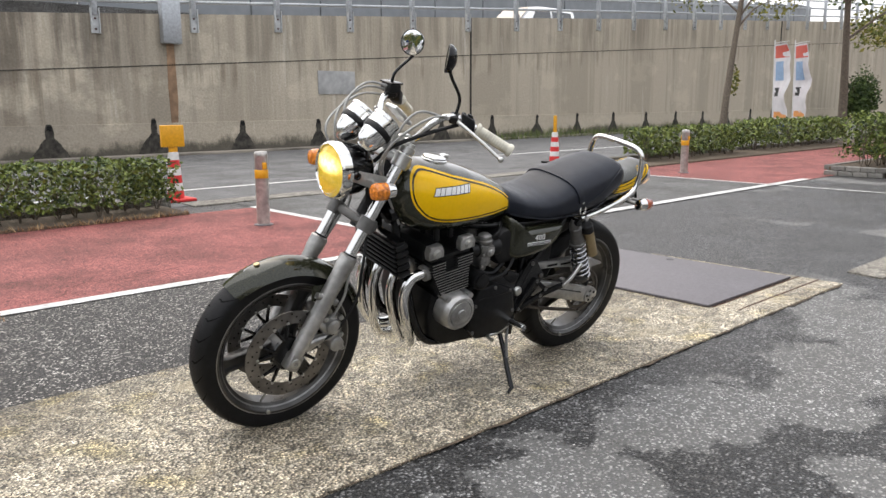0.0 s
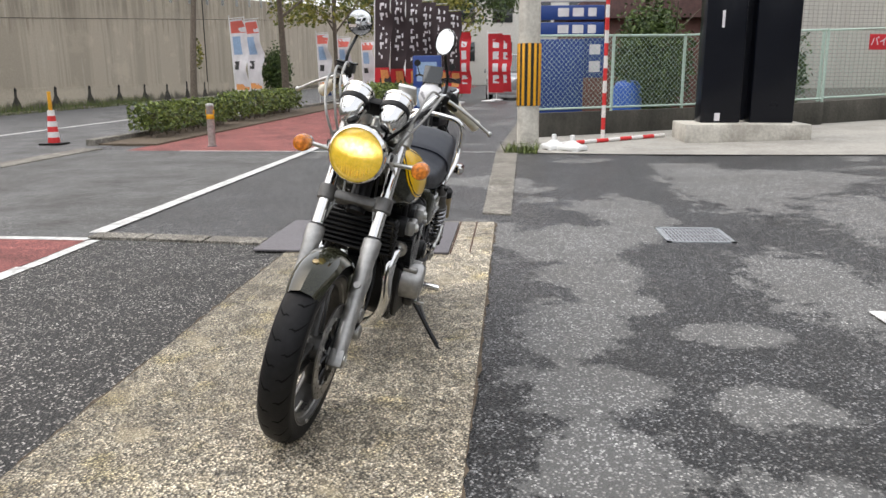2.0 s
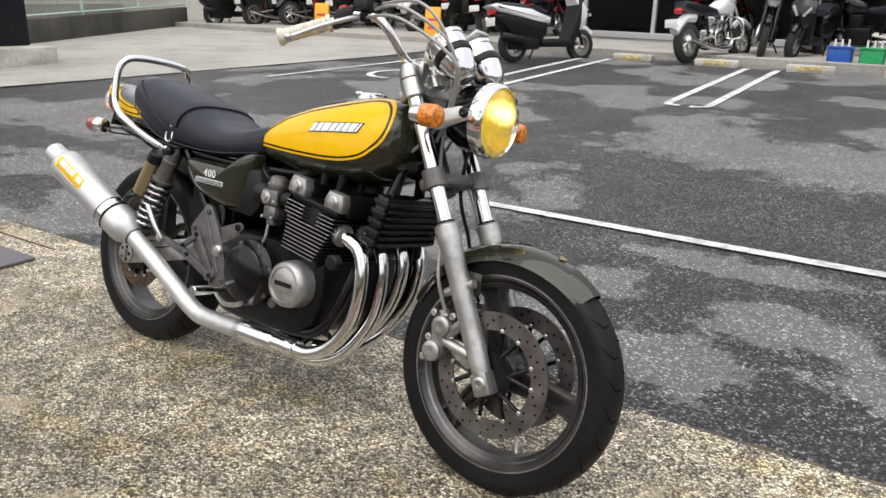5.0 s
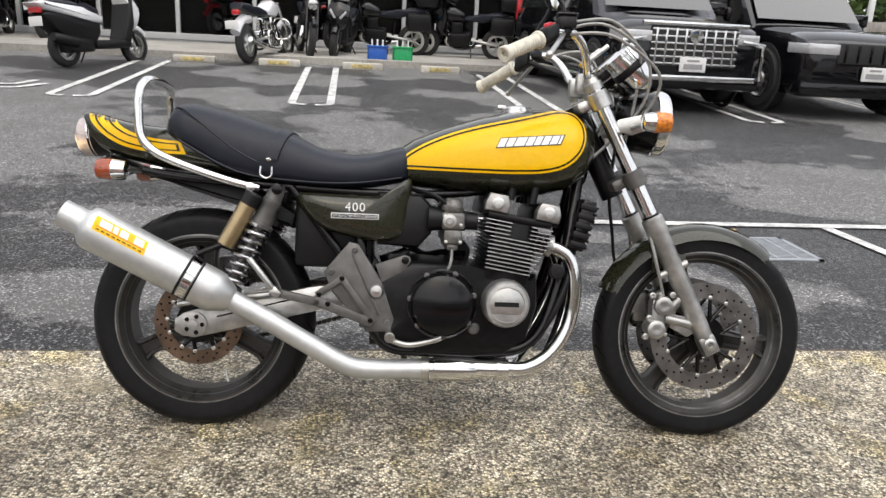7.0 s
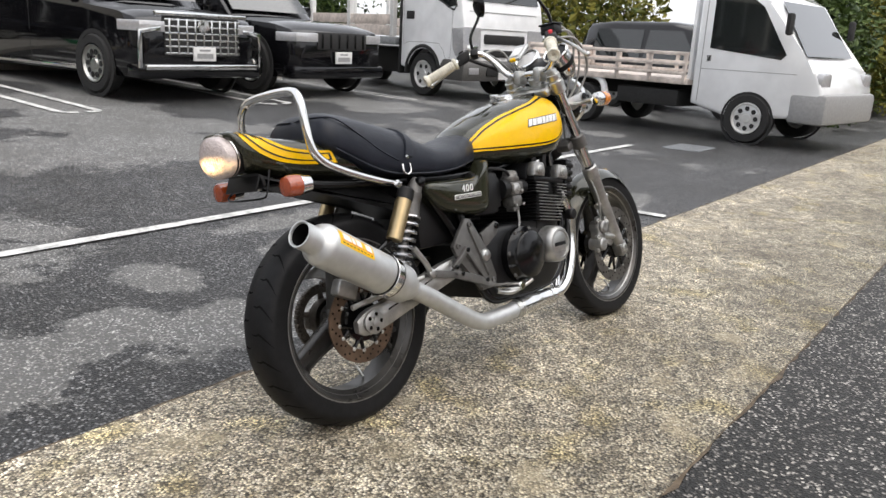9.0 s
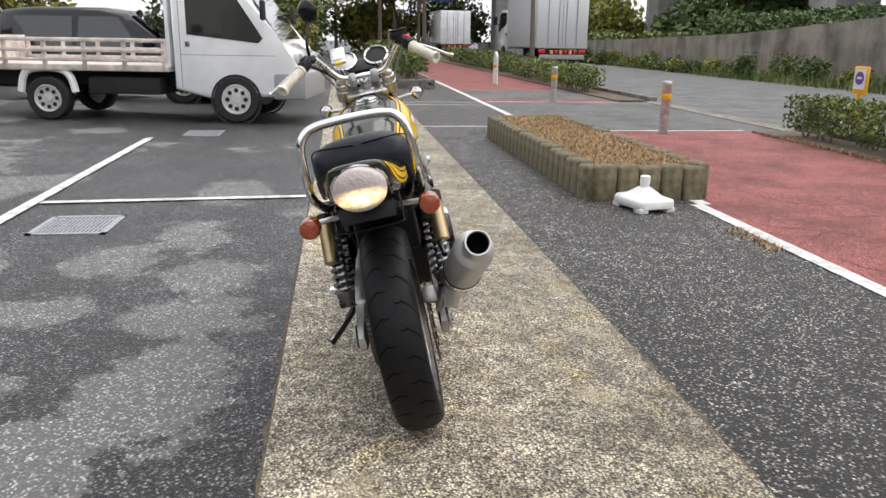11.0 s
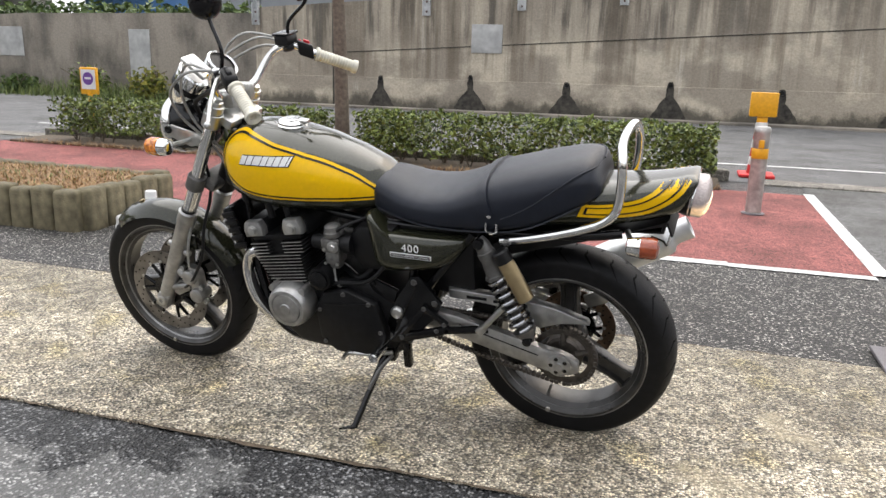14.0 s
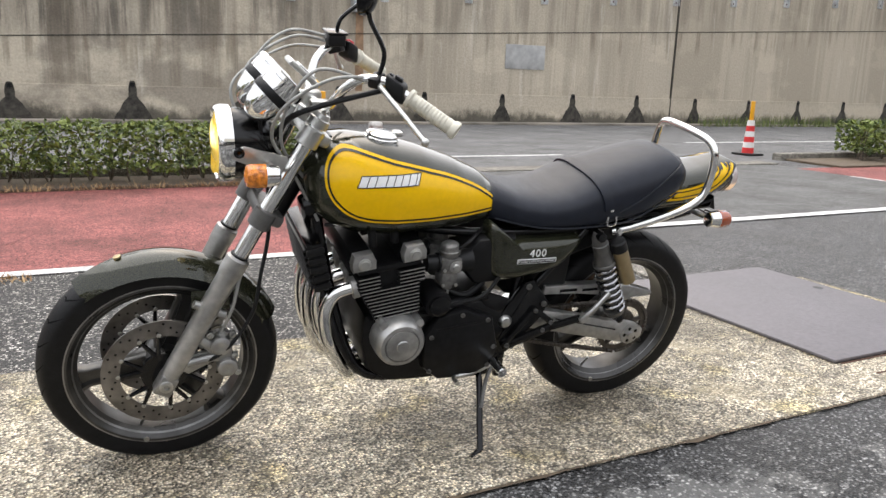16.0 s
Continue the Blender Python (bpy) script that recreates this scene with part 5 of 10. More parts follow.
    gm = CHROME if front == "grille" else BLACKMETAL
    if front in ("grille", "suv"):
        gw = 0.55 if front == "grille" else 0.50
        gz0, gz1 = (b + 0.18, belt - 0.12) if front == "grille" else (belt - 0.40, belt - 0.16)
        part("grille_backing", box(B(), (nose - 0.05, -gw, gz0), (nose + 0.02, gw, gz1), 0.02), TYREM, t)
        for k in range(9 if front == "grille" else 6):
            y = -gw + 2 * gw * (k + 0.5) / (9 if front == "grille" else 6)
            part("grille_bar", box(B(), (nose + 0.018, y - 0.014, gz0 + 0.02), (nose + 0.034, y + 0.014, gz1 - 0.02), 0.004), gm, t)
        if front == "grille":
            for k in range(6):
                z = gz0 + (gz1 - gz0) * (k + 0.5) / 6
                part("grille_rung", box(B(), (nose + 0.02, -gw, z - 0.012), (nose + 0.03, gw, z + 0.012), 0.003), gm, t)
            part("grille_top", box(B(), (nose - 0.03, -gw - 0.12, gz1), (nose + 0.03, gw + 0.12, gz1 + 0.055), 0.012), gm, t, "thick chrome bar")
            part("bumper_trim", box(B(), (nose - 0.02, -W / 2 + 0.1, b + 0.02), (nose + 0.05, W / 2 - 0.1, b + 0.09), 0.015), gm, t, "chrome lower trim")
            for s in (1, -1):
                part("fog_surround", prism(B(), [(s * (W / 2 - 0.02), b + 0.05), (s * (W / 2 - 0.02), belt - 0.28), (s * (gw + 0.06), belt - 0.24), (s * (gw + 0.06), belt - 0.28), (s * (W / 2 - 0.06), belt - 0.32), (s * (W / 2 - 0.06), b + 0.05)], nose + 0.0, nose + 0.03, 0.004, "yz"), gm, t)
            part("emblem", lathe(B(), (nose + 0.03, 0, gz1 - 0.1), (1, 0, 0), [(0, 0.085), (0.012, 0.08), (0.014, 0.06)], 20), gm, t)
    part("number_plate", box(B(), (nose + 0.02, -0.165, b + 0.13), (nose + 0.045, 0.165, b + 0.295), 0.004), WHITEPL, t, "white number plate")
    pieces("plate_bar", box(box(B(), (nose + 0.044, -0.12, b + 0.16), (nose + 0.047, 0.12, b + 0.22)), (nose + 0.044, -0.08, b + 0.245), (nose + 0.047, 0.08, b + 0.27)), CARGREY, t, "", 0)
    part("bumper", box(B(), (nose - 0.25, -W / 2 + 0.02, b - 0.08), (nose + 0.01, W / 2 - 0.02, b + 0.10), 0.04), paintm if front != "van" else CARGREY, t)
    return t


van_like("minivan", "black minivan with a tall chrome grille, parked nose out", pose(4.3, 9.45, gz(0, 9.0), 0, 0, -87), 4.95, 1.85, 1.93, 1.05, CARBLACK, "grille", 0.35)
van_like("off_roader", "black off-road car with a barred grille, parked nose out", pose(6.55, 9.2, gz(0, 8.8), 0, 0, -88), 4.82, 1.88, 1.85, 1.45, CARBLACK, "suv", 0.38)
van_like("hatchback", "black hatchback parked behind the flatbed truck", pose(12.6, 3.9, gz(12.6, 4.0), 0, 0, -95), 4.0, 1.7, 1.55, 1.0, CARBLACK, "hatch", 0.31)
van_like("small_van", "silver box-shaped small van in the lane", pose(-30, 0.2, 0, 0, 0, 0), 3.4, 1.48, 1.85, 0.55, mat("silver_car_paint", (0.42, 0.43, 0.44), 0.25, 0.6, 0.05), "van", 0.28)
structure("ramp_deck", box(B(), (-45, -22, 2.6), (5, -14.35, 3.0)), ROADM)
van_like("wagon", "white wagon parked on the ramp", pose(-19.5, -17.5, 3.0, 0, 0, 0), 4.5, 1.7, 1.5, 1.2, CARWHITE, "hatch", 0.32)


def flatbed(m):
    t = thing("flatbed_truck", "small white flatbed truck with low pinkish side rails", "truck", m)
    W = 1.6
    cab = [(0.42, 0.42), (0.42, 1.86), (1.05, 1.88), (1.35, 1.70), (1.78, 1.05), (1.98, 0.92), (2.08, 0.70), (2.08, 0.36), (0.9, 0.30)]
    part("cab", prism(B(), cab, -W / 2, W / 2, 0.05), CARWHITE, t, "", 50)
    part("front_bumper", box(B(), (1.70, -W / 2 - 0.01, 0.30), (2.14, W / 2 + 0.01, 0.66), 0.05), CARGREY, t, "silver grey bumper")
    for s in (1, -1):
        bm = B()
        bm.faces.new([bm.verts.new((x, s * (W / 2 + 0.006), z)) for x, z in ((0.62, 1.12), (0.62, 1.74), (1.05, 1.76), (1.25, 1.62), (1.60, 1.08), (1.54, 1.02))])
        part("side_window", bm, CARGLASS, t, "", 0)
        part("door_seam", box(box(B(), (0.52, s * W / 2 - 0.002, 0.45), (0.53, s * W / 2 + 0.006, 1.8)), (0.53, s * W / 2 - 0.002, 0.86), (1.75, s * W / 2 + 0.005, 0.868)), CARGREY, t, "", 0)
        part("door_handle", box(B(), (0.58, s * W / 2, 0.95), (0.66, s * W / 2 + 0.03, 1.04), 0.01), TYREM, t)
        part("headlamp", box(B(), (1.86, s * (W / 2 - 0.14) - 0.13, 0.70), (2.06, s * (W / 2 - 0.14) + 0.145, 0.90), 0.04), LAMPGLASS, t, "clear headlamp")
        part("wheel_arch", lathe(B(), (1.22, s * (W / 2 - 0.015), 0.29), (0, s, 0), [(0, 0.305), (0, 0.335), (0.019, 0.335), (0.019, 0.305)], 28, cap=False), TYREM, t)
        road_wheel(t, 1.22, s * (W / 2 - 0.075), 0.30, 0.19, s, 8, STEELRIM)
        road_wheel(t, -1.28, s * (W / 2 - 0.11), 0.28, 0.2, s, 8, STEELRIM)
        part("rear_mudguard", tube(B(), [(-1.64, s * (W / 2 - 0.06), 0.36), (-1.58, s * (W / 2 - 0.06), 0.58), (-1.45, s * (W / 2 - 0.06), 0.66), (-1.12, s * (W / 2 - 0.06), 0.66), (-0.97, s * (W / 2 - 0.06), 0.56), (-0.92, s * (W / 2 - 0.06), 0.36)], 0.05, 5, 8), CARWHITE, t)
        for z in (0.78, 0.90, 1.03):
            part("side_rail", box(B(), (-2.32, s * W / 2 - 0.02, z - 0.022), (0.32, s * W / 2 + 0.015, z + 0.022), 0.006), WOODBED, t)
        for k in range(6):
            x = -2.3 + k * 0.52
            part("rail_post", box(B(), (x - 0.025, s * W / 2 - 0.01, 0.66), (x + 0.025, s * W / 2 + 0.03, 1.05), 0.005), WOODBED, t)
        part("side_mirror", box(B(), (1.62, s * (W / 2 + 0.16) - 0.07, 1.30), (1.68, s * (W / 2 + 0.16) + 0.07, 1.55), 0.03), TYREM, t)
    part("bed", box(B(), (-2.35, -W / 2, 0.64), (0.36, W / 2, 0.72), 0.01), WOODBED, t)
    part("tailgate", box(B(), (-2.38, -W / 2, 0.70), (-2.33, W / 2, 1.08), 0.008), WOODBED, t)
    part("headboard", box(B(), (0.32, -W / 2 + 0.05, 0.70), (0.37, W / 2 - 0.05, 1.80), 0.01), CARWHITE, t)
    part("chassis", box(box(B(), (-2.2, -0.4, 0.44), (1.2, 0.4, 0.62), 0.02), (-0.75, -0.72, 0.34), (0.2, 0.72, 0.56), 0.02), TYREM, t)
    bm = B()
    bm.faces.new([bm.verts.new(v) for v in ((1.37, -0.62, 1.69), (1.37, 0.62, 1.69), (1.79, 0.72, 1.07), (1.79, -0.72, 1.07))])
    bmesh.ops.translate(bm, vec=(0.012, 0, 0.008), verts=bm.verts[:])
    part("windscreen", bm, CARGLASS, t, "", 0)


flatbed(pose(9.42, 2.66, 0.015, 0, 0, -98))


def lorry(m, box_m, label, cab=True, back="plain"):
    t = thing("lorry", label, "truck", m)
    W = 2.0
    if cab:
        arch = [(1.0 + 0.46 * math.cos(radians(a)), 0.40 + 0.46 * math.sin(radians(a))) for a in range(6, 175, 12)]
        c = [(0.35, 0.50), (0.35, 2.46), (1.50, 2.50), (1.70, 2.36), (1.98, 1.64), (2.05, 1.25), (2.07, 0.50)] + arch
        part("cab", prism(B(), c, -W / 2 + 0.02, W / 2 - 0.02, 0.03), CARWHITE, t, "", 50)
        part("chassis", box(B(), (-4.1, -0.62, 0.34), (1.85, 0.62, 0.80), 0.02), PLASTIC, t, "black chassis under the cab")
        part("front_bumper", prism(B(), [(1.50, 0.33), (1.50, 0.60), (1.58, 0.68), (2.08, 0.68), (2.13, 0.60), (2.10, 0.33)], -W / 2, W / 2, 0.03), GREYMETAL, t, "dark grey plastic bumper")
        part("bumper_vent", box(B(), (2.10, -0.45, 0.42), (2.135, 0.45, 0.56), 0.01), TYREM, t)
        part("grille", box(B(), (2.04, -0.50, 0.96), (2.085, 0.50, 1.12), 0.02), TYREM, t)
        part("lower_grille", box(B(), (2.05, -0.50, 0.74), (2.095, 0.50, 0.86), 0.02), TYREM, t)
        for z in (1.20, 1.48):
            part("panel_crease", box(B(), (1.99 if z > 1.3 else 2.04, -0.82, z), (2.02 if z > 1.3 else 2.065, 0.82, z + 0.012)), CARGREY, t, "", 0)
        bm = B()
        bm.faces.new([bm.verts.new(v) for v in ((1.995, -0.88, 1.66), (1.995, 0.88, 1.66), (1.74, 0.82, 2.32), (1.74, -0.82, 2.32))])
        part("windscreen", bm, CARGLASS, t, "", 0)
        for y in (-0.62, 0.05):
            part("wiper", rod(B(), (2.01, y, 1.66), (1.94, y + 0.55, 1.84), 0.012), TYREM, t)
        part("number_plate", box(B(), (2.13, -0.17, 0.36), (2.145, 0.17, 0.52)), WHITEPL, t, "", 0)
        for s in (1, -1):
            head = part("headlamp", prism(B(), [(1.80, 0.86), (1.76, 1.20), (2.068, 1.22), (2.092, 0.72), (1.88, 0.74)], s * 0.58, s * (W / 2 - 0.008), 0.02), LAMPGLASS, t, "clear headlamp wrapped round the corner")
            part("lamp_bowl", box(B(), (2.07, s * 0.78 - 0.13, 0.76), (2.10, s * 0.78 + 0.13, 0.93), 0.02), CHROME, head)
            bm = B()
            bm.faces.new([bm.verts.new((x, s * (W / 2 - 0.016), z)) for x, z in ((0.62, 1.84), (0.62, 2.34), (1.5, 2.34), (1.60, 2.28), (1.86, 1.56), (1.66, 1.54), (1.40, 1.66))])
            part("side_window", bm, CARGLASS, t, "", 0)
            part("window_rubber", tube(B(), [(x, s * (W / 2 - 0.018), z) for x, z in ((0.62, 2.34), (0.62, 1.84), (1.40, 1.66), (1.66, 1.54), (1.86, 1.56), (1.60, 2.28))], 0.016, 2, 6), TYREM, t)
            part("door_handle", box(B(), (0.50, s * (W / 2 - 0.02) - 0.012, 1.33), (0.72, s * (W / 2 - 0.02) + 0.012, 1.47), 0.01), TYREM, t)
            part("door_seam", tube(B(), [(x, s * (W / 2 - 0.021), z) for x, z in ((0.42, 2.40), (0.42, 1.0), (0.56, 0.93), (1.42, 0.93), (1.60, 0.70), (1.74, 0.72), (1.76, 1.50))], 0.006, 2, 4), CARGREY, t)
            part("fog_lamp", box(B(), (2.10, s * 0.75 - 0.12, 0.44), (2.13, s * 0.75 + 0.12, 0.56), 0.02), LAMPGLASS, t)
            lip = []
            for a in range(-2, 186, 8):
                ca, sa = math.cos(radians(a)), math.sin(radians(a))
                lip.append([(1.0 + r * ca, s * (W / 2 + o), 0.40 + r * sa) for r, o in ((0.445, -0.16), (0.445, 0.0), (0.465, 0.012), (0.50, 0.0), (0.505, -0.03))])
            part("wheel_arch", loft(B(), lip, cap=False, closed=False), TYREM, t, "black plastic wheel arch")
            part("step", box(B(), (1.47, s * (W / 2 - 0.10) - 0.10, 0.46), (1.80, s * (W / 2 - 0.10) + 0.09, 0.56), 0.02), TYREM, t)
            road_wheel(t, 1.0, s * (W / 2 - 0.13), 0.38, 0.2, s, 6, STEELRIM)
            part("side_mirror", box(B(), (1.76, s * (W / 2 + 0.18) - 0.09, 1.82), (1.86, s * (W / 2 + 0.18) + 0.09, 2.2), 0.03), TYREM, t)
            part("mirror_arm", rod(B(), (1.72, s * (W / 2 - 0.06), 1.80), (1.80, s * (W / 2 + 0.16), 1.88), 0.018), TYREM, t)
    if back == "deck":
        part("deck", box(B(), (-4.2, -W / 2 - 0.05, 0.86), (0.22, W / 2 + 0.05, 1.0), 0.02), GALV, t, "flat steel deck")
        for s in (1, -1):
            for x in (0.12, -1.3, -2.7, -4.1):
                part("rack_post", box(B(), (x - 0.05, s * (W / 2) - 0.05, 1.0), (x + 0.05, s * (W / 2) + 0.05, 2.7), 0.01), WHITEPL, t, "pale rack post")
            for z in (1.02, 1.22):
                part("side_board", box(B(), (-4.15, s * (W / 2 + 0.01) - 0.02, z), (0.06, s * (W / 2 + 0.01) + 0.02, z + 0.18), 0.006), WOODBED, t, "weathered side board")
            # one added black panel stands for the dark gap and intake behind the cab
            part("cab_gap_panel", box(B(), (0.28, s * 0.8 - 0.18, 0.35), (0.33, s * 0.8 + 0.18, 1.9), 0.01), TYREM, t, "black panel standing for the dark gap behind the cab")
            road_wheel(t, -2.8, s * (W / 2 - 0.13), 0.38, 0.22, s, 6, STEELRIM)
        return t
    H = 3.1 if back == "doors" else 2.6
    part("cargo_box", box(B(), (-4.2, -W / 2 - 0.08, 0.85), (0.18, W / 2 + 0.08, H), 0.03), box_m, t, "box body")
    for s in (1, -1):
        road_wheel(t, -2.8, s * (W / 2 - 0.12), 0.38, 0.22, s, 6)
        part("side_guard", box(B(), (-2.2, s * W / 2 - 0.02, 0.5), (0.0, s * W / 2 + 0.02, 0.8), 0.01), GALV, t)
        part("roof_rail", box(box(B(), (-4.2, s * (W / 2 + 0.08) - 0.03, H - 0.06), (0.18, s * (W / 2 + 0.08) + 0.02, H + 0.02), 0.01), (-4.2, s * (W / 2 + 0.08) - 0.03, 0.85), (0.18, s * (W / 2 + 0.08) + 0.02, 0.95), 0.01), GALV, t)
        part("tail_lamp", box(B(), (-4.26, s * 0.85 - 0.14, 0.66), (-4.2, s * 0.85 + 0.14, 0.80), 0.01), REDLAMP, t)
    if back == "doors":
        part("door_seam", box(B(), (-4.215, -0.01, 0.92), (-4.2, 0.01, H - 0.08)), CARGREY, t, "", 0)
        for y in (-0.6, -0.15, 0.15, 0.6):
            part("lock_rod", rod(B(), (-4.22, y, 0.95), (-4.22, y, H - 0.1), 0.018), GALV, t)
        part("rear_bumper", box(B(), (-4.3, -0.95, 0.42), (-4.2, 0.95, 0.6), 0.01), CARGREY, t)
        for k in range(6):
            part("hazard_stripe", box(B(), (-4.31, -0.6 + k * 0.2, 0.62), (-4.27, -0.48 + k * 0.2, 0.78), 0.004), ORANGEINK if k % 2 else REDLAMP, t)
    return t


lorry(pose(10.70, 8.50, gz(10.7, 8.0), 0, 0, -101), CARWHITE, "white light lorry with a racked open deck, parked in the yard", True, "deck")
lorry(pose(33.5, -8.4, 0.005, 0, 0, 4), mat("pale_box_panels", (0.58, 0.59, 0.60), 0.4, 0.2, 0.06), "pale box lorry seen from behind on the road", True, "doors")
lorry(pose(52, -12.0, 0.0, 0, 0, 0), bpy.data.materials["pale_box_panels"], "white box lorry parked under the viaduct", False)
lorry(pose(58, -7.6, 0.005, 0, 0, 4), CARWHITE, "white box lorry far along the road", True, "doors")


def parked_bike(m, colour, style, label, plate=True):
    """A motorcycle or scooter seen from afar: x forward."""
    t = thing("parked_motorcycle" if style != "scooter" else "parked_scooter", label, "motorcycle" if style != "scooter" else "scooter", m, "bikes parked by the shop")
    r, wb = (0.30, 1.40) if style != "scooter" else (0.25, 1.28)
    w = 0.06 if style != "scooter" else 0.065
    for x in (0, wb):
        wh = part("wheel", lathe(B(), (x, -w, r), (0, 1, 0), [(0.0, r * 0.68), (0.01, r * 0.9), (w * 0.6, r), (w * 1.4, r), (2 * w - 0.01, r * 0.9), (2 * w, r * 0.68)], 24, cap=False), TYREM, t)
        part("rim", lathe(B(), (x, -w * 0.7, r), (0, 1, 0), [(0, r * 0.5), (0, r * 0.7), (w * 1.4, r * 0.7), (w * 1.4, r * 0.5)], 20, cap=False), ALLOY, wh)
        bm = B()
        for k in range(5):
            a = 2 * math.pi * k / 5
            rod(bm, (x, 0, r), (x + r * 0.68 * math.cos(a), 0, r + r * 0.68 * math.sin(a)), 0.022, 0.015, 6)
        part("spokes", bm, ALLOY, wh)
    if style == "scooter":
        part("front_fender", tube(B(), [(wb + 0.20, 0, 0.40), (wb + 0.05, 0, 0.50), (wb - 0.16, 0, 0.44)], 0.06, 5, 8), colour, t)
        part("fork", rod(rod(B(), (wb, 0.07, r), (wb - 0.14, 0.07, 0.62), 0.022), (wb, -0.07, r), (wb - 0.14, -0.07, 0.62), 0.022), PLASTIC, t)
        part("front_apron", loft(B(), [[(wb + dx + 0.05 * (1 - (u / 1.0) ** 2), u * w, z) for u in (-1, -0.6, -0.2, 0.2, 0.6, 1)] + [(wb + dx - 0.10, u * w * 0.9, z) for u in (0.9, 0.3, -0.3, -0.9)] for dx, w, z in ((-0.06, 0.07, 0.44), (-0.02, 0.15, 0.56), (0.0, 0.19, 0.70), (-0.05, 0.18, 0.84), (-0.12, 0.13, 0.96), (-0.16, 0.08, 1.02))]), colour, t, "", 60)
        part("leg_shield", prism(B(), [(wb - 0.12, 0.98), (wb - 0.20, 0.62), (wb - 0.32, 0.30), (wb - 0.22, 0.27), (wb - 0.10, 0.55), (wb - 0.07, 0.9)], -0.17, 0.17, 0.03), PLASTIC, t, "", 60)
        part("floor_board", box(B(), (0.42, -0.17, 0.22), (wb - 0.2, 0.17, 0.34), 0.04), PLASTIC, t)
        part("underbody", prism(B(), [(-0.05, 0.34), (0.45, 0.28), (0.56, 0.42), (0.58, 0.60), (0.30, 0.66), (-0.30, 0.72), (-0.38, 0.66), (-0.2, 0.5)], -0.14, 0.14, 0.05), PLASTIC, t, "", 60)
        part("body", prism(B(), [(0.60, 0.54), (0.62, 0.66), (0.25, 0.76), (-0.36, 0.84), (-0.46, 0.80), (-0.30, 0.71), (0.20, 0.62)], -0.17, 0.17, 0.06), colour, t, "", 60)
        part("seat", prism(B(), [(0.58, 0.66), (0.56, 0.76), (0.30, 0.78), (0.12, 0.84), (-0.26, 0.86), (-0.30, 0.78), (0.25, 0.70)], -0.14, 0.14, 0.05), VINYL, t, "", 60)
        part("engine", box(B(), (-0.12, -0.14, 0.18), (0.42, 0.02, 0.40), 0.04), PLASTIC, t)
        part("muffler", lathe(B(), (0.1, -0.17, 0.30), (-1, 0, 0.18), [(0, 0.04), (0.04, 0.07), (0.38, 0.07), (0.42, 0.05)], 16), PLASTIC, t)
        part("windscreen", prism(B(), [(wb - 0.03, 0.95), (wb - 0.12, 1.22), (wb - 0.15, 1.22), (wb - 0.10, 0.95)], -0.16, 0.16, 0.01), CARGLASS, t)
        for s in (1, -1):
            part("headlamp", prism(B(), [(s * 0.02, 0.66), (s * 0.13, 0.80), (s * 0.15, 0.76), (s * 0.06, 0.64)], wb + 0.0, wb + 0.052, 0.01, "yz"), LAMPGLASS, t)
        part("tail_lamp", box(B(), (-0.40, -0.10, 0.68), (-0.34, 0.10, 0.76), 0.02), REDLAMP, t)
        hb = (wb - 0.18, 1.02)
    else:
        part("tank", prism(B(), [(0.62, 0.72), (0.66, 0.86), (0.85, 0.96), (1.02, 0.92), (1.08, 0.78), (0.95, 0.70)], -0.13, 0.13, 0.06), colour, t, "", 60)
        part("seat", prism(B(), [(0.66, 0.72), (0.60, 0.80), (0.30, 0.80), (0.10, 0.88), (-0.18, 0.90), (-0.20, 0.82), (0.3, 0.70)], -0.12, 0.12, 0.04), VINYL, t, "", 60)
        part("engine", box(box(B(), (0.52, -0.16, 0.24), (0.92, 0.16, 0.50), 0.04), (0.68, -0.13, 0.48), (0.88, 0.13, 0.70), 0.03), ENGINEBLACK if style != "cruiser" else CHROME, t)
        part("frame", tube(tube(B(), [(1.02, 0, 0.80), (0.94, 0.1, 0.40), (0.80, 0.1, 0.22), (0.45, 0.1, 0.25), (0.35, 0.1, 0.65)], 0.018, 4, 8), [(1.02, 0, 0.80), (0.94, -0.1, 0.40), (0.80, -0.1, 0.22), (0.45, -0.1, 0.25), (0.35, -0.1, 0.65)], 0.018, 4, 8), BLACKMETAL, t)
        part("fork", rod(rod(B(), (wb, 0.09, r), (wb - 0.34, 0.09, 0.92), 0.024), (wb, -0.09, r), (wb - 0.34, -0.09, 0.92), 0.024), CHROME if style == "cruiser" else BLACKMETAL, t)
        part("front_fender", tube(B(), [(wb + 0.24, 0, 0.52), (wb, 0, 0.63), (wb - 0.22, 0, 0.52)], 0.05, 5, 8), colour, t)
        part("rear_fender", tube(B(), [(0.15, 0, 0.66), (-0.10, 0, 0.64), (-0.32, 0, 0.46)], 0.075, 5, 8), colour, t)
        part("swingarm", rod(rod(B(), (0, 0.11, r), (0.5, 0.1, 0.38), 0.025), (0, -0.11, r), (0.5, -0.1, 0.38), 0.025), ALLOY, t)
        part("exhaust", tube(B(), [(0.92, -0.1, 0.48), (0.98, -0.13, 0.30), (0.80, -0.15, 0.20), (0.3, -0.17, 0.24), (-0.22, -0.19, 0.36)], 0.04, 5, 10), CHROME, t)
        part("headlamp", lathe(B(), (1.12, 0, 0.86), (1, 0, -0.05), [(-0.1, 0.05), (0, 0.085), (0.03, 0.085), (0.04, 0.05), (0.042, 0)], 20, cap=False), CHROME, t)
        part("tail_lamp", box(B(), (-0.26, -0.06, 0.72), (-0.18, 0.06, 0.80), 0.02), REDLAMP, t)
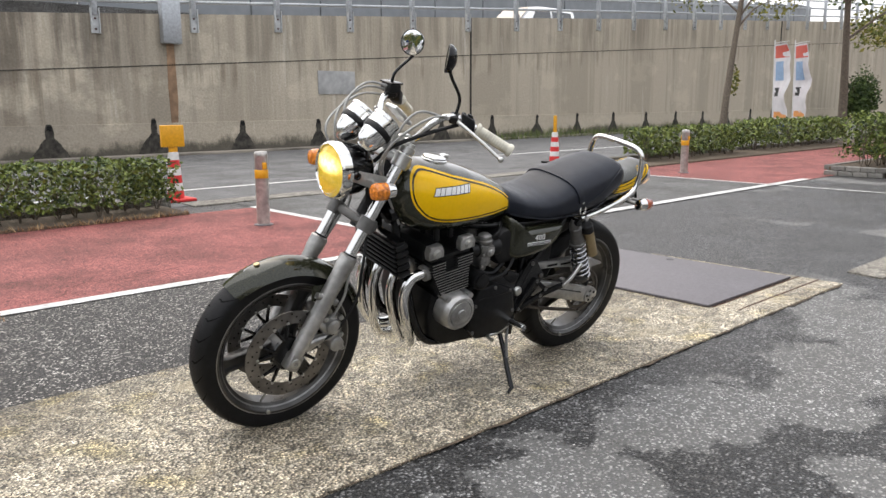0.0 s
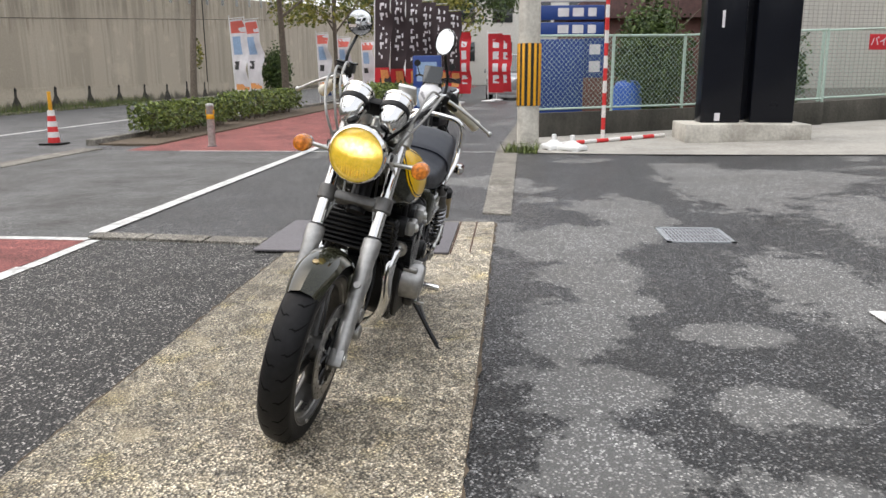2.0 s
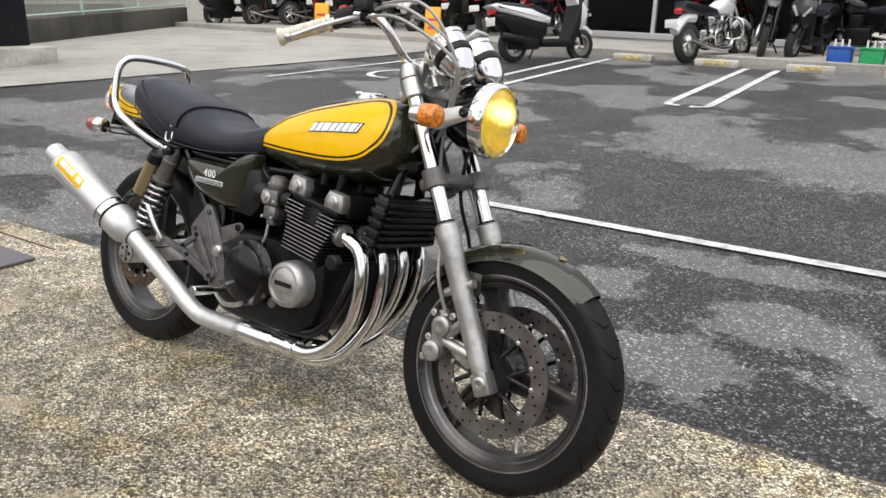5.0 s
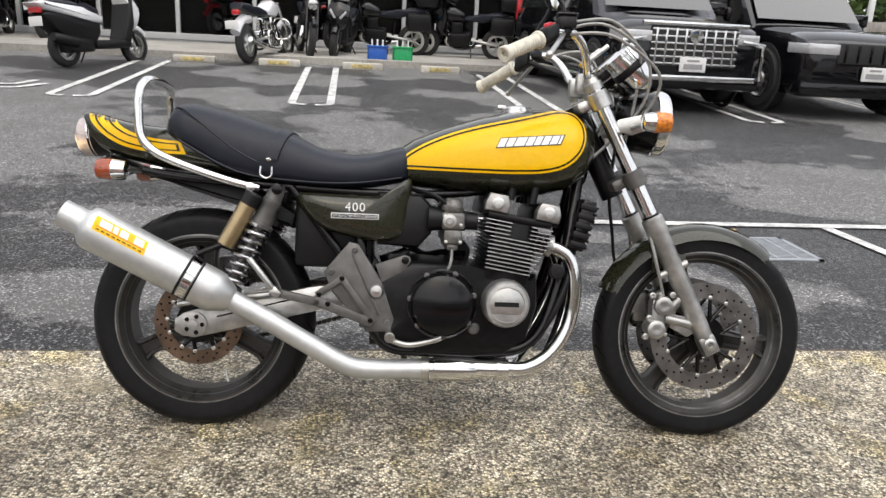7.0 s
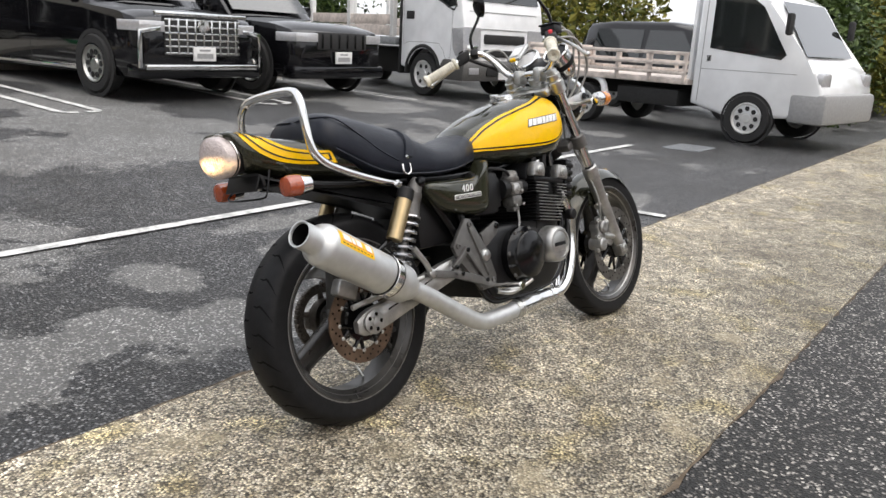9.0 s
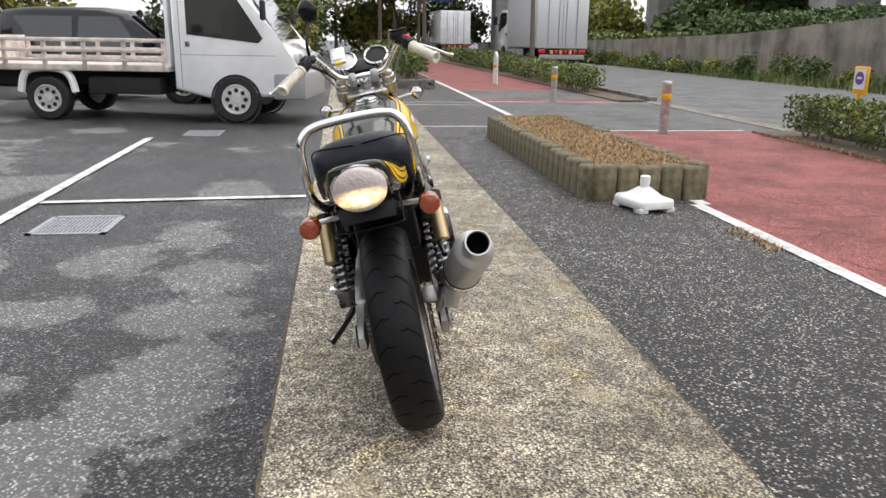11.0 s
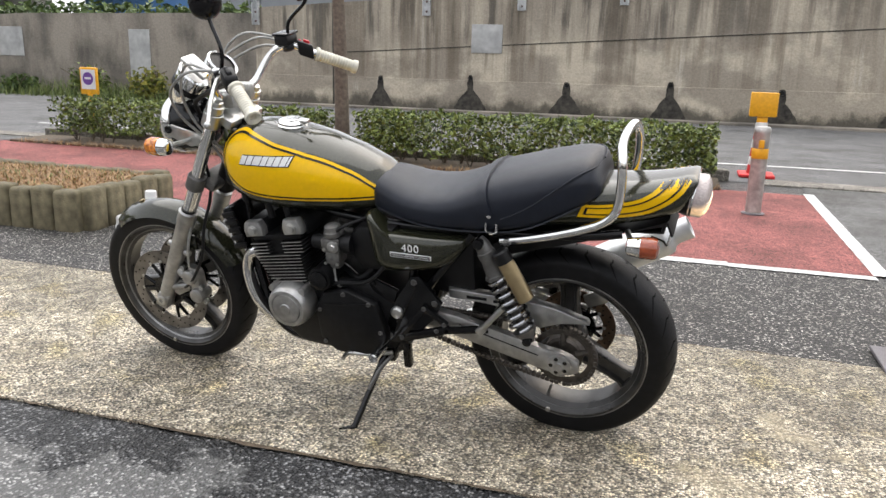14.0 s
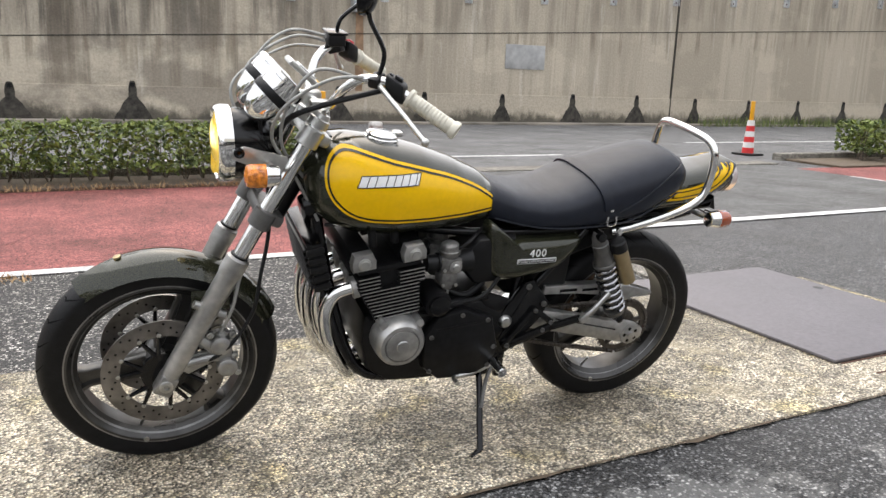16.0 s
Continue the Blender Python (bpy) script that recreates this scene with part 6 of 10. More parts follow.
        if style == "touring":
            part("fairing", prism(B(), [(1.20, 0.62), (1.22, 0.90), (1.05, 1.18), (1.0, 1.16), (1.04, 0.80), (0.95, 0.45), (1.08, 0.45)], -0.20, 0.20, 0.07), colour, t, "", 60)
            part("top_box", box(B(), (-0.42, -0.22, 0.92), (-0.02, 0.22, 1.22), 0.07), PLASTIC, t, "black luggage box")
            pieces("pannier", box(box(B(), (-0.3, 0.16, 0.5), (0.15, 0.34, 0.82), 0.06), (-0.3, -0.34, 0.5), (0.15, -0.16, 0.82), 0.06), PLASTIC, t)
        if style == "cruiser":
            part("engine_guard", tube(B(), [(0.98, 0, 0.34), (1.02, 0.26, 0.36), (1.02, 0.30, 0.52), (1.0, 0.2, 0.66), (1.0, -0.2, 0.66), (1.02, -0.30, 0.52), (1.02, -0.26, 0.36), (0.98, 0, 0.34)], 0.015, 5, 8), CHROME, t, "chrome engine guard")
        hb = (0.98, 1.02)
    part("handlebar", tube(B(), [(hb[0] - 0.16, 0.36, hb[1]), (hb[0] - 0.04, 0.24, hb[1] + 0.03), (hb[0], 0.0, hb[1] - 0.04), (hb[0] - 0.04, -0.24, hb[1] + 0.03), (hb[0] - 0.16, -0.36, hb[1])], 0.015, 4, 8), BLACKMETAL, t)
    bm = B()
    for s in (1, -1):
        rod(bm, (hb[0] - 0.02, s * 0.25, hb[1] + 0.02), (hb[0] + 0.02, s * 0.3, hb[1] + 0.18), 0.008)
        lathe(bm, (hb[0] + 0.02, s * 0.3, hb[1] + 0.22), (1, 0, 0.1), [(-0.02, 0.02), (0, 0.055), (0.01, 0.055)], 14)
    pieces("mirror", bm, PLASTIC, t)
    if plate:
        part("number_plate", box(B(), (-0.40, -0.11, 0.52), (-0.385, 0.11, 0.64), 0.003, pose(0, 0, 0)), WHITEPL, t, "white number plate")
    part("stand", rod(B(), (0.5, 0.12, 0.25), (0.48, 0.28, 0.005), 0.012), BLACKMETAL, t)
    return t


SILVERWHITE = mat("pearl_white_paint", (0.70, 0.70, 0.71), 0.2, coat=1.0, var=0.04)
MAROON = mat("dark_red_paint", (0.18, 0.01, 0.015), 0.2, coat=1.0)


def at_shop(x, y, a, colour, style, label):
    parked_bike(pose(x, y, gz(x, y), -6, 0, a), colour, style, label)


parked_bike(pose(-10.7, -0.75, 0.0, -7, 0, -8) @ pose(0, 0, 0, 0, 0, 0), SILVERWHITE, "scooter", "large white scooter parked on the pavement")
at_shop(-3.35, 9.1, 62, SILVERWHITE, "scooter", "white scooter parked at the yard's kerb")
at_shop(-1.15, 10.55, 70, SILVERWHITE, "cruiser", "white cruiser motorcycle with chrome engine guard")
at_shop(0.35, 12.9, -100, CARBLACK, "scooter", "large black scooter facing the yard")
at_shop(1.6, 13.1, 178, CARBLACK, "touring", "black touring motorcycle with luggage boxes")
at_shop(-0.5, 12.7, -80, CARBLACK, "naked", "black motorcycle in front of the shop")
at_shop(3.2, 13.0, 170, CARBLACK, "touring", "black touring motorcycle with luggage boxes")
for k, (x, y, a, c, st) in enumerate(((-12.6, 11.6, 75, MAROON, "scooter"), (-11.7, 12.0, 80, CARBLACK, "touring"), (-11.0, 12.5, 70, CARBLACK, "naked"), (-10.3, 12.9, 75, MAROON, "touring"), (-9.5, 12.6, 85, CARBLACK, "scooter"), (-8.6, 13.0, 80, CARBLACK, "naked"), (-7.7, 12.8, 85, SILVERWHITE, "naked"), (-6.8, 13.2, 80, CARBLACK, "scooter"), (-5.9, 12.7, 95, CARBLACK, "touring"), (-5.0, 13.0, 90, MAROON, "naked"))):
    at_shop(x, y, a, c, st, "dark %s parked in the row outside the shop" % ("scooter" if st == "scooter" else "motorcycle"))

# ---- broken joints along the concrete strip ----
for y, x0, x1, seed in ((0.43, -2.1, 30, 5), (-0.87, -0.9, 30, 6)):
    rg = random.Random(seed)
    rows, x = [], x0
    while x < x1:
        c, w = y + rg.uniform(-0.006, 0.006), rg.uniform(0.002, 0.011) if rg.random() < 0.8 else 0.018
        rows.append([(x, c - w, 0.0075), (x, c + w, 0.0075)])
        x += rg.uniform(0.03, 0.09)
    structure("joint", loft(B(), rows, cap=False, closed=False), SOIL, label="dirt-filled broken joint along the concrete strip")

# ---- shop front and yard ----
structure("shop_pavement", prism(B(), [(-16, 10.9), (9, 10.9), (9, 14.6), (-16, 14.6)], gz(0, 10.9) - 0.4, gz(0, 12.6) + 0.05, 0.01, "xy"), APRONPALE, label="pale concrete pavement before the shop")
# floor, back wall and ceiling have the room's darkness put into their colour
shop = structure("shop_floor", box(B(), (-12, 14.6, 0.2), (9, 19, 0.44)), ROOMSHADE)
structure("shop_back_wall", box(B(), (-12, 19, 0.3), (9, 19.2, 4.2)), ROOMSHADE, label="interior wall of the shop, near-black for the unlit room")
structure("shop_ceiling", box(B(), (-12, 14.5, 3.0), (9, 19.2, 3.2)), ROOMSHADE)
structure("shop_wall_side", box(box(B(), (-12.2, 14.5, 0.3), (-12, 19.2, 4.2)), (9, 14.5, 0.3), (9.2, 19.2, 4.2)), TILEWALL)
structure("shop_fascia", box(B(), (-12.2, 14.4, 3.0), (9.2, 14.65, 5.4), 0.01), TILEWALL, label="pale fascia above the shop windows")
for k in range(15):
    x = -12 + k * 1.5
    structure("window_mullion", box(B(), (x - 0.04, 14.52, 0.42), (x + 0.04, 14.62, 3.0), 0.006), ALUM)
structure("window_sill", box(B(), (-12, 14.5, 0.42), (9, 14.64, 0.54), 0.006), ALUM)
for k in range(14):
    ob = structure("window_pane", box(B(), (-12 + k * 1.5 + 0.04, 14.56, 0.54), (-12 + k * 1.5 + 1.46, 14.575, 3.0)), clear("shop_window_glass", (0.9, 0.93, 0.93), 0.03, 1.14) if k == 0 else bpy.data.materials["shop_window_glass"])
    ob.visible_shadow = False
for k in range(7):
    parked_bike(pose(-10.5 + k * 2.6, 16.4 + (k % 2) * 0.9, 0.44, -5, 0, 60 + 25 * (k % 3)), (MAROON, CARBLACK, CARBLACK)[k % 3], ("naked", "touring", "naked")[k % 3], "motorcycle for sale inside the dark shop", False)
OLDYELLOW = mat("flaked_yellow_paint", (0.55, 0.45, 0.20), 0.8, var=0.3, scale=30, stain=0.35, stain_scale=14)
for x0 in (-2.25, -0.98, 0.3, 1.52):
    t = thing("wheel_stop", "worn concrete wheel stop with yellow paint", "wheel stop", None, "wheel stops")
    part("block", box(B(), (x0, 10.36, gz(0, 10.4) - 0.01), (x0 + 0.62, 10.50, gz(0, 10.4) + 0.10), 0.02), PALECONC, t)
    part("paint_patch", box(B(), (x0 + 0.14, 10.352, gz(0, 10.4) + 0.02), (x0 + 0.46, 10.362, gz(0, 10.4) + 0.08), 0.003), OLDYELLOW, t)
zc = gz(0, 11.2) + 0.05
for x, colour, name in ((0.86, BLUECRATE, "blue plastic crate with bottles on the kerb"), (1.28, GREENCRATE, "green plastic basket with bottles on the kerb")):
    t = thing("crate", name, "crate")
    bm = B()
    for lo, hi in (((x - 0.16, 11.12, zc), (x + 0.16, 11.14, zc + 0.26)), ((x - 0.16, 11.42, zc), (x + 0.16, 11.44, zc + 0.26)), ((x - 0.16, 11.12, zc), (x - 0.145, 11.44, zc + 0.26)), ((x + 0.145, 11.12, zc), (x + 0.16, 11.44, zc + 0.26)), ((x - 0.16, 11.12, zc), (x + 0.16, 11.44, zc + 0.02))):
        box(bm, lo, hi, 0.004)
    part("tub", bm, colour, t)
    part("rim", box(B(), (x - 0.18, 11.10, zc + 0.24), (x + 0.18, 11.125, zc + 0.27), 0.005), colour, t)
    for k in range(3):
        tagged(part("bottle", lathe(B(), (x - 0.09 + 0.09 * k, 11.28, zc + 0.03), (0, 0, 1), [(0, 0.035), (0.2, 0.035), (0.25, 0.015), (0.33, 0.014), (0.335, 0.0)], 14, cap=False), WHITEPL), "white plastic spray bottle standing in a crate", "bottle", "bottles in crates")
for x, y in ((-9.0, 11.3), (-6.3, 11.4)):
    t = thing("floor_sign", "yellow folding warning sign on the pavement", "sign", pose(x, y, gz(x, y) + 0.03, 0, 0, 20))
    for s in (1, -1):
        part("leaf", box(B(), (-0.15, -0.01, 0), (0.15, 0.01, 0.62), 0.01, pose(0, s * 0.14, 0, s * 12)), SAFETY, t)
    part("warning_bars", box(box(B(), (-0.08, -0.012, 0.2), (0.08, -0.014, 0.26), 0, pose(0, -0.14, 0, -12)), (-0.1, -0.012, 0.36), (0.1, -0.014, 0.4), 0, pose(0, -0.14, 0, -12)), REDLAMP, t, "", 0)

# ---- gate side: fence, signs, pole ----
structure("gate_apron", sheet(B(), [(-8.2, 0.9), (-7.25, 0.9), (-7.1, 2.3), (-6.6, 4.1), (-6.1, 6.0), (-5.4, 8.6), (-5.2, 10.9), (-16, 10.9), (-12, 6.4), (-11.6, 0.9)], 0.012), APRONPALE, label="pale concrete apron rising to the gate")
FZ0 = 0.42


def fence_run(x0, y0, x1, y1):
    t = thing("chain_link_fence", "green chain-link fence on a low dark wall", "fence")
    L = math.hypot(x1 - x0, y1 - y0)
    m = Matrix.Translation((x0, y0, gz(x0, y0))) @ pose(0, 0, 0, 0, 0, math.degrees(math.atan2(y1 - y0, x1 - x0)))
    slope = (gz(x1, y1) - gz(x0, y0)) / L
    bm = box(B(), (0, -0.08, -0.2), (L, 0.08, FZ0), 0.01)
    for v in bm.verts:
        v.co.z += slope * v.co.x
    bm.transform(m)
    part("footing", bm, FOOTINGM, t, "dark mossy concrete footing")
    n = max(1, int(round(L / 1.9)))
    for k in range(n + 1):
        x = L * k / n
        bm = rod(B(), (x, 0, FZ0 + slope * x), (x, 0, 1.72 + slope * x), 0.028)
        bm.transform(m)
        part("post", bm, GREENFENCE, t)
    for z in (FZ0 + 0.06, 1.7):
        bm = rod(B(), (0, 0, z), (L, 0, z + slope * L), 0.02)
        bm.transform(m)
        part("rail", bm, GREENFENCE, t)
    vs, fs = [], []
    step, z0, z1 = 0.09, FZ0 + 0.08, 1.68
    k = -(z1 - z0)
    while k < L:
        for s in (1, -1):
            a, b = (k, z0), (k + (z1 - z0), z1)
            xa, xb = max(0, a[0]), min(L, b[0])
            if xb <= xa:
                continue
            za, zb = z0 + (xa - k), z0 + (xb - k)
            if s < 0:
                za, zb = z1 - (xa - k), z1 - (xb - k)
            i = len(vs)
            w = 0.004
            vs += [tuple(m @ Vector((xa - w, 0, za + slope * xa))), tuple(m @ Vector((xa + w, 0, za + slope * xa))), tuple(m @ Vector((xb + w, 0, zb + slope * xb))), tuple(m @ Vector((xb - w, 0, zb + slope * xb)))]
            fs.append((i, i + 1, i + 2, i + 3))
        k += step
    me = bpy.data.meshes.new("chain_link_mesh")
    me.from_pydata(vs, [], fs)
    me.materials.append(GREENFENCE)
    ob = new("chain_link_mesh", me)
    ob.parent = t
    ob["kind"] = "stuff"


fence_run(-9.9, 0.95, -11.0, 3.6)
fence_run(-11.0, 3.6, -11.4, 6.2)
fence_run(-11.6, 6.2, -13.4, 11.4)
t = thing("utility_pole", "concrete utility pole with yellow and black guard strips", "utility pole")
part("pole", lathe(B(), (-8.25, 0.78, 0), (0, 0, 1), [(-0.02, 0.165), (7, 0.14)], 24), PALECONC, t)
part("guard_backing", lathe(B(), (-8.25, 0.78, 0.62), (0, 0, 1), [(0, 0.168), (0, 0.171), (0.9, 0.169), (0.9, 0.165)], 24, cap=False), TYREM, t)
for k in range(12):
    a = 2 * math.pi * k / 12
    part("guard_strip", box(B(), (0.166, -0.022, 0.62), (0.178, 0.022, 1.52), 0.004, Matrix.Translation((-8.25, 0.78, 0)) @ pose(0, 0, 0, 0, 0, math.degrees(a))), SAFETY, t)
weight_base(-7.75, 1.15, 20)
weight_base(-7.55, 1.4, 50)
t = thing("blue_sign_tower", "tall blue shop sign with stacked panels behind the fence", "sign")
for k in range(2):
    part("panel", box(B(), (-11.45, 0.98, 1.74 + k * 0.30), (-11.35, 2.2, 2.0 + k * 0.30), 0.02), BLUEM, t)
    part("panel_bars", box(box(box(B(), (-11.349, 1.35, 1.80 + k * 0.30), (-11.345, 1.55, 1.95 + k * 0.30)), (-11.349, 1.62, 1.80 + k * 0.30), (-11.345, 1.82, 1.95 + k * 0.30)), (-11.349, 1.9, 1.80 + k * 0.30), (-11.345, 2.05, 1.95 + k * 0.30)), WHITEFLAG, t, "", 0)
part("board", box(B(), (-11.45, 0.95, 0.3), (-11.36, 1.85, 1.70), 0.02), BLUEM, t)
part("side_board", box(B(), (-11.50, 1.84, 1.0), (-11.40, 2.25, 1.72), 0.02), BLUEM, t)
part("side_bars", box(box(B(), (-11.399, 1.95, 1.42), (-11.395, 2.15, 1.6)), (-11.399, 1.95, 1.1), (-11.395, 2.15, 1.3)), WHITEFLAG, t, "", 0)
part("top_board", box(B(), (-11.45, 0.95, 2.36), (-11.36, 2.25, 3.4), 0.02), WHITEFLAG, t)
t = thing("water_tank", "blue plastic drum behind the fence", "drum")
part("drum", lathe(B(), (-11.9, 2.75, 0.2), (0, 0, 1), [(0, 0.28), (0.6, 0.28), (0.72, 0.2), (0.74, 0.1)], 20), BLUECRATE, t)
t = thing("gate_pole", "red and white striped pole with a fallen bar at its foot", "pole")
for k in range(12):
    part("stripe", rod(B(), (-8.95, 1.98, 0.02 + k * 0.19), (-8.95, 1.98, 0.02 + (k + 1) * 0.19), 0.032, seg=12), CONERED if k % 2 else CONEWHITE, t)
part("cap", lathe(B(), (-8.95, 1.98, 2.3), (0, 0, 1), [(0, 0.045), (0.06, 0.045), (0.08, 0.02)], 14), CONEWHITE, t)
for k in range(9):
    p, q = Vector((-8.2, 1.25, 0.05)), Vector((-9.3, 3.0, 0.10))
    part("stripe", rod(B(), p.lerp(q, k / 9), p.lerp(q, (k + 1) / 9), 0.03, seg=12), CONERED if k % 2 else CONEWHITE, t)
t = thing("sign_pylon", "black twin-leg sign pylon on a stained concrete plinth", "sign")
zb = gz(-9, 4.2)
part("plinth", box(B(), (-9.45, 3.15, zb - 0.1), (-8.45, 5.0, zb + 0.27), 0.02), PALECONC, t, "stained concrete plinth")
part("leg", box(B(), (-9.25, 3.45, zb + 0.27), (-8.85, 4.05, 4.2), 0.02), NAVY, t)
part("leg", box(B(), (-9.25, 4.2, zb + 0.27), (-8.85, 4.85, 4.2), 0.02), NAVY, t)
part("web", box(B(), (-9.15, 4.0, zb + 0.3), (-9.1, 4.25, 4.2), 0), NAVY, t, "", 0)
part("label_plate", box(box(B(), (-8.849, 3.68, 1.75), (-8.84, 3.72, 2.0)), (-8.849, 3.66, zb + 0.3), (-8.84, 3.74, zb + 0.42)), WHITEFLAG, t, "", 0)
t = thing("tiled_building", "pale tiled building behind the fence", "building")
m = Matrix.Translation((-14.2, 5.2, 0.1)) @ pose(0, 0, 0, 0, 0, 109)
bm = box(B(), (0, 0, -0.2), (7.2, 0.3, 5.0), 0.01)
bm.transform(m)
part("wall", bm, TILEJOINT, t)
tile_me = bpy.data.meshes.new("tile_course")
bm = B()
for k in range(60):
    box(bm, (k * 0.12 + 0.005, -0.012, 0), (k * 0.12 + 0.113, 0.004, 0.075))
bm.to_mesh(tile_me)
bm.free()
tile_me.materials.append(TILEWALL)
for c in range(38):
    ob = new("tile_course", tile_me)
    ob.parent = t
    ob.matrix_basis = m @ Matrix.Translation((0, -0.001, 0.62 + c * 0.085))
    ob["kind"] = "stuff"
bm = box(B(), (7.2, -1.5, -0.2), (7.5, 3.0, 5.0), 0.01)
bm.transform(m)
part("wing_wall", bm, TILEWALL, t, "smooth pale wall")
# the second is a solid near-black panel standing for a shaded opening
for name, material, p, q in (("yard_wall", TILEWALL, (-15.2, 12.4), (-13.6, 13.55)), ("garage_wall", ROOMSHADE, (-13.6, 13.55), (-12.1, 14.6))):
    d = Vector((q[0] - p[0], q[1] - p[1], 0))
    bm = box(B(), (0, 0, 0), (d.length, 0.2, 5.0), 0.01)
    bm.transform(Matrix.Translation((p[0], p[1], 0.1)) @ pose(0, 0, 0, 0, 0, math.degrees(math.atan2(d.y, d.x))))
    structure(name, bm, material)
t = thing("red_notice", "red notice board with white lettering on the fence", "sign", Matrix.Translation((-12.0, 7.65, 1.62)) @ pose(0, 0, 0, 0, 0, 109 - 180) @ pose(0, 0, 0, 90, 0, 180))
part("board", box(B(), (-0.58, -0.14, -0.01), (0.58, 0.14, 0.01), 0.004), REDFLAG, t)
letters("バイク駐輪場", 0.19, t, "lettering", WHITEFLAG, Matrix.Translation((0, 0, 0.013)), 0.001, "white lettering")
t = thing("brown_house", "brown house roof behind the fence", "building")
part("wall", box(B(), (-20, 1.8, 0), (-15.5, 5.2, 2.3), 0.02), mat("brown_siding", (0.16, 0.07, 0.055), 0.6, var=0.2, scale=8), t)
part("roof", prism(B(), [(1.5, 2.3), (3.5, 3.6), (5.5, 2.3)], -20.3, -15.2, 0.02, "yz"), mat("roof_tiles", (0.10, 0.05, 0.045), 0.5, var=0.3, scale=12), t)

# ---- advertising flags ----
def flag(x, y, h, w, cloth, style, a, lean, seed):
    t = thing("banner_flag", {"white": "white and coral vertical banner flag on a pole", "dark": "dark vertical banner flag with white lettering", "red": "red vertical banner flag"}[style], "flag", pose(x, y, 0, lean, 0, a), "banner flags")
    part("pole", rod(B(), (0, 0, 0), (0, 0, h + 0.12), 0.013), WHITEPL, t)
    part("arm", rod(B(), (0, 0, h + 0.04), (w, 0, h + 0.04), 0.008), WHITEPL, t)
    part("foot", box(B(), (-0.2, -0.2, 0), (0.2, 0.2, 0.06), 0.02), WHITEPL, t)
    rg = random.Random(seed)

    def cloth_strip(u0, u1, v0, v1, lift, material, name):
        rows = []
        for i in range(13):
            z = h - (h - 0.35) * (v0 + (v1 - v0) * i / 12)
            wave = 0.05 * math.sin(4.2 * z + seed) + 0.03 * math.sin(9 * z)
            rows.append([(w * (u0 + (u1 - u0) * f) + 0.02, wave * (u0 + (u1 - u0) * f) * 1.3 + lift, z) for f in (0, 0.33, 0.66, 1)])
        bm = loft(B(), rows, cap=False, closed=False)
        part(name, bm, material, t, "", 60)

    cloth_strip(0, 1, 0, 1, 0, cloth, "cloth")
    for lift in (0.004, -0.004):
        if style == "white":
            cloth_strip(0.05, 0.95, 0.02, 0.16, lift, PINKINK, "print")
            cloth_strip(0.1, 0.6, 0.2, 0.42, lift, BLUEINK, "print")
            cloth_strip(0.12, 0.45, 0.5, 0.6, lift, BLACKINK, "print")
            cloth_strip(0.08, 0.92, 0.78, 0.85, lift, ORANGEINK, "print")
            cloth_strip(0.0, 1.0, 0.92, 1.0, lift, BLUEM, "print")
        elif style == "dark":
            for k in range(7):
                wob = 0.06 * math.sin(2.1 * k + seed)
                cloth_strip(0.30 + wob, 0.56 + wob, 0.03 + 0.085 * k, 0.055 + 0.085 * k, lift, WHITEFLAG, "print")
                cloth_strip(0.36 - wob, 0.46 - wob, 0.055 + 0.085 * k, 0.09 + 0.085 * k, lift, WHITEFLAG, "print")
                cloth_strip(0.68, 0.78, 0.05 + 0.075 * k, 0.09 + 0.075 * k, lift, WHITEFLAG, "print")
            cloth_strip(0.0, 1.0, 0.68, 0.93, lift, REDFLAG, "print")
            cloth_strip(0.4, 0.9, 0.70, 0.86, lift * 2, ORANGEINK, "print")
        else:
            for k in range(4):
                cloth_strip(0.3, 0.7, 0.1 + 0.2 * k, 0.24 + 0.2 * k, lift, WHITEFLAG, "print")


for k, (x, y, h, w, cloth, st) in enumerate(((-17.4, -7.0, 2.5, 0.75, WHITEFLAG, "white"), (-18.6, -7.0, 2.55, 0.75, WHITEFLAG, "white"), (-23.4, -6.15, 2.4, 0.7, WHITEFLAG, "white"), (-24.2, -5.6, 2.3, 0.7, WHITEFLAG, "white"), (-25.2, -4.95, 2.2, 0.7, WHITEFLAG, "white"), (-16.0, -2.95, 3.1, 0.45, DARKFLAG, "dark"), (-16.4, -2.62, 3.0, 0.45, DARKFLAG, "dark"), (-16.9, -2.3, 3.0, 0.45, DARKFLAG, "dark"), (-17.3, -2.0, 2.9, 0.45, DARKFLAG, "dark"), (-18.4, -1.75, 2.9, 0.45, DARKFLAG, "dark"), (-19.4, -1.45, 2.8, 0.45, DARKFLAG, "dark"), (-25.0, -1.45, 2.5, 0.5, REDFLAG, "red"), (-26.4, -0.4, 2.5, 0.6, REDFLAG, "red"), (-27.6, -0.1, 2.5, 0.6, REDFLAG, "red"))):
    flag(x, y, h, w, cloth, st, 68 if x < -13.9 and st != "white" else 50, -3 if st == "dark" else 2, k)
t = thing("shop_board", "blue standing signboard with white panels", "sign", pose(-15.2, -1.5, 0, 0, 0, 80))
part("board", box(B(), (-0.35, -0.04, 0.1), (0.35, 0.04, 1.5), 0.02), BLUEM, t)
part("panel", box(box(B(), (-0.25, -0.045, 0.9), (0.25, -0.04, 1.35)), (-0.25, -0.045, 0.3), (0.25, -0.04, 0.75)), BLUEINK, t, "", 0)
hedge(-19.5, -15.5, -2.4, -1.4, 0.8, 2600, 0.10, 33)
hedge(-27, -21.5, -2.6, -1.5, 0.8, 2400, 0.14, 34)

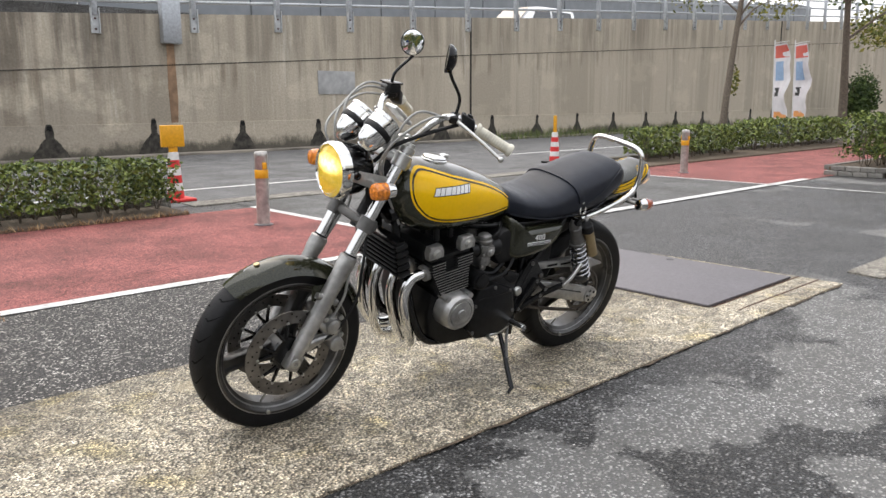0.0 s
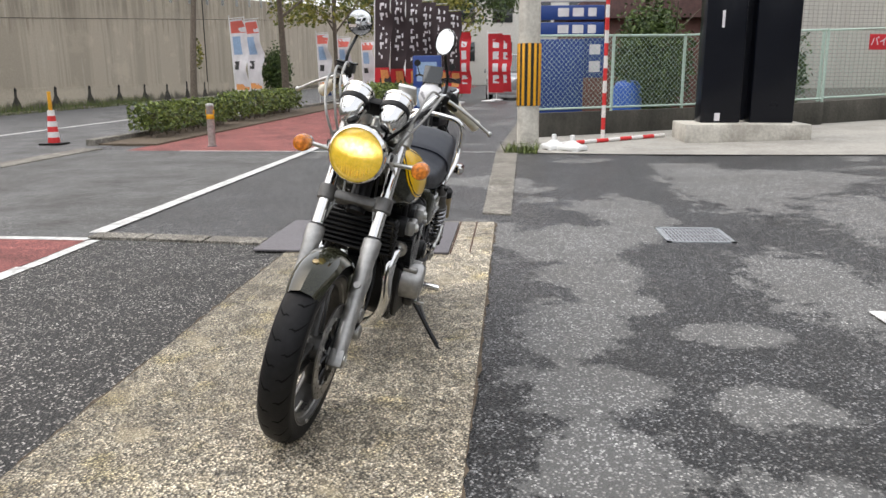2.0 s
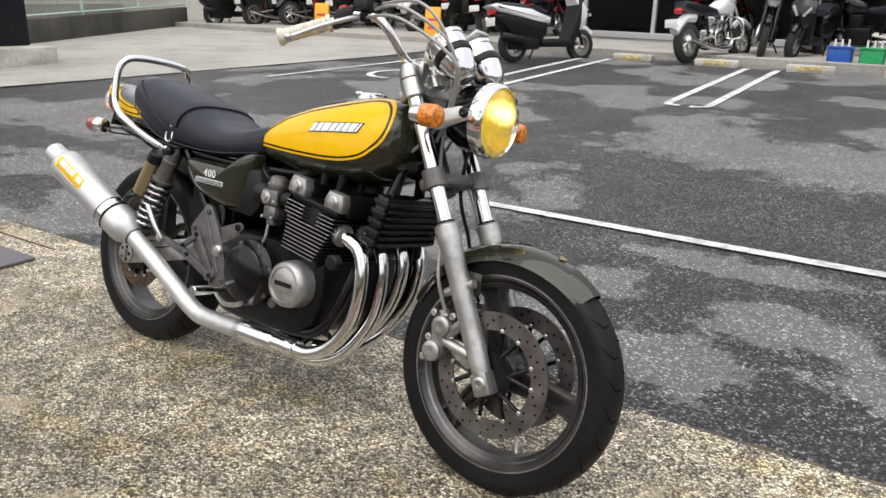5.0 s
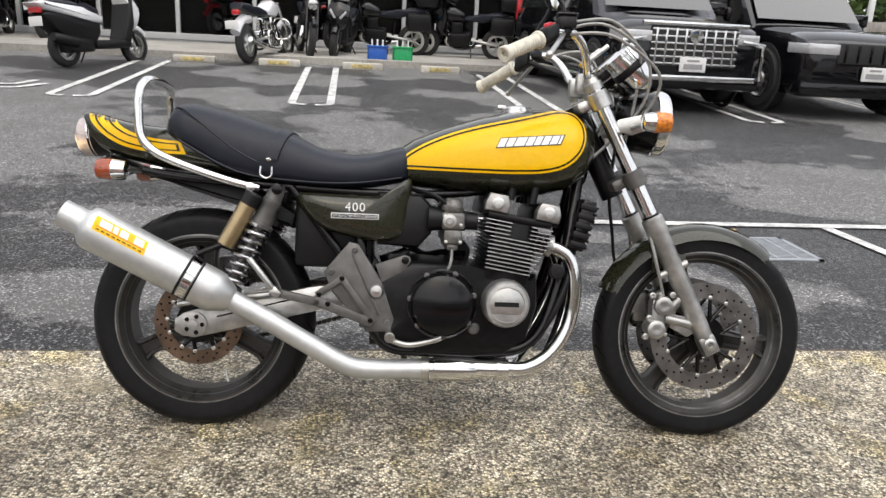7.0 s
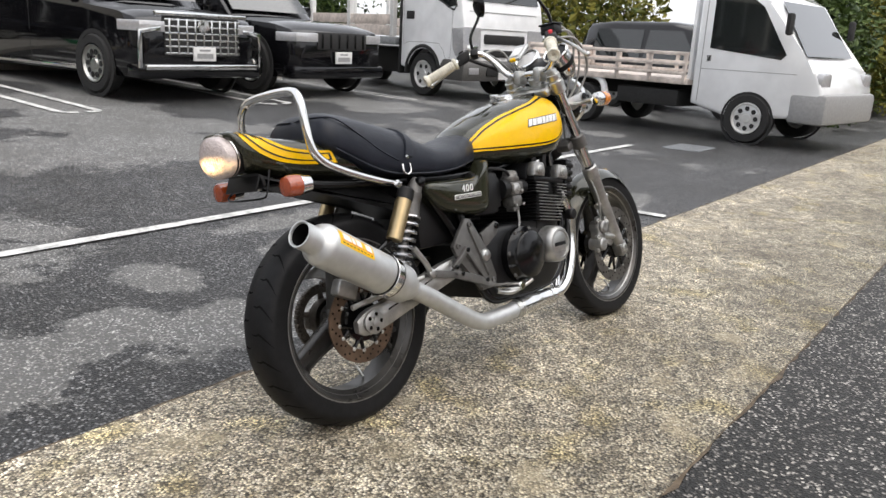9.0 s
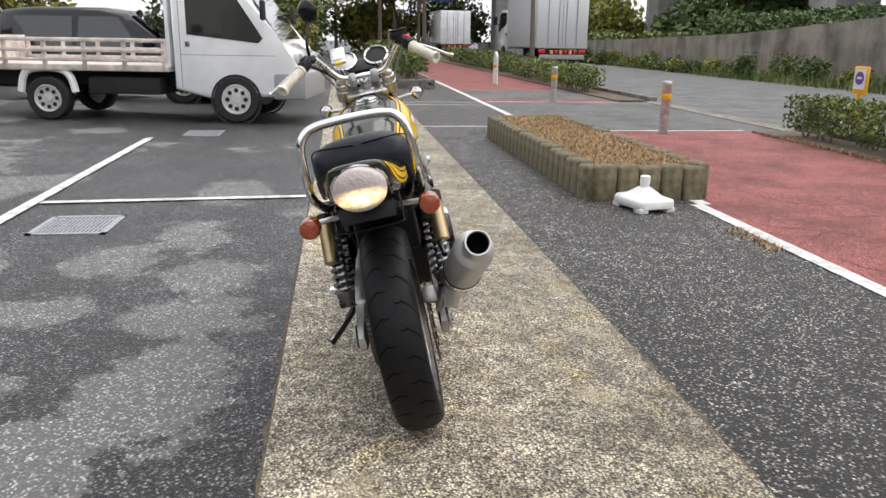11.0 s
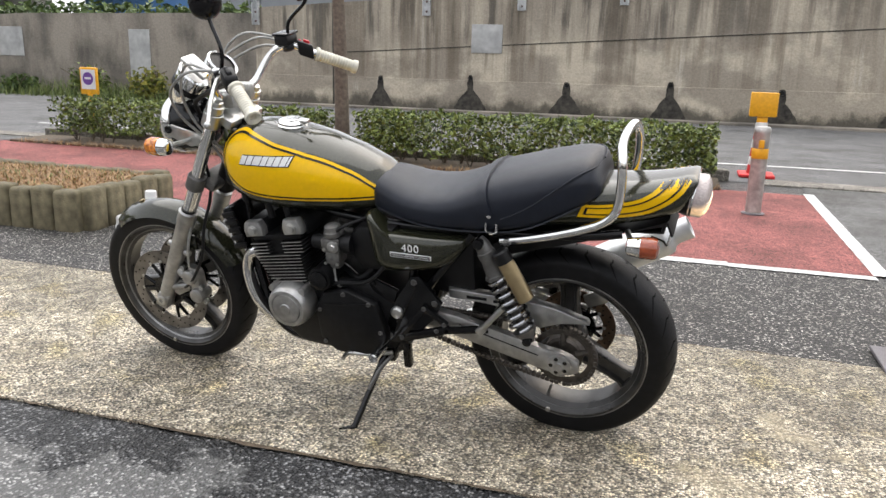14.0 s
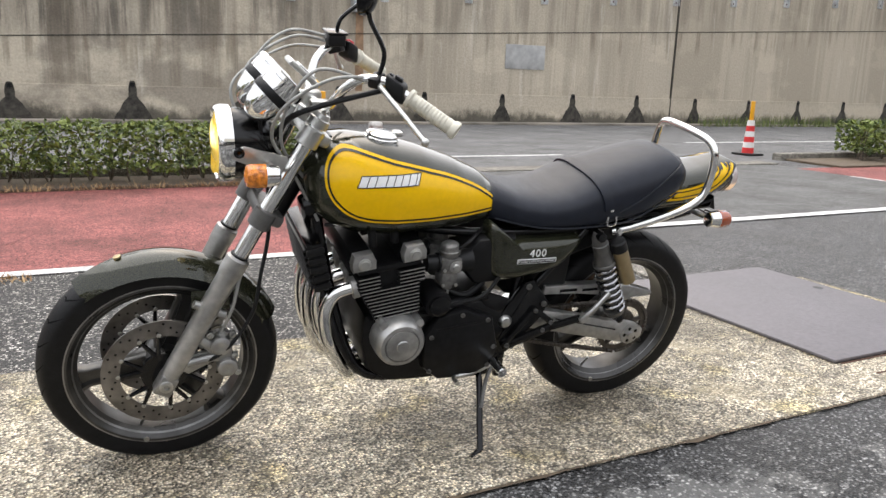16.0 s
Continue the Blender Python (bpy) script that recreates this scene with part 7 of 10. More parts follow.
# ---- far end of the road ----
via = thing("viaduct", "concrete road viaduct crossing the far end of the street", "bridge")
part("deck", prism(B(), [(-60, 7.6), (-60, 9.6), (20, 10.6), (20, 8.6)], 62, 74, 0.1, "yz"), VIADUCTM, via)
part("deck", prism(B(), [(24, 5.2), (120, 7.6), (120, 9.4), (24, 7.0)], -34, -20, 0.1, "xz"), VIADUCTM, via)
for x, y in ((32, -22.5), (32, -30), (52, -22.5), (52, -30), (74, -22.5), (66, -14), (66, -36)):
    part("column", box(B(), (x - 1.1, y - 1.1, 0), (x + 1.1, y + 1.1, 7.2), 0.15), VIADUCTM, via)
part("parapet", box(B(), (24, -20.0, 6.9), (120, -19.7, 8.6), 0.05), GALV, via)
t = thing("blue_hoarding", "blue sheet hoarding beyond the wall", "hoarding")
part("panel", box(B(), (8, -30.2, 0), (28, -30, 5.0), 0.02), mat("blue_sheet", (0.10, 0.22, 0.45), 0.6, var=0.1), t)
t = thing("road_sign", "blue direction sign over the road", "sign")
part("post", rod(B(), (47, -4.9, 0), (47, -4.9, 5), 0.06), GALV, t)
part("board", box(B(), (46.9, -6.6, 3.4), (47, -4.9, 4.5), 0.02), BLUEM, t)
for k, (x, y, h, c) in enumerate(((52, 1.8, 5.5, 3.2), (57, -5.6, 5.5, 3.2), (66, 0.5, 7, 4.5), (74, -6.5, 7, 4.5), (80, 5, 8, 5.5), (84, -3, 8, 5.5), (88, -12, 8, 5))):
    tree(x, y, h, 0.16, 0.2, c, 2600, 0.45, 40 + k, YTREEM if k % 2 else TREEM)
for k, (x, y, rx, ry, h) in enumerate(((12.4, 1.75, 1.2, 0.9, 2.5), (17.5, 1.7, 1.8, 1.0, 3.2), (22.5, 1.8, 2.2, 1.1, 3.4), (29, 2.0, 3.2, 1.3, 3.8))):
    shrub(x, y, rx, ry, h, 4200, 0.10 + 0.03 * k, 60 + k, YTREEM if k == 1 else TREEM)
for k, (x, y, rx, ry, h) in enumerate(((64, 4.0, 3, 3.5, 5.5), (70, -2.5, 3, 4, 5.0), (74, -10, 3, 5, 5.0), (76, 10, 4, 5, 6.5))):
    shrub(x, y, rx, ry, h, 2600, 0.42, 70 + k, YTREEM if k == 1 else TREEM)
for k, (x, y, rx, ry, h) in enumerate(((40, -19, 5, 2, 3.6), (50, -18, 5, 2, 4.0), (60, -17, 6, 2.5, 4.6), (44, -27, 7, 3, 5.0), (58, -30, 7, 3, 5.6), (72, -22, 7, 4, 6.0))):
    shrub(x, y, rx, ry, h, 2600, 0.40, 80 + k, YTREEM if k % 3 == 1 else TREEM, "mass of green growth beneath the viaduct")
rg = random.Random(12)
x = 10.2
while x < 42:                                                 # ragged clumps at the foot of the low wall
    shrub(x, -13.35 + rg.uniform(-0.2, 0.25), rg.uniform(0.35, 0.8), 0.4, rg.uniform(0.35, 0.95), 420, 0.07 + 0.002 * x, 100 + int(x * 7), (WEEDM, YTREEM, TREEM)[rg.randrange(3)], "ragged clump of weeds at the wall's foot")
    x += rg.uniform(0.9, 2.2)
t = thing("office_block", "grey building beyond the lane", "building")
part("wall", box(B(), (-75, -6, 0), (-65, 12, 9), 0.05), TILEWALL, t)
part("roof", box(B(), (-75.3, -6.3, 9), (-64.7, 12.3, 9.4), 0.05), GALV, t)
for k in range(5):
    for j in range(2):
        part("window", box(B(), (-65.02, -4.5 + k * 3.2, 2 + j * 3.2), (-64.95, -2.8 + k * 3.2, 3.6 + j * 3.2), 0.01), CARGLASS, t)

# ---- the motorcycle ----
# Its own axes: x forward from the rear axle, y to its left, z up; it leans on its stand.
LEANING = Matrix.Translation((0.008, -0.032, 0)) @ pose(0, 0, 0, 0, 0, -4.1) @ pose(0, 0, 0, -12.8)
bike = thing("motorcycle", "yellow and dark olive naked motorcycle leaning on its side stand", "motorcycle", LEANING)


def both(bm, build):
    for s in (1, -1):
        build(bm, s)
    return bm


# -- wheels --
def wheel(name, cx, cz, R, half, rim_r, turn, label):
    hub = part(name, lathe(B(), (cx, -0.05, cz), (0, 1, 0), [(0, 0.03), (0.004, 0.045), (0.03, 0.05), (0.07, 0.05), (0.096, 0.045), (0.1, 0.03)], 28), RIMGREY, bike, label)
    bm = B()
    n, m = 72, 20
    ri = rim_r + 0.0035
    prof = []
    for k in range(m + 1):                                   # from one bead over the crown to the other
        a = math.pi * (k / m) - math.pi / 2
        w = half * math.sin(a) * (1.0 if abs(a) < 1.2 else 0.96)
        r = ri + (R - ri) * (max(0.0, math.cos(a)) ** 0.62)
        prof.append((w * (1 - 0.12 * (1 - math.cos(a)) ** 3), r))
    rows = []
    for i in range(n):
        t = 2 * math.pi * i / n
        rows.append([(cx + r * math.cos(t), w, cz + r * math.sin(t)) for w, r in prof])
    rows.append(rows[0])
    loft(bm, rows, cap=False, closed=False)
    bmesh.ops.remove_doubles(bm, verts=bm.verts[:], dist=1e-5)
    part("tyre", bm, RUBBER, hub, "black road tyre with curved tread grooves")
    groove = B()                                              # sickle-shaped grooves, sunk strips drawn as thin dark channels
    for i in range(26):
        for s in (1, -1):
            t0 = 2 * math.pi * (i + (0.5 if s < 0 else 0)) / 26
            strip = []
            for k in range(7):
                f = k / 6
                a = 0.10 + 0.95 * f
                w = s * half * math.sin(a) * (1 - 0.12 * (1 - math.cos(a)) ** 3)
                r = ri + (R - ri) * (math.cos(a) ** 0.62) + 0.0006
                t = t0 + 0.16 * f ** 1.6 + (0.03 if f < 0.2 else 0)
                wid = 0.0034 * math.sin(math.pi * min(0.95, 0.12 + f * 0.83)) / R
                strip.append([(cx + r * math.cos(t + e), w, cz + r * math.sin(t + e)) for e in (-wid, wid)])
            loft(groove, strip, cap=False, closed=False)
    pieces("tread_groove", groove, GROOVE, hub, smooth=0)
    bm = B()
    hw = half * 0.82
    sec = [(-hw, rim_r + 0.004), (-hw, rim_r - 0.006), (-hw + 0.008, rim_r - 0.012), (-hw * 0.55, rim_r - 0.03), (hw * 0.55, rim_r - 0.03), (hw - 0.008, rim_r - 0.012), (hw, rim_r - 0.006), (hw, rim_r + 0.004)]
    rows = [[(cx + r * math.cos(2 * math.pi * i / n), w, cz + r * math.sin(2 * math.pi * i / n)) for w, r in sec] for i in range(n)]
    rows.append(rows[0])
    loft(bm, rows, cap=False, closed=False)
    bmesh.ops.remove_doubles(bm, verts=bm.verts[:], dist=1e-5)
    part("rim", bm, RIMGREY, hub, "gunmetal cast rim with a bright machined lip")
    lip = B()
    for s in (1, -1):
        rows = [[(cx + r * math.cos(2 * math.pi * i / n), s * (hw + 0.0012), cz + r * math.sin(2 * math.pi * i / n)) for r in (rim_r - 0.0005, rim_r + 0.0032)] for i in range(n)]
        rows.append(rows[0])
        loft(lip, rows, cap=False, closed=False)
        rows = [[(cx + r * math.cos(2 * math.pi * i / n), s * w, cz + r * math.sin(2 * math.pi * i / n)) for w, r in ((hw * 0.80, rim_r - 0.0165), (hw * 0.70, rim_r - 0.0205))] for i in range(n)]
        rows.append(rows[0])
        loft(lip, rows, cap=False, closed=False)
    pieces("rim_lip", lip, RIMLIP, hub)
    for k in range(3):                                        # three channelled spokes, an H in section
        a = 2 * math.pi * k / 3 + radians(turn)
        sp = B()
        d, e = Vector((math.cos(a), 0, math.sin(a))), Vector((-math.sin(a), 0, math.cos(a)))
        c = Vector((cx, 0, cz))
        rows = []
        for f, w, h in ((0, 0.036, 0.026), (0.2, 0.031, 0.024), (0.6, 0.026, 0.020), (0.88, 0.026, 0.019), (1, 0.036, 0.022)):
            r = 0.036 + (rim_r - 0.030 - 0.036) * f
            rows.append([c + d * r + e * (w * u) + Vector((0, h * v, 0)) for u, v in ((-1, -0.7), (-0.88, -1), (-0.6, -1), (-0.44, -0.35), (0.44, -0.35), (0.6, -1), (0.88, -1), (1, -0.7), (1, 0.7), (0.88, 1), (0.6, 1), (0.44, 0.35), (-0.44, 0.35), (-0.6, 1), (-0.88, 1), (-1, 0.7))])
        loft(sp, rows)
        part("spoke", sp, RIMGREY, hub, smooth=30)
    part("valve", rod(rod(B(), (cx + (rim_r - 0.03) * 0.3, 0.012, cz - (rim_r - 0.03) * 0.95), (cx + (rim_r - 0.065) * 0.3, 0.024, cz - (rim_r - 0.065) * 0.95), 0.004), (cx + 0.05, hw, cz - rim_r + 0.012), (cx + 0.05, hw + 0.006, cz - rim_r + 0.012), 0.007), ALLOY, hub)
    return hub


FX, FZ, RZ = 1.397, 0.300, 0.303
front = wheel("front_wheel", FX, FZ, 0.300, 0.056, 0.235, -10, "cast front wheel with three channelled spokes")
rear = wheel("rear_wheel", 0.0, RZ, 0.303, 0.074, 0.229, 90, "cast rear wheel with three channelled spokes")


def disc(cx, cz, y, R, r_in, material, parent, dark):
    bm = B()
    n = 72
    sec = [(y - 0.0025, r_in), (y + 0.0025, r_in), (y + 0.0025, R), (y - 0.0025, R)]
    rows = [[(cx + r * math.cos(2 * math.pi * i / n), w, cz + r * math.sin(2 * math.pi * i / n)) for w, r in sec] for i in range(n)]
    rows.append(rows[0])
    loft(bm, rows, cap=False, closed=True)
    bmesh.ops.remove_doubles(bm, verts=bm.verts[:], dist=1e-5)
    ob = part("brake_disc", bm, material, parent, "drilled steel brake disc")
    holes = B()
    for i in range(48):
        t = 2 * math.pi * i / 48
        r = R - 0.009 - (i % 3) * (R - r_in - 0.016) / 2.4
        lathe(holes, (cx + r * math.cos(t), y - 0.003, cz + r * math.sin(t)), (0, 1, 0), [(0, 0.0032), (0.006, 0.0032)], 8)
    pieces("disc_hole", holes, BLACKMETAL, ob, smooth=0)
    bm = B()
    for i in range(6):                                        # black carrier with bobbins
        t = 2 * math.pi * i / 6 + 0.2
        for u in (-0.22, 0.22):
            rod(bm, (cx + 0.045 * math.cos(t), y, cz + 0.045 * math.sin(t)), (cx + (r_in + 0.004) * math.cos(t + u), y, cz + (r_in + 0.004) * math.sin(t + u)), 0.007, 0.005, 8)
    lathe(bm, (cx, y - 0.006, cz), (0, 1, 0), [(0, 0.03), (0, 0.058), (0.012, 0.058), (0.012, 0.03)], 24)
    pieces("disc_carrier", bm, dark, ob)
    bm = B()
    for i in range(6):
        for u in (-0.22, 0.22):
            t = 2 * math.pi * i / 6 + 0.2 + u
            lathe(bm, (cx + (r_in + 0.003) * math.cos(t), y - 0.006, cz + (r_in + 0.003) * math.sin(t)), (0, 1, 0), [(0.001, 0.004), (0.002, 0.0058), (0.010, 0.0058), (0.011, 0.004)], 10)
    pieces("bobbin", bm, ALLOY, ob)
    return ob


for s in (1, -1):
    disc(FX, FZ, s * 0.068, 0.152, 0.108, DISC, front, BLACKMETAL)
disc(0, RZ, -0.088, 0.118, 0.080, RUSTDISC, rear, BLACKMETAL)
bm = lathe(B(), (0, 0.085, RZ), (0, 1, 0), [(0, 0.072), (0, 0.088), (0.006, 0.088), (0.006, 0.072), (0, 0.072)], 40, cap=False)
for i in range(38):
    t = 2 * math.pi * i / 38
    rod(bm, (0.087 * math.cos(t), 0.088, RZ + 0.087 * math.sin(t)), (0.096 * math.cos(t), 0.088, RZ + 0.096 * math.sin(t)), 0.004, 0.002, 6)
for i in range(5):
    t = 2 * math.pi * i / 5 + 0.3
    rod(bm, (0.040 * math.cos(t), 0.088, RZ + 0.040 * math.sin(t)), (0.076 * math.cos(t), 0.088, RZ + 0.076 * math.sin(t)), 0.011, 0.007, 8)
lathe(bm, (0, 0.05, RZ), (0, 1, 0), [(0, 0.056), (0.034, 0.056), (0.040, 0.050), (0.042, 0.0)], 28, cap=False)
part("sprocket", bm, CHAINM, rear, "dark steel rear sprocket")

# -- fork, yokes and mudguard --
AX = Vector((FX, 0, 0.285))
TOP = Vector((1.043, 0, 0.965))
UP = (TOP - AX).normalized()
FWD = Vector((UP.z, 0, -UP.x))


def on_fork(f, y=0.0, ahead=0.0):
    return AX + (TOP - AX) * f + FWD * ahead + Vector((0, y, 0))


for s in (1, -1):
    leg = part("fork_leg", lathe(B(), on_fork(0, s * 0.095), UP, [(-0.022, 0.012), (-0.02, 0.022), (0.02, 0.023), (0.06, 0.025), (0.33, 0.027), (0.345, 0.030), (0.385, 0.030), (0.39, 0.024)], 24), CAST, bike, "silver cast lower fork leg")
    part("axle_nut", lathe(B(), on_fork(0, s * 0.108), (0, s, 0), [(0, 0.017), (0.012, 0.017), (0.014, 0.014), (0.014, 0.008), (0.008, 0.007)], 18), ALLOY, leg)
    part("fork_boss", rod(rod(B(), on_fork(0.30, s * 0.095, -0.045), on_fork(0.30, s * 0.095, 0.04), 0.011), on_fork(0.17, s * 0.095, -0.07), on_fork(0.2, s * 0.095, 0), 0.014), CAST, leg)
    part("fork_tube", rod(B(), on_fork(0.5, s * 0.095), on_fork(1.015, s * 0.095), 0.0195, seg=22), CHROME, bike, "chromed fork tube")
    part("fork_cap", lathe(B(), on_fork(1.0, s * 0.095), UP, [(0, 0.026), (0.02, 0.026), (0.022, 0.021), (0.034, 0.019), (0.036, 0.012)], 20), ALLOY, bike)
    part("fork_seal", lathe(B(), on_fork(0.5, s * 0.095), UP, [(0.0, 0.0235), (0.012, 0.0235)], 20), PLASTIC, bike)
for f, name in ((0.66, "lower_yoke"), (0.965, "upper_yoke")):
    bm = both(B(), lambda b, s: lathe(b, on_fork(f, s * 0.095), UP, [(-0.025, 0.027), (-0.023, 0.029), (0.02, 0.029), (0.022, 0.027)], 20))
    rot = Matrix.Translation(on_fork(f, 0, -0.02)) @ pose(0, 0, 0, 0, math.degrees(math.atan2(UP.x, UP.z)), 0)
    box(bm, (-0.04, -0.085, -0.016), (0.03, 0.085, 0.016), 0.01, rot)
    part(name, bm, ALLOY if name == "upper_yoke" else GREYMETAL, bike, "cast alloy fork yoke" if name == "upper_yoke" else "dark grey lower fork yoke")
part("steering_stem", rod(B(), on_fork(0.62, 0, -0.05), on_fork(0.98, 0, -0.05), 0.032, seg=20), ENGINEBLACK, bike)
bm = B()
rows = []
for k in range(25):                                           # arched blade over the tyre
    t = radians(50 + (157 - 50) * k / 24)
    ring = []
    wid = 0.066 * (1 - 0.25 * abs(k - 12) ** 3 / 1728)
    for u in (-1, -0.9, -0.6, 0, 0.6, 0.9, 1, 0.96, 0.86, 0.57, 0, -0.57, -0.86, -0.96):
        inner = abs(u) in (0.96, 0.86, 0.57) or (u == 0 and len(ring) > 7)
        r = 0.317 - 0.045 * abs(u) ** 2.4 - (0.003 if inner else 0)
        ring.append((FX + r * math.cos(t), u * wid, FZ + r * math.sin(t)))
    rows.append(ring)
loft(bm, rows)
fender = part("front_mudguard", bm, GREEN, bike, "dark olive front mudguard with a glossy coat")
pieces("mudguard_stay", both(B(), lambda b, s: box(b, (1.235, s * 0.07 - 0.004, 0.475), (1.33, s * 0.07 + 0.004, 0.53), 0.003)), GREEN, fender)
part("reflector", lathe(B(), (FX + 0.3185 * math.cos(radians(72)), 0, FZ + 0.3185 * math.sin(radians(72))), (math.cos(radians(70)), 0, math.sin(radians(70))), [(-0.003, 0.010), (0.001, 0.0095), (0.002, 0.006)], 18), GOLD, fender, "small amber round sticker")
for s in (1, -1):
    bm = B()
    box(bm, (1.232, s * 0.085 - 0.022, 0.315), (1.272, s * 0.085 + 0.020, 0.405), 0.008)
    for x, z in ((1.245, 0.322), (1.262, 0.388)):             # the two piston pots
        lathe(bm, (x, s * 0.060, z), (0, s, 0), [(0, 0.024), (0.046, 0.027), (0.056, 0.025), (0.060, 0.019), (0.060, 0.012), (0.058, 0.0)], 22, cap=False)
    rod(bm, (1.25, s * 0.092, 0.425), (1.285, s * 0.092, 0.36), 0.013)
    cal = part("brake_caliper", bm, CAST, bike, "silver twin-piston brake caliper")
    bm = B()
    for x, z in ((1.218, 0.30), (1.226, 0.352), (1.288, 0.418), (1.232, 0.415)):
        lathe(bm, (x, s * 0.095, z), (0, s, 0), [(0, 0.009), (0.012, 0.009), (0.013, 0.006), (0.008, 0.004)], 12)
    pieces("caliper_bolt", bm, ALLOY, cal)
    part("caliper_bracket", rod(prism(B(), [(1.29, 0.325), (1.285, 0.365), (1.345, 0.355), (1.372, 0.32), (1.34, 0.30)], s * 0.078, s * 0.092, 0.003), (1.27, s * 0.098, 0.352), (1.345, s * 0.098, 0.338), 0.0125), CAST, cal)
    part("axle_clamp", box(B(), (-0.024, s * 0.095 - 0.022, -0.030), (0.022, s * 0.095 + 0.022, 0.026), 0.006, Matrix.Translation(AX) @ pose(0, 0, 0, 0, math.degrees(math.atan2(UP.x, UP.z)), 0)), CAST, cal)
    part("brake_hose", tube(B(), [(1.262, s * 0.10, 0.42), (1.235, s * 0.115, 0.50), (1.215, s * 0.10, 0.58), (1.175, s * 0.075, 0.68), (1.15, s * 0.06, 0.75)], 0.0045, 6, 8), CABLE, cal)

# -- headlamp, clocks, indicators --
HL = Vector((1.235, 0, 0.892))
HD = Vector((1, 0, -0.03)).normalized()
lamp = part("headlamp", lathe(B(), HL, HD, [(-0.115, 0.02), (-0.112, 0.045), (-0.095, 0.066), (-0.06, 0.082), (-0.005, 0.088), (0.004, 0.088)], 40), BLACKMETAL, bike, "black round headlamp bowl")
part("headlamp_rim", lathe(B(), HL, HD, [(-0.008, 0.0885), (-0.006, 0.0925), (0.014, 0.0935), (0.026, 0.090), (0.03, 0.085), (0.024, 0.082)], 48, cap=False), CHROME, lamp, "chrome headlamp rim")
part("headlamp_lens", lathe(B(), HL, HD, [(0.02, 0.084), (0.026, 0.078), (0.034, 0.05), (0.038, 0.02), (0.0385, 0.0)], 48, cap=False), HEADLENS, lamp, "yellow glass headlamp lens, lit")
bm = B()
for k in range(-8, 9):                                        # flutes moulded into the glass
    y = k * 0.0085
    h = math.sqrt(max(0, 0.072 ** 2 - y * y))
    x = HL.x + 0.034 - 1.9 * y * y
    box(bm, (x - 0.004, y - 0.0015, HL.z - h), (x + 0.0025, y + 0.0015, HL.z - 0.012), 0.001)
pieces("lens_flute", bm, HEADLENS, lamp, smooth=0)
pieces("headlamp_bracket", both(B(), lambda b, s: prism(b, [(1.235, 0.905), (1.24, 0.885), (1.15, 0.85), (1.10, 0.86), (1.11, 0.89), (1.21, 0.915)], s * 0.093, s * 0.101, 0.002)), ALLOY, lamp, "alloy headlamp ear")
for s in (1, -1):
    part("headlamp_bolt", lathe(B(), (1.222, s * 0.1, 0.9), (0, s, 0), [(0, 0.013), (0.006, 0.012), (0.007, 0.007), (0.004, 0.004)], 16), BLACKMETAL, lamp)
    ind = part("front_indicator", lathe(B(), (1.145, s * 0.195, 0.878), (1, 0, 0), [(0, 0.014), (0.004, 0.022), (0.03, 0.026), (0.034, 0.026)], 24), CHROME, bike, "chromed round indicator")
    part("indicator_lens", lathe(B(), (1.18, s * 0.195, 0.878), (1, 0, 0), [(-0.002, 0.0275), (0.03, 0.0275), (0.04, 0.024), (0.044, 0.012), (0.045, 0)], 26, cap=False), AMBERLIT, ind, "bright amber indicator lens")
    part("indicator_stalk", rod(B(), (1.15, s * 0.095, 0.87), (1.16, s * 0.18, 0.877), 0.0075), ALLOY, ind)
    rind = part("rear_indicator", lathe(B(), (-0.170, s * 0.155, 0.699), (-1, 0, 0), [(0, 0.014), (0.004, 0.022), (0.035, 0.027), (0.039, 0.027)], 24), CHROME, bike, "chromed round indicator")
    part("indicator_lens", lathe(B(), (-0.208, s * 0.155, 0.699), (-1, 0, 0), [(-0.002, 0.0275), (0.028, 0.0275), (0.037, 0.024), (0.041, 0.012), (0.042, 0)], 26, cap=False), AMBER, rind, "unlit dark amber indicator lens")
    part("indicator_stalk", rod(B(), (-0.16, s * 0.07, 0.70), (-0.180, s * 0.14, 0.700), 0.0075), ALLOY, rind)
CD = Vector((-0.70, 0, 0.72)).normalized()
for s in (1, -1):
    c = Vector((1.188, s * 0.066, 0.984))
    cup = part("instrument_cup", lathe(B(), c, CD, [(-0.012, 0.008), (-0.004, 0.0237), (0.02, 0.0382), (0.06, 0.0473), (0.095, 0.0491), (0.108, 0.0482)], 32), CHROME, bike, "polished bullet-shaped instrument cup")
    part("instrument_band", lathe(B(), c, CD, [(0.055, 0.0478), (0.058, 0.0496), (0.073, 0.0502), (0.076, 0.0487)], 32, cap=False), PLASTIC, cup)
    part("bezel", lathe(B(), c, CD, [(0.104, 0.0473), (0.106, 0.0510), (0.116, 0.0510), (0.12, 0.0455), (0.116, 0.0419)], 32, cap=False), CHROME, cup)
    part("dial", lathe(B(), c, CD, [(0.112, 0.0437), (0.113, 0.0)], 32, cap=False), WHITEPAINT if s > 0 else PLASTIC, cup, "white dial" if s > 0 else "dark dial behind glass")
bm = box(B(), (-0.035, -0.05, -0.012), (0.035, 0.05, 0.014), 0.008, Matrix.Translation((1.10, 0, 1.03)) @ pose(0, 0, 0, 0, -40, 0))
part("indicator_panel", bm, PLASTIC, bike, "black panel of warning lamps")
bm = box(B(), (-0.045, -0.03, 0), (0.045, 0.03, 0.014), 0.006, Matrix.Translation((1.085, 0.085, 1.085)) @ pose(0, 0, 0, 0, -40, 0))
holder = part("phone_holder", bm, ALLOY, bike, "silver clamp on the left clock")
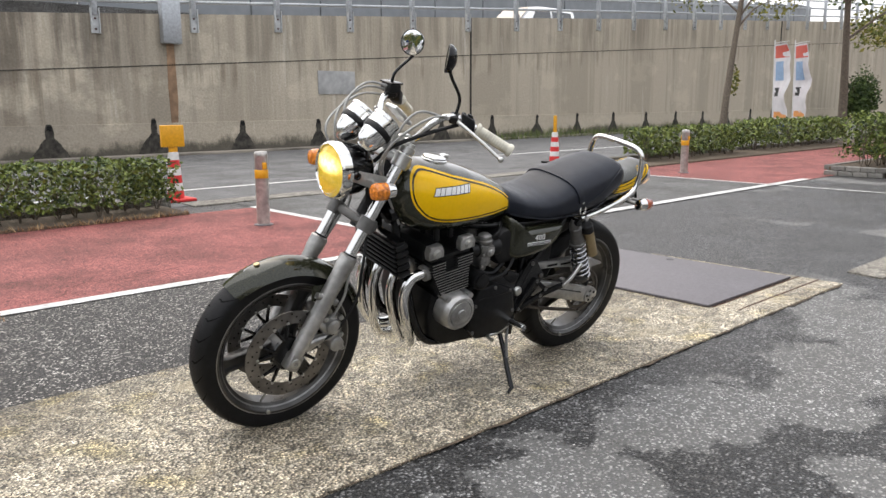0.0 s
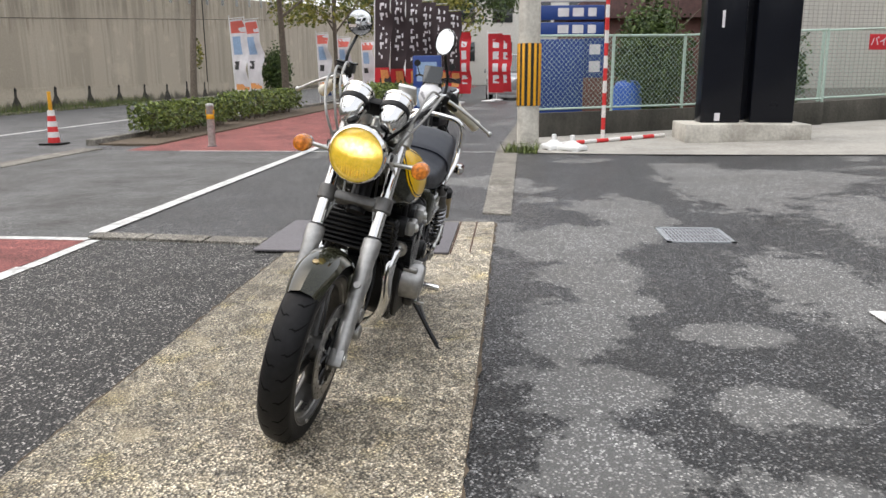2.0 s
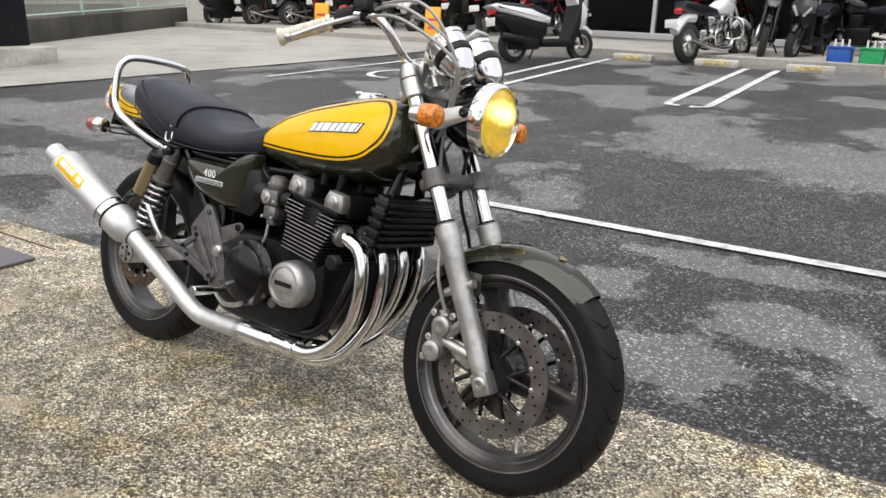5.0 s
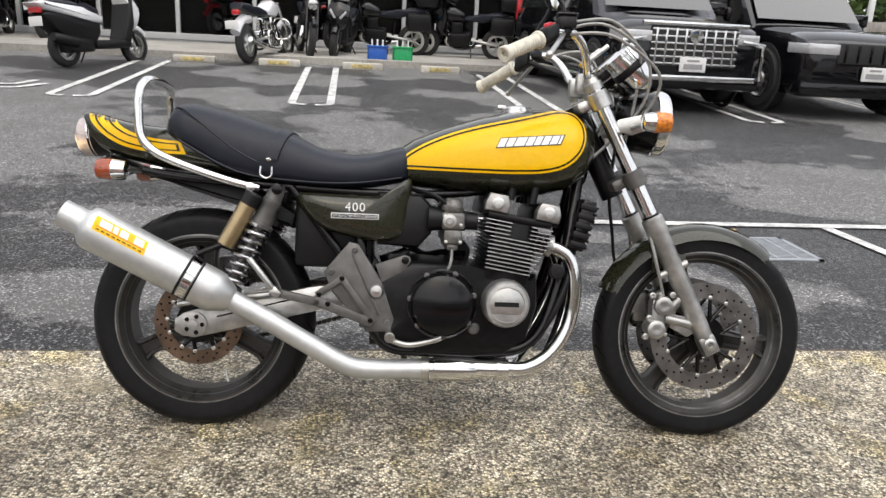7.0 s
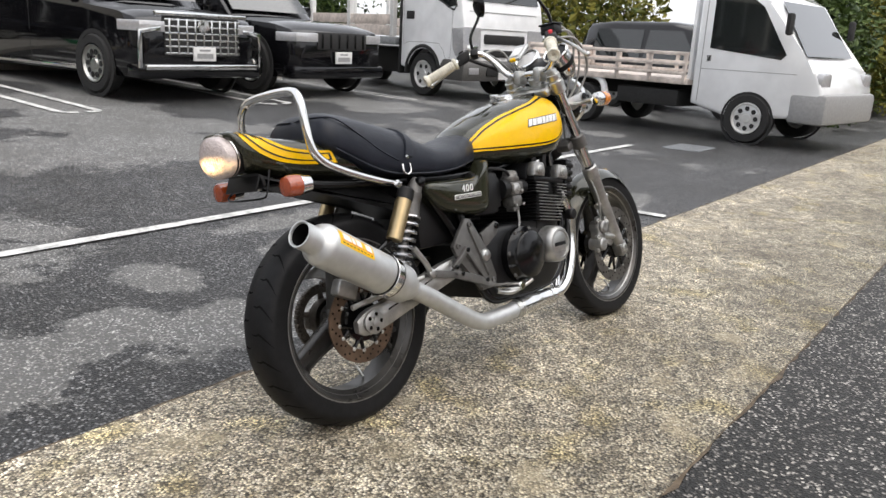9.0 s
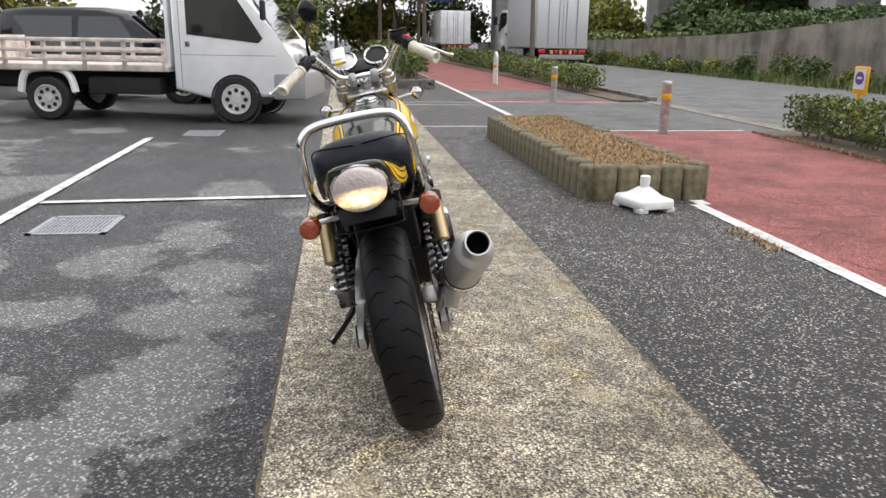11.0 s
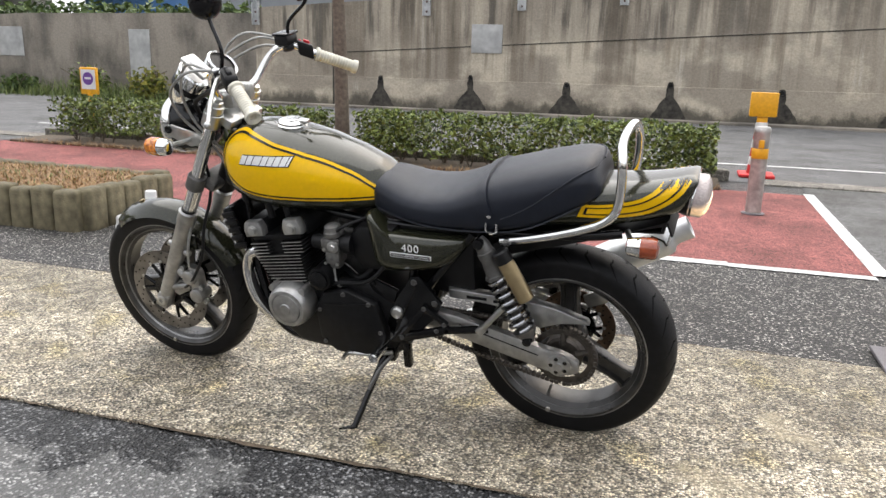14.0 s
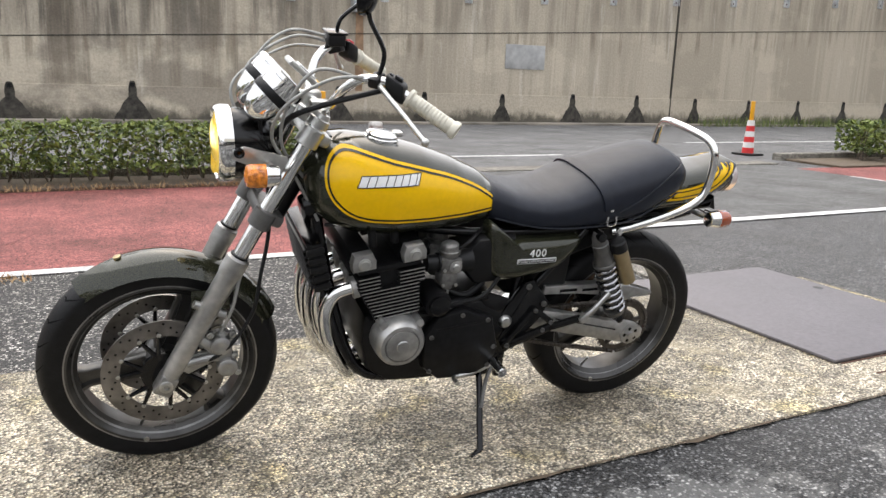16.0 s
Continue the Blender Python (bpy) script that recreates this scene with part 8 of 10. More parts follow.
part("holder_pad", box(B(), (-0.03, -0.02, 0.014), (0.02, 0.02, 0.018), 0.002, Matrix.Translation((1.085, 0.085, 1.085)) @ pose(0, 0, 0, 0, -40, 0)), WHITEPAINT, holder)
part("holder_lever", box(B(), (-0.052, -0.012, 0.004), (-0.038, 0.012, 0.016), 0.003, Matrix.Translation((1.085, 0.085, 1.085)) @ pose(0, 0, 0, 0, -40, 0)), YELLOW, holder)
part("ignition_lock", lathe(B(), on_fork(0.98, 0, 0.01), UP, [(0, 0.022), (0.03, 0.022), (0.034, 0.018), (0.034, 0.006), (0.05, 0.005)], 18), ALLOY, bike)

# -- handlebar with its controls --
bar = [(1.025, 0, 0.998), (1.025, 0.055, 0.998), (1.018, 0.098, 1.012), (0.995, 0.142, 1.066), (0.962, 0.166, 1.096), (0.915, 0.188, 1.097), (0.861, 0.216, 1.068), (0.775, 0.283, 1.017)]
line = [(x, -y, z) for x, y, z in bar[:0:-1]] + bar
handle = part("handlebar", tube(B(), line, 0.0112, 6, 12), CHROME, bike, "high chrome handlebar")
pieces("bar_clamp", both(B(), lambda b, s: box(b, (1.0, s * 0.045 - 0.015, 0.962), (1.05, s * 0.045 + 0.015, 1.016), 0.008)), ALLOY, handle)
for s in (1, -1):
    p, q = Vector((0.864, s * 0.214, 1.069)), Vector((0.766, s * 0.290, 1.012))
    d = q - p
    L = d.length
    prof = [(0, 0.0225), (0.008, 0.0225), (0.012, 0.0175)]
    for k in range(11):
        u = 0.016 + (L - 0.04) * k / 11
        prof += [(u, 0.0168), (u + 0.004, 0.0182), (u + 0.007, 0.0182)]
    prof += [(L - 0.018, 0.017), (L - 0.012, 0.0215), (L - 0.002, 0.0215), (L, 0.018), (L - 0.004, 0.009), (L - 0.012, 0.007)]
    part("grip", lathe(B(), p, d, prof, 20), IVORY, handle, "ribbed ivory rubber grip")
    sw = Vector((0.893, s * 0.198, 1.088))
    m = Matrix.Translation(sw) @ Matrix(((d.x / L, -d.y / L, 0, 0), (d.y / L, d.x / L, 0, 0), (d.z / L, 0, 1, 0), (0, 0, 0, 1)))
    box_bm = box(B(), (-0.022, -0.02, -0.024), (0.03, 0.022, 0.022), 0.008, m)
    switch = part("switch_box", box_bm, PLASTIC, handle, "black switch housing")
    part("switch_button", box(box(B(), (0.0, -0.008, 0.018), (0.02, 0.008, 0.03), 0.003, m), (-0.016, -0.006, 0.018), (-0.006, 0.006, 0.025), 0.002, m), REDPLASTIC if s < 0 else PLASTIC, switch)
    lev = [(0.932, s * 0.182, 1.092), (0.926, s * 0.204, 1.086), (0.915, s * 0.240, 1.070), (0.895, s * 0.290, 1.044), (0.874, s * 0.335, 1.016), (0.867, s * 0.352, 1.007)]
    bm = tube(B(), lev, 0.0068, 6, 10, 0.0055)
    bmesh.ops.create_uvsphere(bm, u_segments=12, v_segments=8, radius=0.0095, matrix=Matrix.Translation(lev[-1]))
    part("clutch_lever" if s > 0 else "brake_lever", bm, ALLOY, handle, "silver hand lever with a ball end")
    part("lever_perch", box(B(), (-0.02, -0.012, -0.012), (0.02, 0.018, 0.014), 0.006, Matrix.Translation((0.932, s * 0.175, 1.097)) @ pose(0, 0, 0, 0, 20, s * 40)), PLASTIC, handle)
bm = box(B(), (0.915, -0.202, 1.106), (0.962, -0.142, 1.136), 0.005)
mc = part("brake_reservoir", bm, PLASTIC, handle, "black square brake fluid reservoir")
part("reservoir_cap", box(B(), (0.911, -0.206, 1.136), (0.966, -0.138, 1.143), 0.003), BLACKMETAL, mc)
part("sight_glass", lathe(B(), (0.962, -0.172, 1.121), (1, 0, 0), [(0, 0.009), (0.002, 0.008), (0.003, 0.003)], 14), GREYMETAL, mc)


def mirror(base, bend, c, n):
    n = Vector(n).normalized()
    stem = part("mirror", tube(B(), [base, bend, Vector(c) - n * 0.012 - Vector((0, 0, 0.045)), Vector(c) - n * 0.014], 0.0055, 8, 10), BLACKMETAL, bike, "round black mirror turned to face forwards")
    part("mirror_shell", lathe(B(), c, n, [(-0.026, 0.0), (-0.025, 0.014), (-0.018, 0.032), (-0.006, 0.043), (0.004, 0.045), (0.006, 0.043)], 32, cap=False), BLACKMETAL, stem)
    part("mirror_glass", lathe(B(), c, n, [(0.003, 0.0435), (0.0045, 0.03), (0.005, 0.0)], 32, cap=False), MIRROR, stem, "convex mirror glass")


mirror((0.93, -0.178, 1.10), (0.925, -0.178, 1.17), (0.868, -0.172, 1.278), (0.86, 0.45, 0.08))
mirror((0.93, 0.178, 1.10), (0.918, 0.176, 1.16), (0.962, 0.150, 1.277), (0.80, -0.58, 0.06))
cables = [
    [(0.95, 0.2, 1.11), (1.04, 0.215, 1.105), (1.13, 0.19, 1.04), (1.15, 0.13, 0.95), (1.09, 0.08, 0.85), (1.02, 0.09, 0.72)],
    [(0.95, -0.2, 1.12), (1.05, -0.20, 1.13), (1.17, -0.15, 1.06), (1.18, -0.11, 0.95), (1.10, -0.07, 0.84), (0.95, -0.08, 0.70)],
    [(0.94, -0.21, 1.10), (1.06, -0.22, 1.10), (1.20, -0.165, 1.02), (1.19, -0.12, 0.93), (1.12, -0.06, 0.83)],
    [(0.97, -0.18, 1.14), (1.07, -0.16, 1.15), (1.15, -0.14, 1.08), (1.16, -0.09, 0.96), (1.14, -0.06, 0.80), (1.16, -0.055, 0.73)],
    [(0.95, 0.205, 1.10), (1.06, 0.18, 1.12), (1.12, 0.15, 1.03), (1.12, 0.1, 0.92), (1.05, 0.06, 0.82)],
]
for pts in cables:
    part("control_cable", tube(B(), [(x, y * 0.86, z - 0.008) for x, y, z in pts], 0.0042, 7, 8), CABLE, handle, "grey sleeved control cable")
part("wiring_loom", tube(B(), [(0.905, 0.185, 1.08), (1.01, 0.135, 1.035), (1.10, 0.10, 0.99), (1.13, 0.05, 0.93)], 0.007, 7, 8), PLASTIC, handle)
part("speedometer_cable", tube(B(), [(1.385, 0.07, 0.31), (1.27, 0.112, 0.36), (1.19, 0.115, 0.47), (1.165, 0.10, 0.58), (1.14, 0.06, 0.72), (1.17, 0.06, 0.97)], 0.005, 7, 8), PLASTIC, bike, "black speedometer cable")

# -- tank --
T_W = [(0.498, 0.050), (0.52, 0.082), (0.56, 0.104), (0.64, 0.129), (0.74, 0.149), (0.84, 0.159), (0.93, 0.157), (0.99, 0.142), (1.03, 0.115), (1.055, 0.075), (1.065, 0.04)]
T_T = [(0.498, 0.762), (0.52, 0.790), (0.56, 0.818), (0.64, 0.852), (0.74, 0.885), (0.84, 0.908), (0.93, 0.918), (0.99, 0.914), (1.03, 0.90), (1.055, 0.875), (1.065, 0.85)]
T_B = [(0.498, 0.715), (0.52, 0.698), (0.56, 0.688), (0.64, 0.680), (0.74, 0.672), (0.84, 0.668), (0.93, 0.678), (0.99, 0.698), (1.03, 0.728), (1.055, 0.765), (1.065, 0.80)]


def tank_side(x, z):
    """Half width of the tank at x, z."""
    w, top, bot = interp(T_W, x), interp(T_T, x), interp(T_B, x)
    zc = bot + 0.42 * (top - bot)
    h = (top - zc) if z > zc else (zc - bot)
    q = min(0.999, abs(z - zc) / max(h, 1e-4))
    n = 2.3 if z > zc else 3.0
    return w * (1 - q ** n) ** (1 / n)


rows = []
for i in range(73):
    x = 0.498 + (1.065 - 0.498) * (0.5 - 0.5 * math.cos(math.pi * i / 72))
    top, bot = interp(T_T, x), interp(T_B, x)
    zc = bot + 0.42 * (top - bot)
    ring = []
    for k in range(72):
        a = 2 * math.pi * k / 72
        c, sn = math.cos(a), math.sin(a)
        h, n = ((top - zc), 2.3) if sn > 0 else ((zc - bot), 3.0)
        ring.append((x, interp(T_W, x) * math.copysign(abs(c) ** (2 / n), c), zc + h * math.copysign(abs(sn) ** (2 / n), sn)))
    rows.append(ring)
tank = part("fuel_tank", loft(B(), rows), GREEN, bike, "teardrop fuel tank in dark olive with a yellow panel", smooth=70)
edge = smooth_line([(0.514, 0, 0.741), (0.528, 0, 0.760), (0.56, 0, 0.785), (0.61, 0, 0.812), (0.68, 0, 0.839), (0.76, 0, 0.861), (0.84, 0, 0.880), (0.90, 0, 0.896), (0.945, 0, 0.907), (0.978, 0, 0.906), (1.003, 0, 0.890), (1.018, 0, 0.860), (1.017, 0, 0.820), (0.998, 0, 0.783), (0.962, 0, 0.753), (0.91, 0, 0.737), (0.84, 0, 0.731), (0.74, 0, 0.730), (0.64, 0, 0.731), (0.555, 0, 0.733), (0.522, 0, 0.734)], 4, True)
mid = Vector((0.82, 0, 0.795))


def inset(p, d):
    """The outline drawn d inwards."""
    i = edge.index(p)
    t = (edge[(i + 1) % len(edge)] - edge[i - 1]).normalized()
    nrm = Vector((-t.z, 0, t.x))
    if nrm.dot(mid - p) < 0:
        nrm = -nrm
    return p + nrm * d


def on_tank(p, s, out):
    y, h = tank_side(p.x, p.z), 0.002
    gx = (tank_side(p.x + h, p.z) - tank_side(p.x - h, p.z)) / (2 * h)
    gv = (tank_side(p.x, p.z + h) - tank_side(p.x, p.z - h)) / (2 * h)
    n = Vector((-max(-4, min(4, gx)), 1, -max(-4, min(4, gv)))).normalized() * out
    return Vector((p.x + n.x, s * (y + n.y), p.z + n.z))


for s in (1, -1):
    rows = []
    for f in (0.0, 0.03, 0.07, 0.12, 0.18, 0.26, 0.36, 0.48, 0.62, 0.78, 0.97):
        rows.append([on_tank(p + (Vector((0.80 + (p.x - 0.80) * 0.25, 0, 0.79)) - p) * f, s, 0.0024) for p in edge])
    bm = loft(B(), rows, cap=False)
    bm.faces.new(bm.verts[-len(edge):])
    panel = part("tank_panel", bm, YELLOW, tank, "amber yellow painted side panel", smooth=70)
    rows = [[on_tank(inset(p, d), s, 0.0034) for p in edge] for d in (0.006, 0.0105)]
    part("pinstripe", loft(B(), rows, cap=False), STRIPE, panel)
    # maker's mark: white slanted blocks on a black ground
    base, height = ((0.944, 0.827), (0.784, 0.827)) if s > 0 else ((0.777, 0.797), (0.945, 0.813)), 0.023
    slant = -0.010 if s > 0 else 0.011

    def on_mark(f, h, out):
        """f along the mark as it is read, h up it."""
        x = base[0][0] + (base[1][0] - base[0][0]) * f + slant * h
        z = base[0][1] + (base[1][1] - base[0][1]) * f + height * h
        return on_tank(Vector((x, 0, z)), s, out)

    part("mark_backing", loft(B(), [[on_mark(-0.012 + 1.02 * i / 12, h, 0.0036) for h in (-0.11, 0.5, 1.11)] for i in range(13)], cap=False, closed=False), STRIPE, panel)
    at = 0.0
    for wide in (0.128, 0.128, 0.172, 0.128, 0.118, 0.128, 0.128, 0.056):
        rows = [[on_mark(at + (wide - 0.014) * g, h, 0.0046) for h in (0.0, 0.5, 1.0)] for g in (0.0, 0.5, 1.0)]
        part("mark_block", loft(B(), rows, cap=False, closed=False), WHITEPAINT, panel)
        at += wide + 0.002
cap_at = (0.845, 0, 0.906)
cap = part("fuel_cap", lathe(B(), cap_at, (-0.10, 0, 1), [(-0.004, 0.046), (0.004, 0.046), (0.006, 0.042), (0.012, 0.042), (0.016, 0.036), (0.017, 0.0)], 32, cap=False), CHROME, tank, "chrome flip-up fuel cap")
part("cap_latch", box(B(), (0.79, -0.014, 0.912), (0.815, 0.014, 0.925), 0.004), CHROME, cap)

# -- seat --
S_T = [(-0.092, 0.838), (-0.085, 0.864), (-0.06, 0.885), (-0.03, 0.886), (0.0, 0.882), (0.07, 0.866), (0.13, 0.850), (0.20, 0.830), (0.25, 0.808), (0.30, 0.785), (0.35, 0.772), (0.40, 0.768), (0.45, 0.773), (0.50, 0.788), (0.53, 0.796), (0.545, 0.793)]
S_B = [(-0.092, 0.80), (-0.06, 0.775), (0.0, 0.742), (0.05, 0.713), (0.1, 0.696), (0.2, 0.678), (0.35, 0.674), (0.45, 0.680), (0.545, 0.70)]
S_W = [(-0.092, 0.09), (-0.085, 0.115), (-0.05, 0.135), (0.05, 0.148), (0.2, 0.150), (0.3, 0.148), (0.4, 0.138), (0.48, 0.122), (0.545, 0.098)]


def seat_ring(x, grow=0.0):
    w, top, bot = interp(S_W, x) + grow, interp(S_T, x) + grow, interp(S_B, x) - grow * 0.3
    ring = []
    for k in range(32):
        a = 2 * math.pi * k / 32
        c, sn = math.cos(a), math.sin(a)
        zc = bot + 0.40 * (top - bot)
        n = 2.7 if sn > 0 else 4.5
        h = (top - zc) if sn > 0 else (zc - bot)
        ring.append((x, w * math.copysign(abs(c) ** (2 / n), c), zc + h * math.copysign(abs(sn) ** (2 / n), sn)))
    return ring


seat = part("seat", loft(B(), [seat_ring(-0.092 + 0.637 * i / 44) for i in range(45)]), VINYL, bike, "black vinyl dual seat with a raised pillion hump", smooth=70)
bm = B()
rings = []
for dx, g in ((-0.016, 0.0005), (-0.0145, 0.0062), (-0.010, 0.0066), (0.010, 0.0066), (0.0145, 0.0062), (0.016, 0.0005)):
    ring = []
    for k in range(0, 17):                                # strap runs over the top half, leaning forward as it rises
        base = seat_ring(0.2 + dx, g)[k]
        up = max(0.0, (base[2] - 0.69) / 0.15)
        x = 0.178 + dx + 0.045 * up
        ring.append(Vector((x, seat_ring(x, g)[k][1], seat_ring(x, g)[k][2])))
    rings.append(ring)
loft(bm, rings, cap=False, closed=False)
part("seat_strap", bm, VINYL, seat, "black grab strap across the seat")
bm = B()
for s in (1, -1):
    lathe(bm, (0.186, s * 0.1525, 0.742), (0, s, 0), [(0, 0.007), (0.003, 0.0065), (0.004, 0.002)], 14)
    tube(bm, [(0.166, s * 0.153, 0.722), (0.166, s * 0.155, 0.70), (0.18, s * 0.155, 0.692), (0.194, s * 0.155, 0.70), (0.194, s * 0.153, 0.722)], 0.003, 4, 8)
pieces("strap_buckle", bm, CHROME, seat, "chrome strap buckle")
bm = B()
for s in (1, -1):
    tube(bm, [Vector((x, s * interp(S_W, x) * f, interp(S_B, x) + (interp(S_T, x) - interp(S_B, x)) * h)) for x, f, h in ((0.155, 1.0, 0.3), (0.09, 1.0, 0.42), (0.02, 0.985, 0.6), (-0.04, 0.92, 0.8), (-0.075, 0.62, 0.96), (-0.082, 0.1, 1.0))], 0.0022, 6, 6)
    tube(bm, [Vector((x, s * (interp(S_W, x) * 0.985), interp(S_B, x) + 0.012)) for x in (0.53, 0.4, 0.25, 0.1, -0.05)], 0.0025, 6, 6)
pieces("seat_piping", bm, VINYL, seat)

# -- tail --
C_T = [(-0.320, 0.847), (-0.312, 0.852), (-0.29, 0.849), (-0.25, 0.839), (-0.2, 0.829), (-0.15, 0.823), (-0.1, 0.820), (0.02, 0.812), (0.12, 0.75)]
C_B = [(-0.320, 0.832), (-0.312, 0.808), (-0.297, 0.772), (-0.28, 0.754), (-0.25, 0.741), (-0.2, 0.726), (-0.1, 0.706), (0.02, 0.696), (0.12, 0.688)]
C_W = [(-0.320, 0.060), (-0.312, 0.068), (-0.29, 0.079), (-0.2, 0.096), (-0.1, 0.107), (0.02, 0.115), (0.12, 0.115)]


def tail_side(x, z, out=0.0):
    w, top, bot = interp(C_W, x), interp(C_T, x), interp(C_B, x)
    zc, h = (top + bot) / 2, (top - bot) / 2
    q = min(0.995, abs(z - zc) / h)
    return w * (1 - q ** 3.0) ** (1 / 3.0) + out


rows = []
for i in range(37):
    x = -0.320 + 0.44 * (i / 36) ** 1.3
    w, top, bot = interp(C_W, x), interp(C_T, x), interp(C_B, x)
    ring = []
    for k in range(32):
        c, sn = math.cos(2 * math.pi * k / 32), math.sin(2 * math.pi * k / 32)
        ring.append((x, w * math.copysign(abs(c) ** (2 / 3), c), (top + bot) / 2 + (top - bot) / 2 * math.copysign(abs(sn) ** (2 / 3), sn)))
    rows.append(ring)
tail = part("tail_cowl", loft(B(), rows), GREEN, bike, "dark olive tail cowl with yellow stripes", smooth=70)
TAIL_SPINE = smooth_line([(-0.036, 0, 0.745), (-0.10, 0, 0.746), (-0.16, 0, 0.752), (-0.21, 0, 0.764), (-0.255, 0, 0.787), (-0.288, 0, 0.817), (-0.305, 0, 0.845)], 8)
for s in (1, -1):
    def on_tail(f, h, lift):
        """f from the front of the stripe to its end at the lens, h across it."""
        at = f * (len(TAIL_SPINE) - 1)
        k = min(int(at), len(TAIL_SPINE) - 2)
        p = TAIL_SPINE[k].lerp(TAIL_SPINE[k + 1], at - k)
        t = (TAIL_SPINE[k + 1] - TAIL_SPINE[k]).normalized()
        g = p + Vector((abs(t.z), 0, abs(t.x))) * h * (0.034 + 0.024 * f ** 1.5) + Vector((-0.016 * h * max(0.0, 1 - 6 * f), 0, 0))
        over = max(0.0, g.z - interp(C_T, g.x) + 0.003)
        g.z -= over
        return Vector((g.x, s * max(0.0, tail_side(g.x, g.z, lift) - 1.6 * over), g.z + lift * 0.5))

    for f0, f1, h0, h1, material, lift in ((0, 1, 0, 1, YELLOW, 0.0014), (0.045, 1, 0.21, 0.30, STRIPE, 0.0024), (0.045, 1, 0.70, 0.79, STRIPE, 0.0024), (0.045, 0.065, 0.21, 0.79, STRIPE, 0.0025)):
        n = 40 if f1 == 1 else 2
        part("tail_stripe", loft(B(), [[on_tail(f0 + (f1 - f0) * i / n, h0 + (h1 - h0) * g / 4, lift) for g in range(5)] for i in range(n + 1)], cap=False, closed=False), material, tail)
TLD = Vector((-1, 0, -0.10)).normalized()
tl = part("tail_lamp", lathe(B(), (-0.305, 0, 0.795), TLD, [(-0.05, 0.05), (-0.01, 0.062), (0.006, 0.0638)], 36), PLASTIC, bike, "round tail lamp in the cowl")
tl.matrix_basis = Matrix.Translation((0, 0, 0.789)) @ Matrix.Diagonal((1, 1.06, 0.86, 1)) @ Matrix.Translation((0, 0, -0.795))   # the lamp is an oval
part("tail_lens", lathe(B(), (-0.305, 0, 0.795), TLD, [(-0.002, 0.0632), (0.028, 0.0625), (0.0315, 0.0612), (0.0355, 0.055), (0.0406, 0.045), (0.0436, 0.035), (0.0458, 0.02), (0.0465, 0)], 36, cap=False), TAILLENS, tl, "clear ribbed tail lens")
def on_lens(y, z, out):
    """A place on the domed tail lens."""
    r2 = y * y + (z - 0.795) ** 2
    return Vector((-0.305 - 0.0467 - out + 1.5 * r2 + 700 * r2 * r2 - 0.1 * (z - 0.795), y, z - 0.0046))


for k in range(-6, 7):                                        # fine upright ribs on the lower half
    y = k * 0.0078
    low = 0.795 - math.sqrt(max(0.0, 0.052 ** 2 - y * y))
    part("lens_rib", loft(B(), [[on_lens(y + u, low + (0.796 - low) * f, o) for u, o in ((-0.0009, -0.001), (0.0, 0.0009), (0.0009, -0.001))] for f in (0, 0.2, 0.4, 0.6, 0.8, 1)], cap=False, closed=False), TAILLENS, tl)
for k in range(1, 6):
    z = 0.795 - k * 0.0085
    wide = math.sqrt(max(0.0, 0.053 ** 2 - (z - 0.795) ** 2))
    part("lens_rib", loft(B(), [[on_lens(wide * f, z + u, o) for u, o in ((-0.0009, -0.001), (0.0, 0.0009), (0.0009, -0.001))] for f in (-1, -0.7, -0.35, 0, 0.35, 0.7, 1)], cap=False, closed=False), TAILLENS, tl)
part("lens_trim", tube(B(), [(-0.308 - 0.011 * math.sin(radians(t)), 0.0650 * math.cos(radians(t)), 0.795 + 0.0650 * math.sin(radians(t))) for t in range(-10, 191, 20)], 0.0026, 3, 8), CHROME, tl, "thin bright trim over the tail lens")
part("lens_divider", loft(B(), [[on_lens(y / 1000, 0.7975 + u, o) for u, o in ((-0.0016, 0.0), (-0.001, 0.002), (0.001, 0.002), (0.0016, 0.0))] for y in range(-54, 55, 6)], cap=False, closed=False), TAILLENS, tl)
part("plate_holder", box(B(), (-0.006, -0.07, -0.026), (0.0, 0.07, 0.02), 0.002, Matrix.Translation((-0.258, 0, 0.718)) @ pose(0, 0, 0, 0, 22, 0)), PLASTIC, bike, "bare black number plate holder")
half_rail = [(0.16, 0.135, 0.666), (0.10, 0.140, 0.678), (0.02, 0.143, 0.700), (-0.06, 0.145, 0.727), (-0.112, 0.146, 0.752), (-0.140, 0.146, 0.785), (-0.149, 0.144, 0.84), (-0.150, 0.138, 0.893), (-0.146, 0.122, 0.922), (-0.141, 0.095, 0.936), (-0.138, 0.04, 0.941)]
rail = half_rail + [(x, -y, z) for x, y, z in half_rail[::-1]]
grab = part("grab_rail", tube(B(), rail, 0.0115, 6, 14), CHROME, bike, "chrome grab rail looped behind the seat")
pieces("rail_bolt", both(B(), lambda b, s: lathe(b, (0.14, s * 0.142, 0.668), (0, s, 0), [(0, 0.012), (0.008, 0.012), (0.009, 0.006)], 12)), CHROME, grab)
bm = prism(B(), [(-0.25, 0.70), (-0.26, 0.74), (-0.16, 0.70), (-0.05, 0.66), (0.12, 0.62), (0.24, 0.56), (0.25, 0.60), (0.12, 0.67), (-0.05, 0.70)], -0.075, 0.075, 0.01)
part("rear_mudguard", bm, PLASTIC, bike, "black plastic rear mudguard")
bm = tube(B(), [(-0.22, 0.085, 0.70), (-0.25, 0.085, 0.69), (-0.26, 0.07, 0.675), (-0.26, -0.07, 0.675), (-0.25, -0.085, 0.69), (-0.235, -0.085, 0.745)], 0.0028, 5, 8)
part("plate_bracket", bm, BLACKMETAL, bike, "bare number plate bracket")

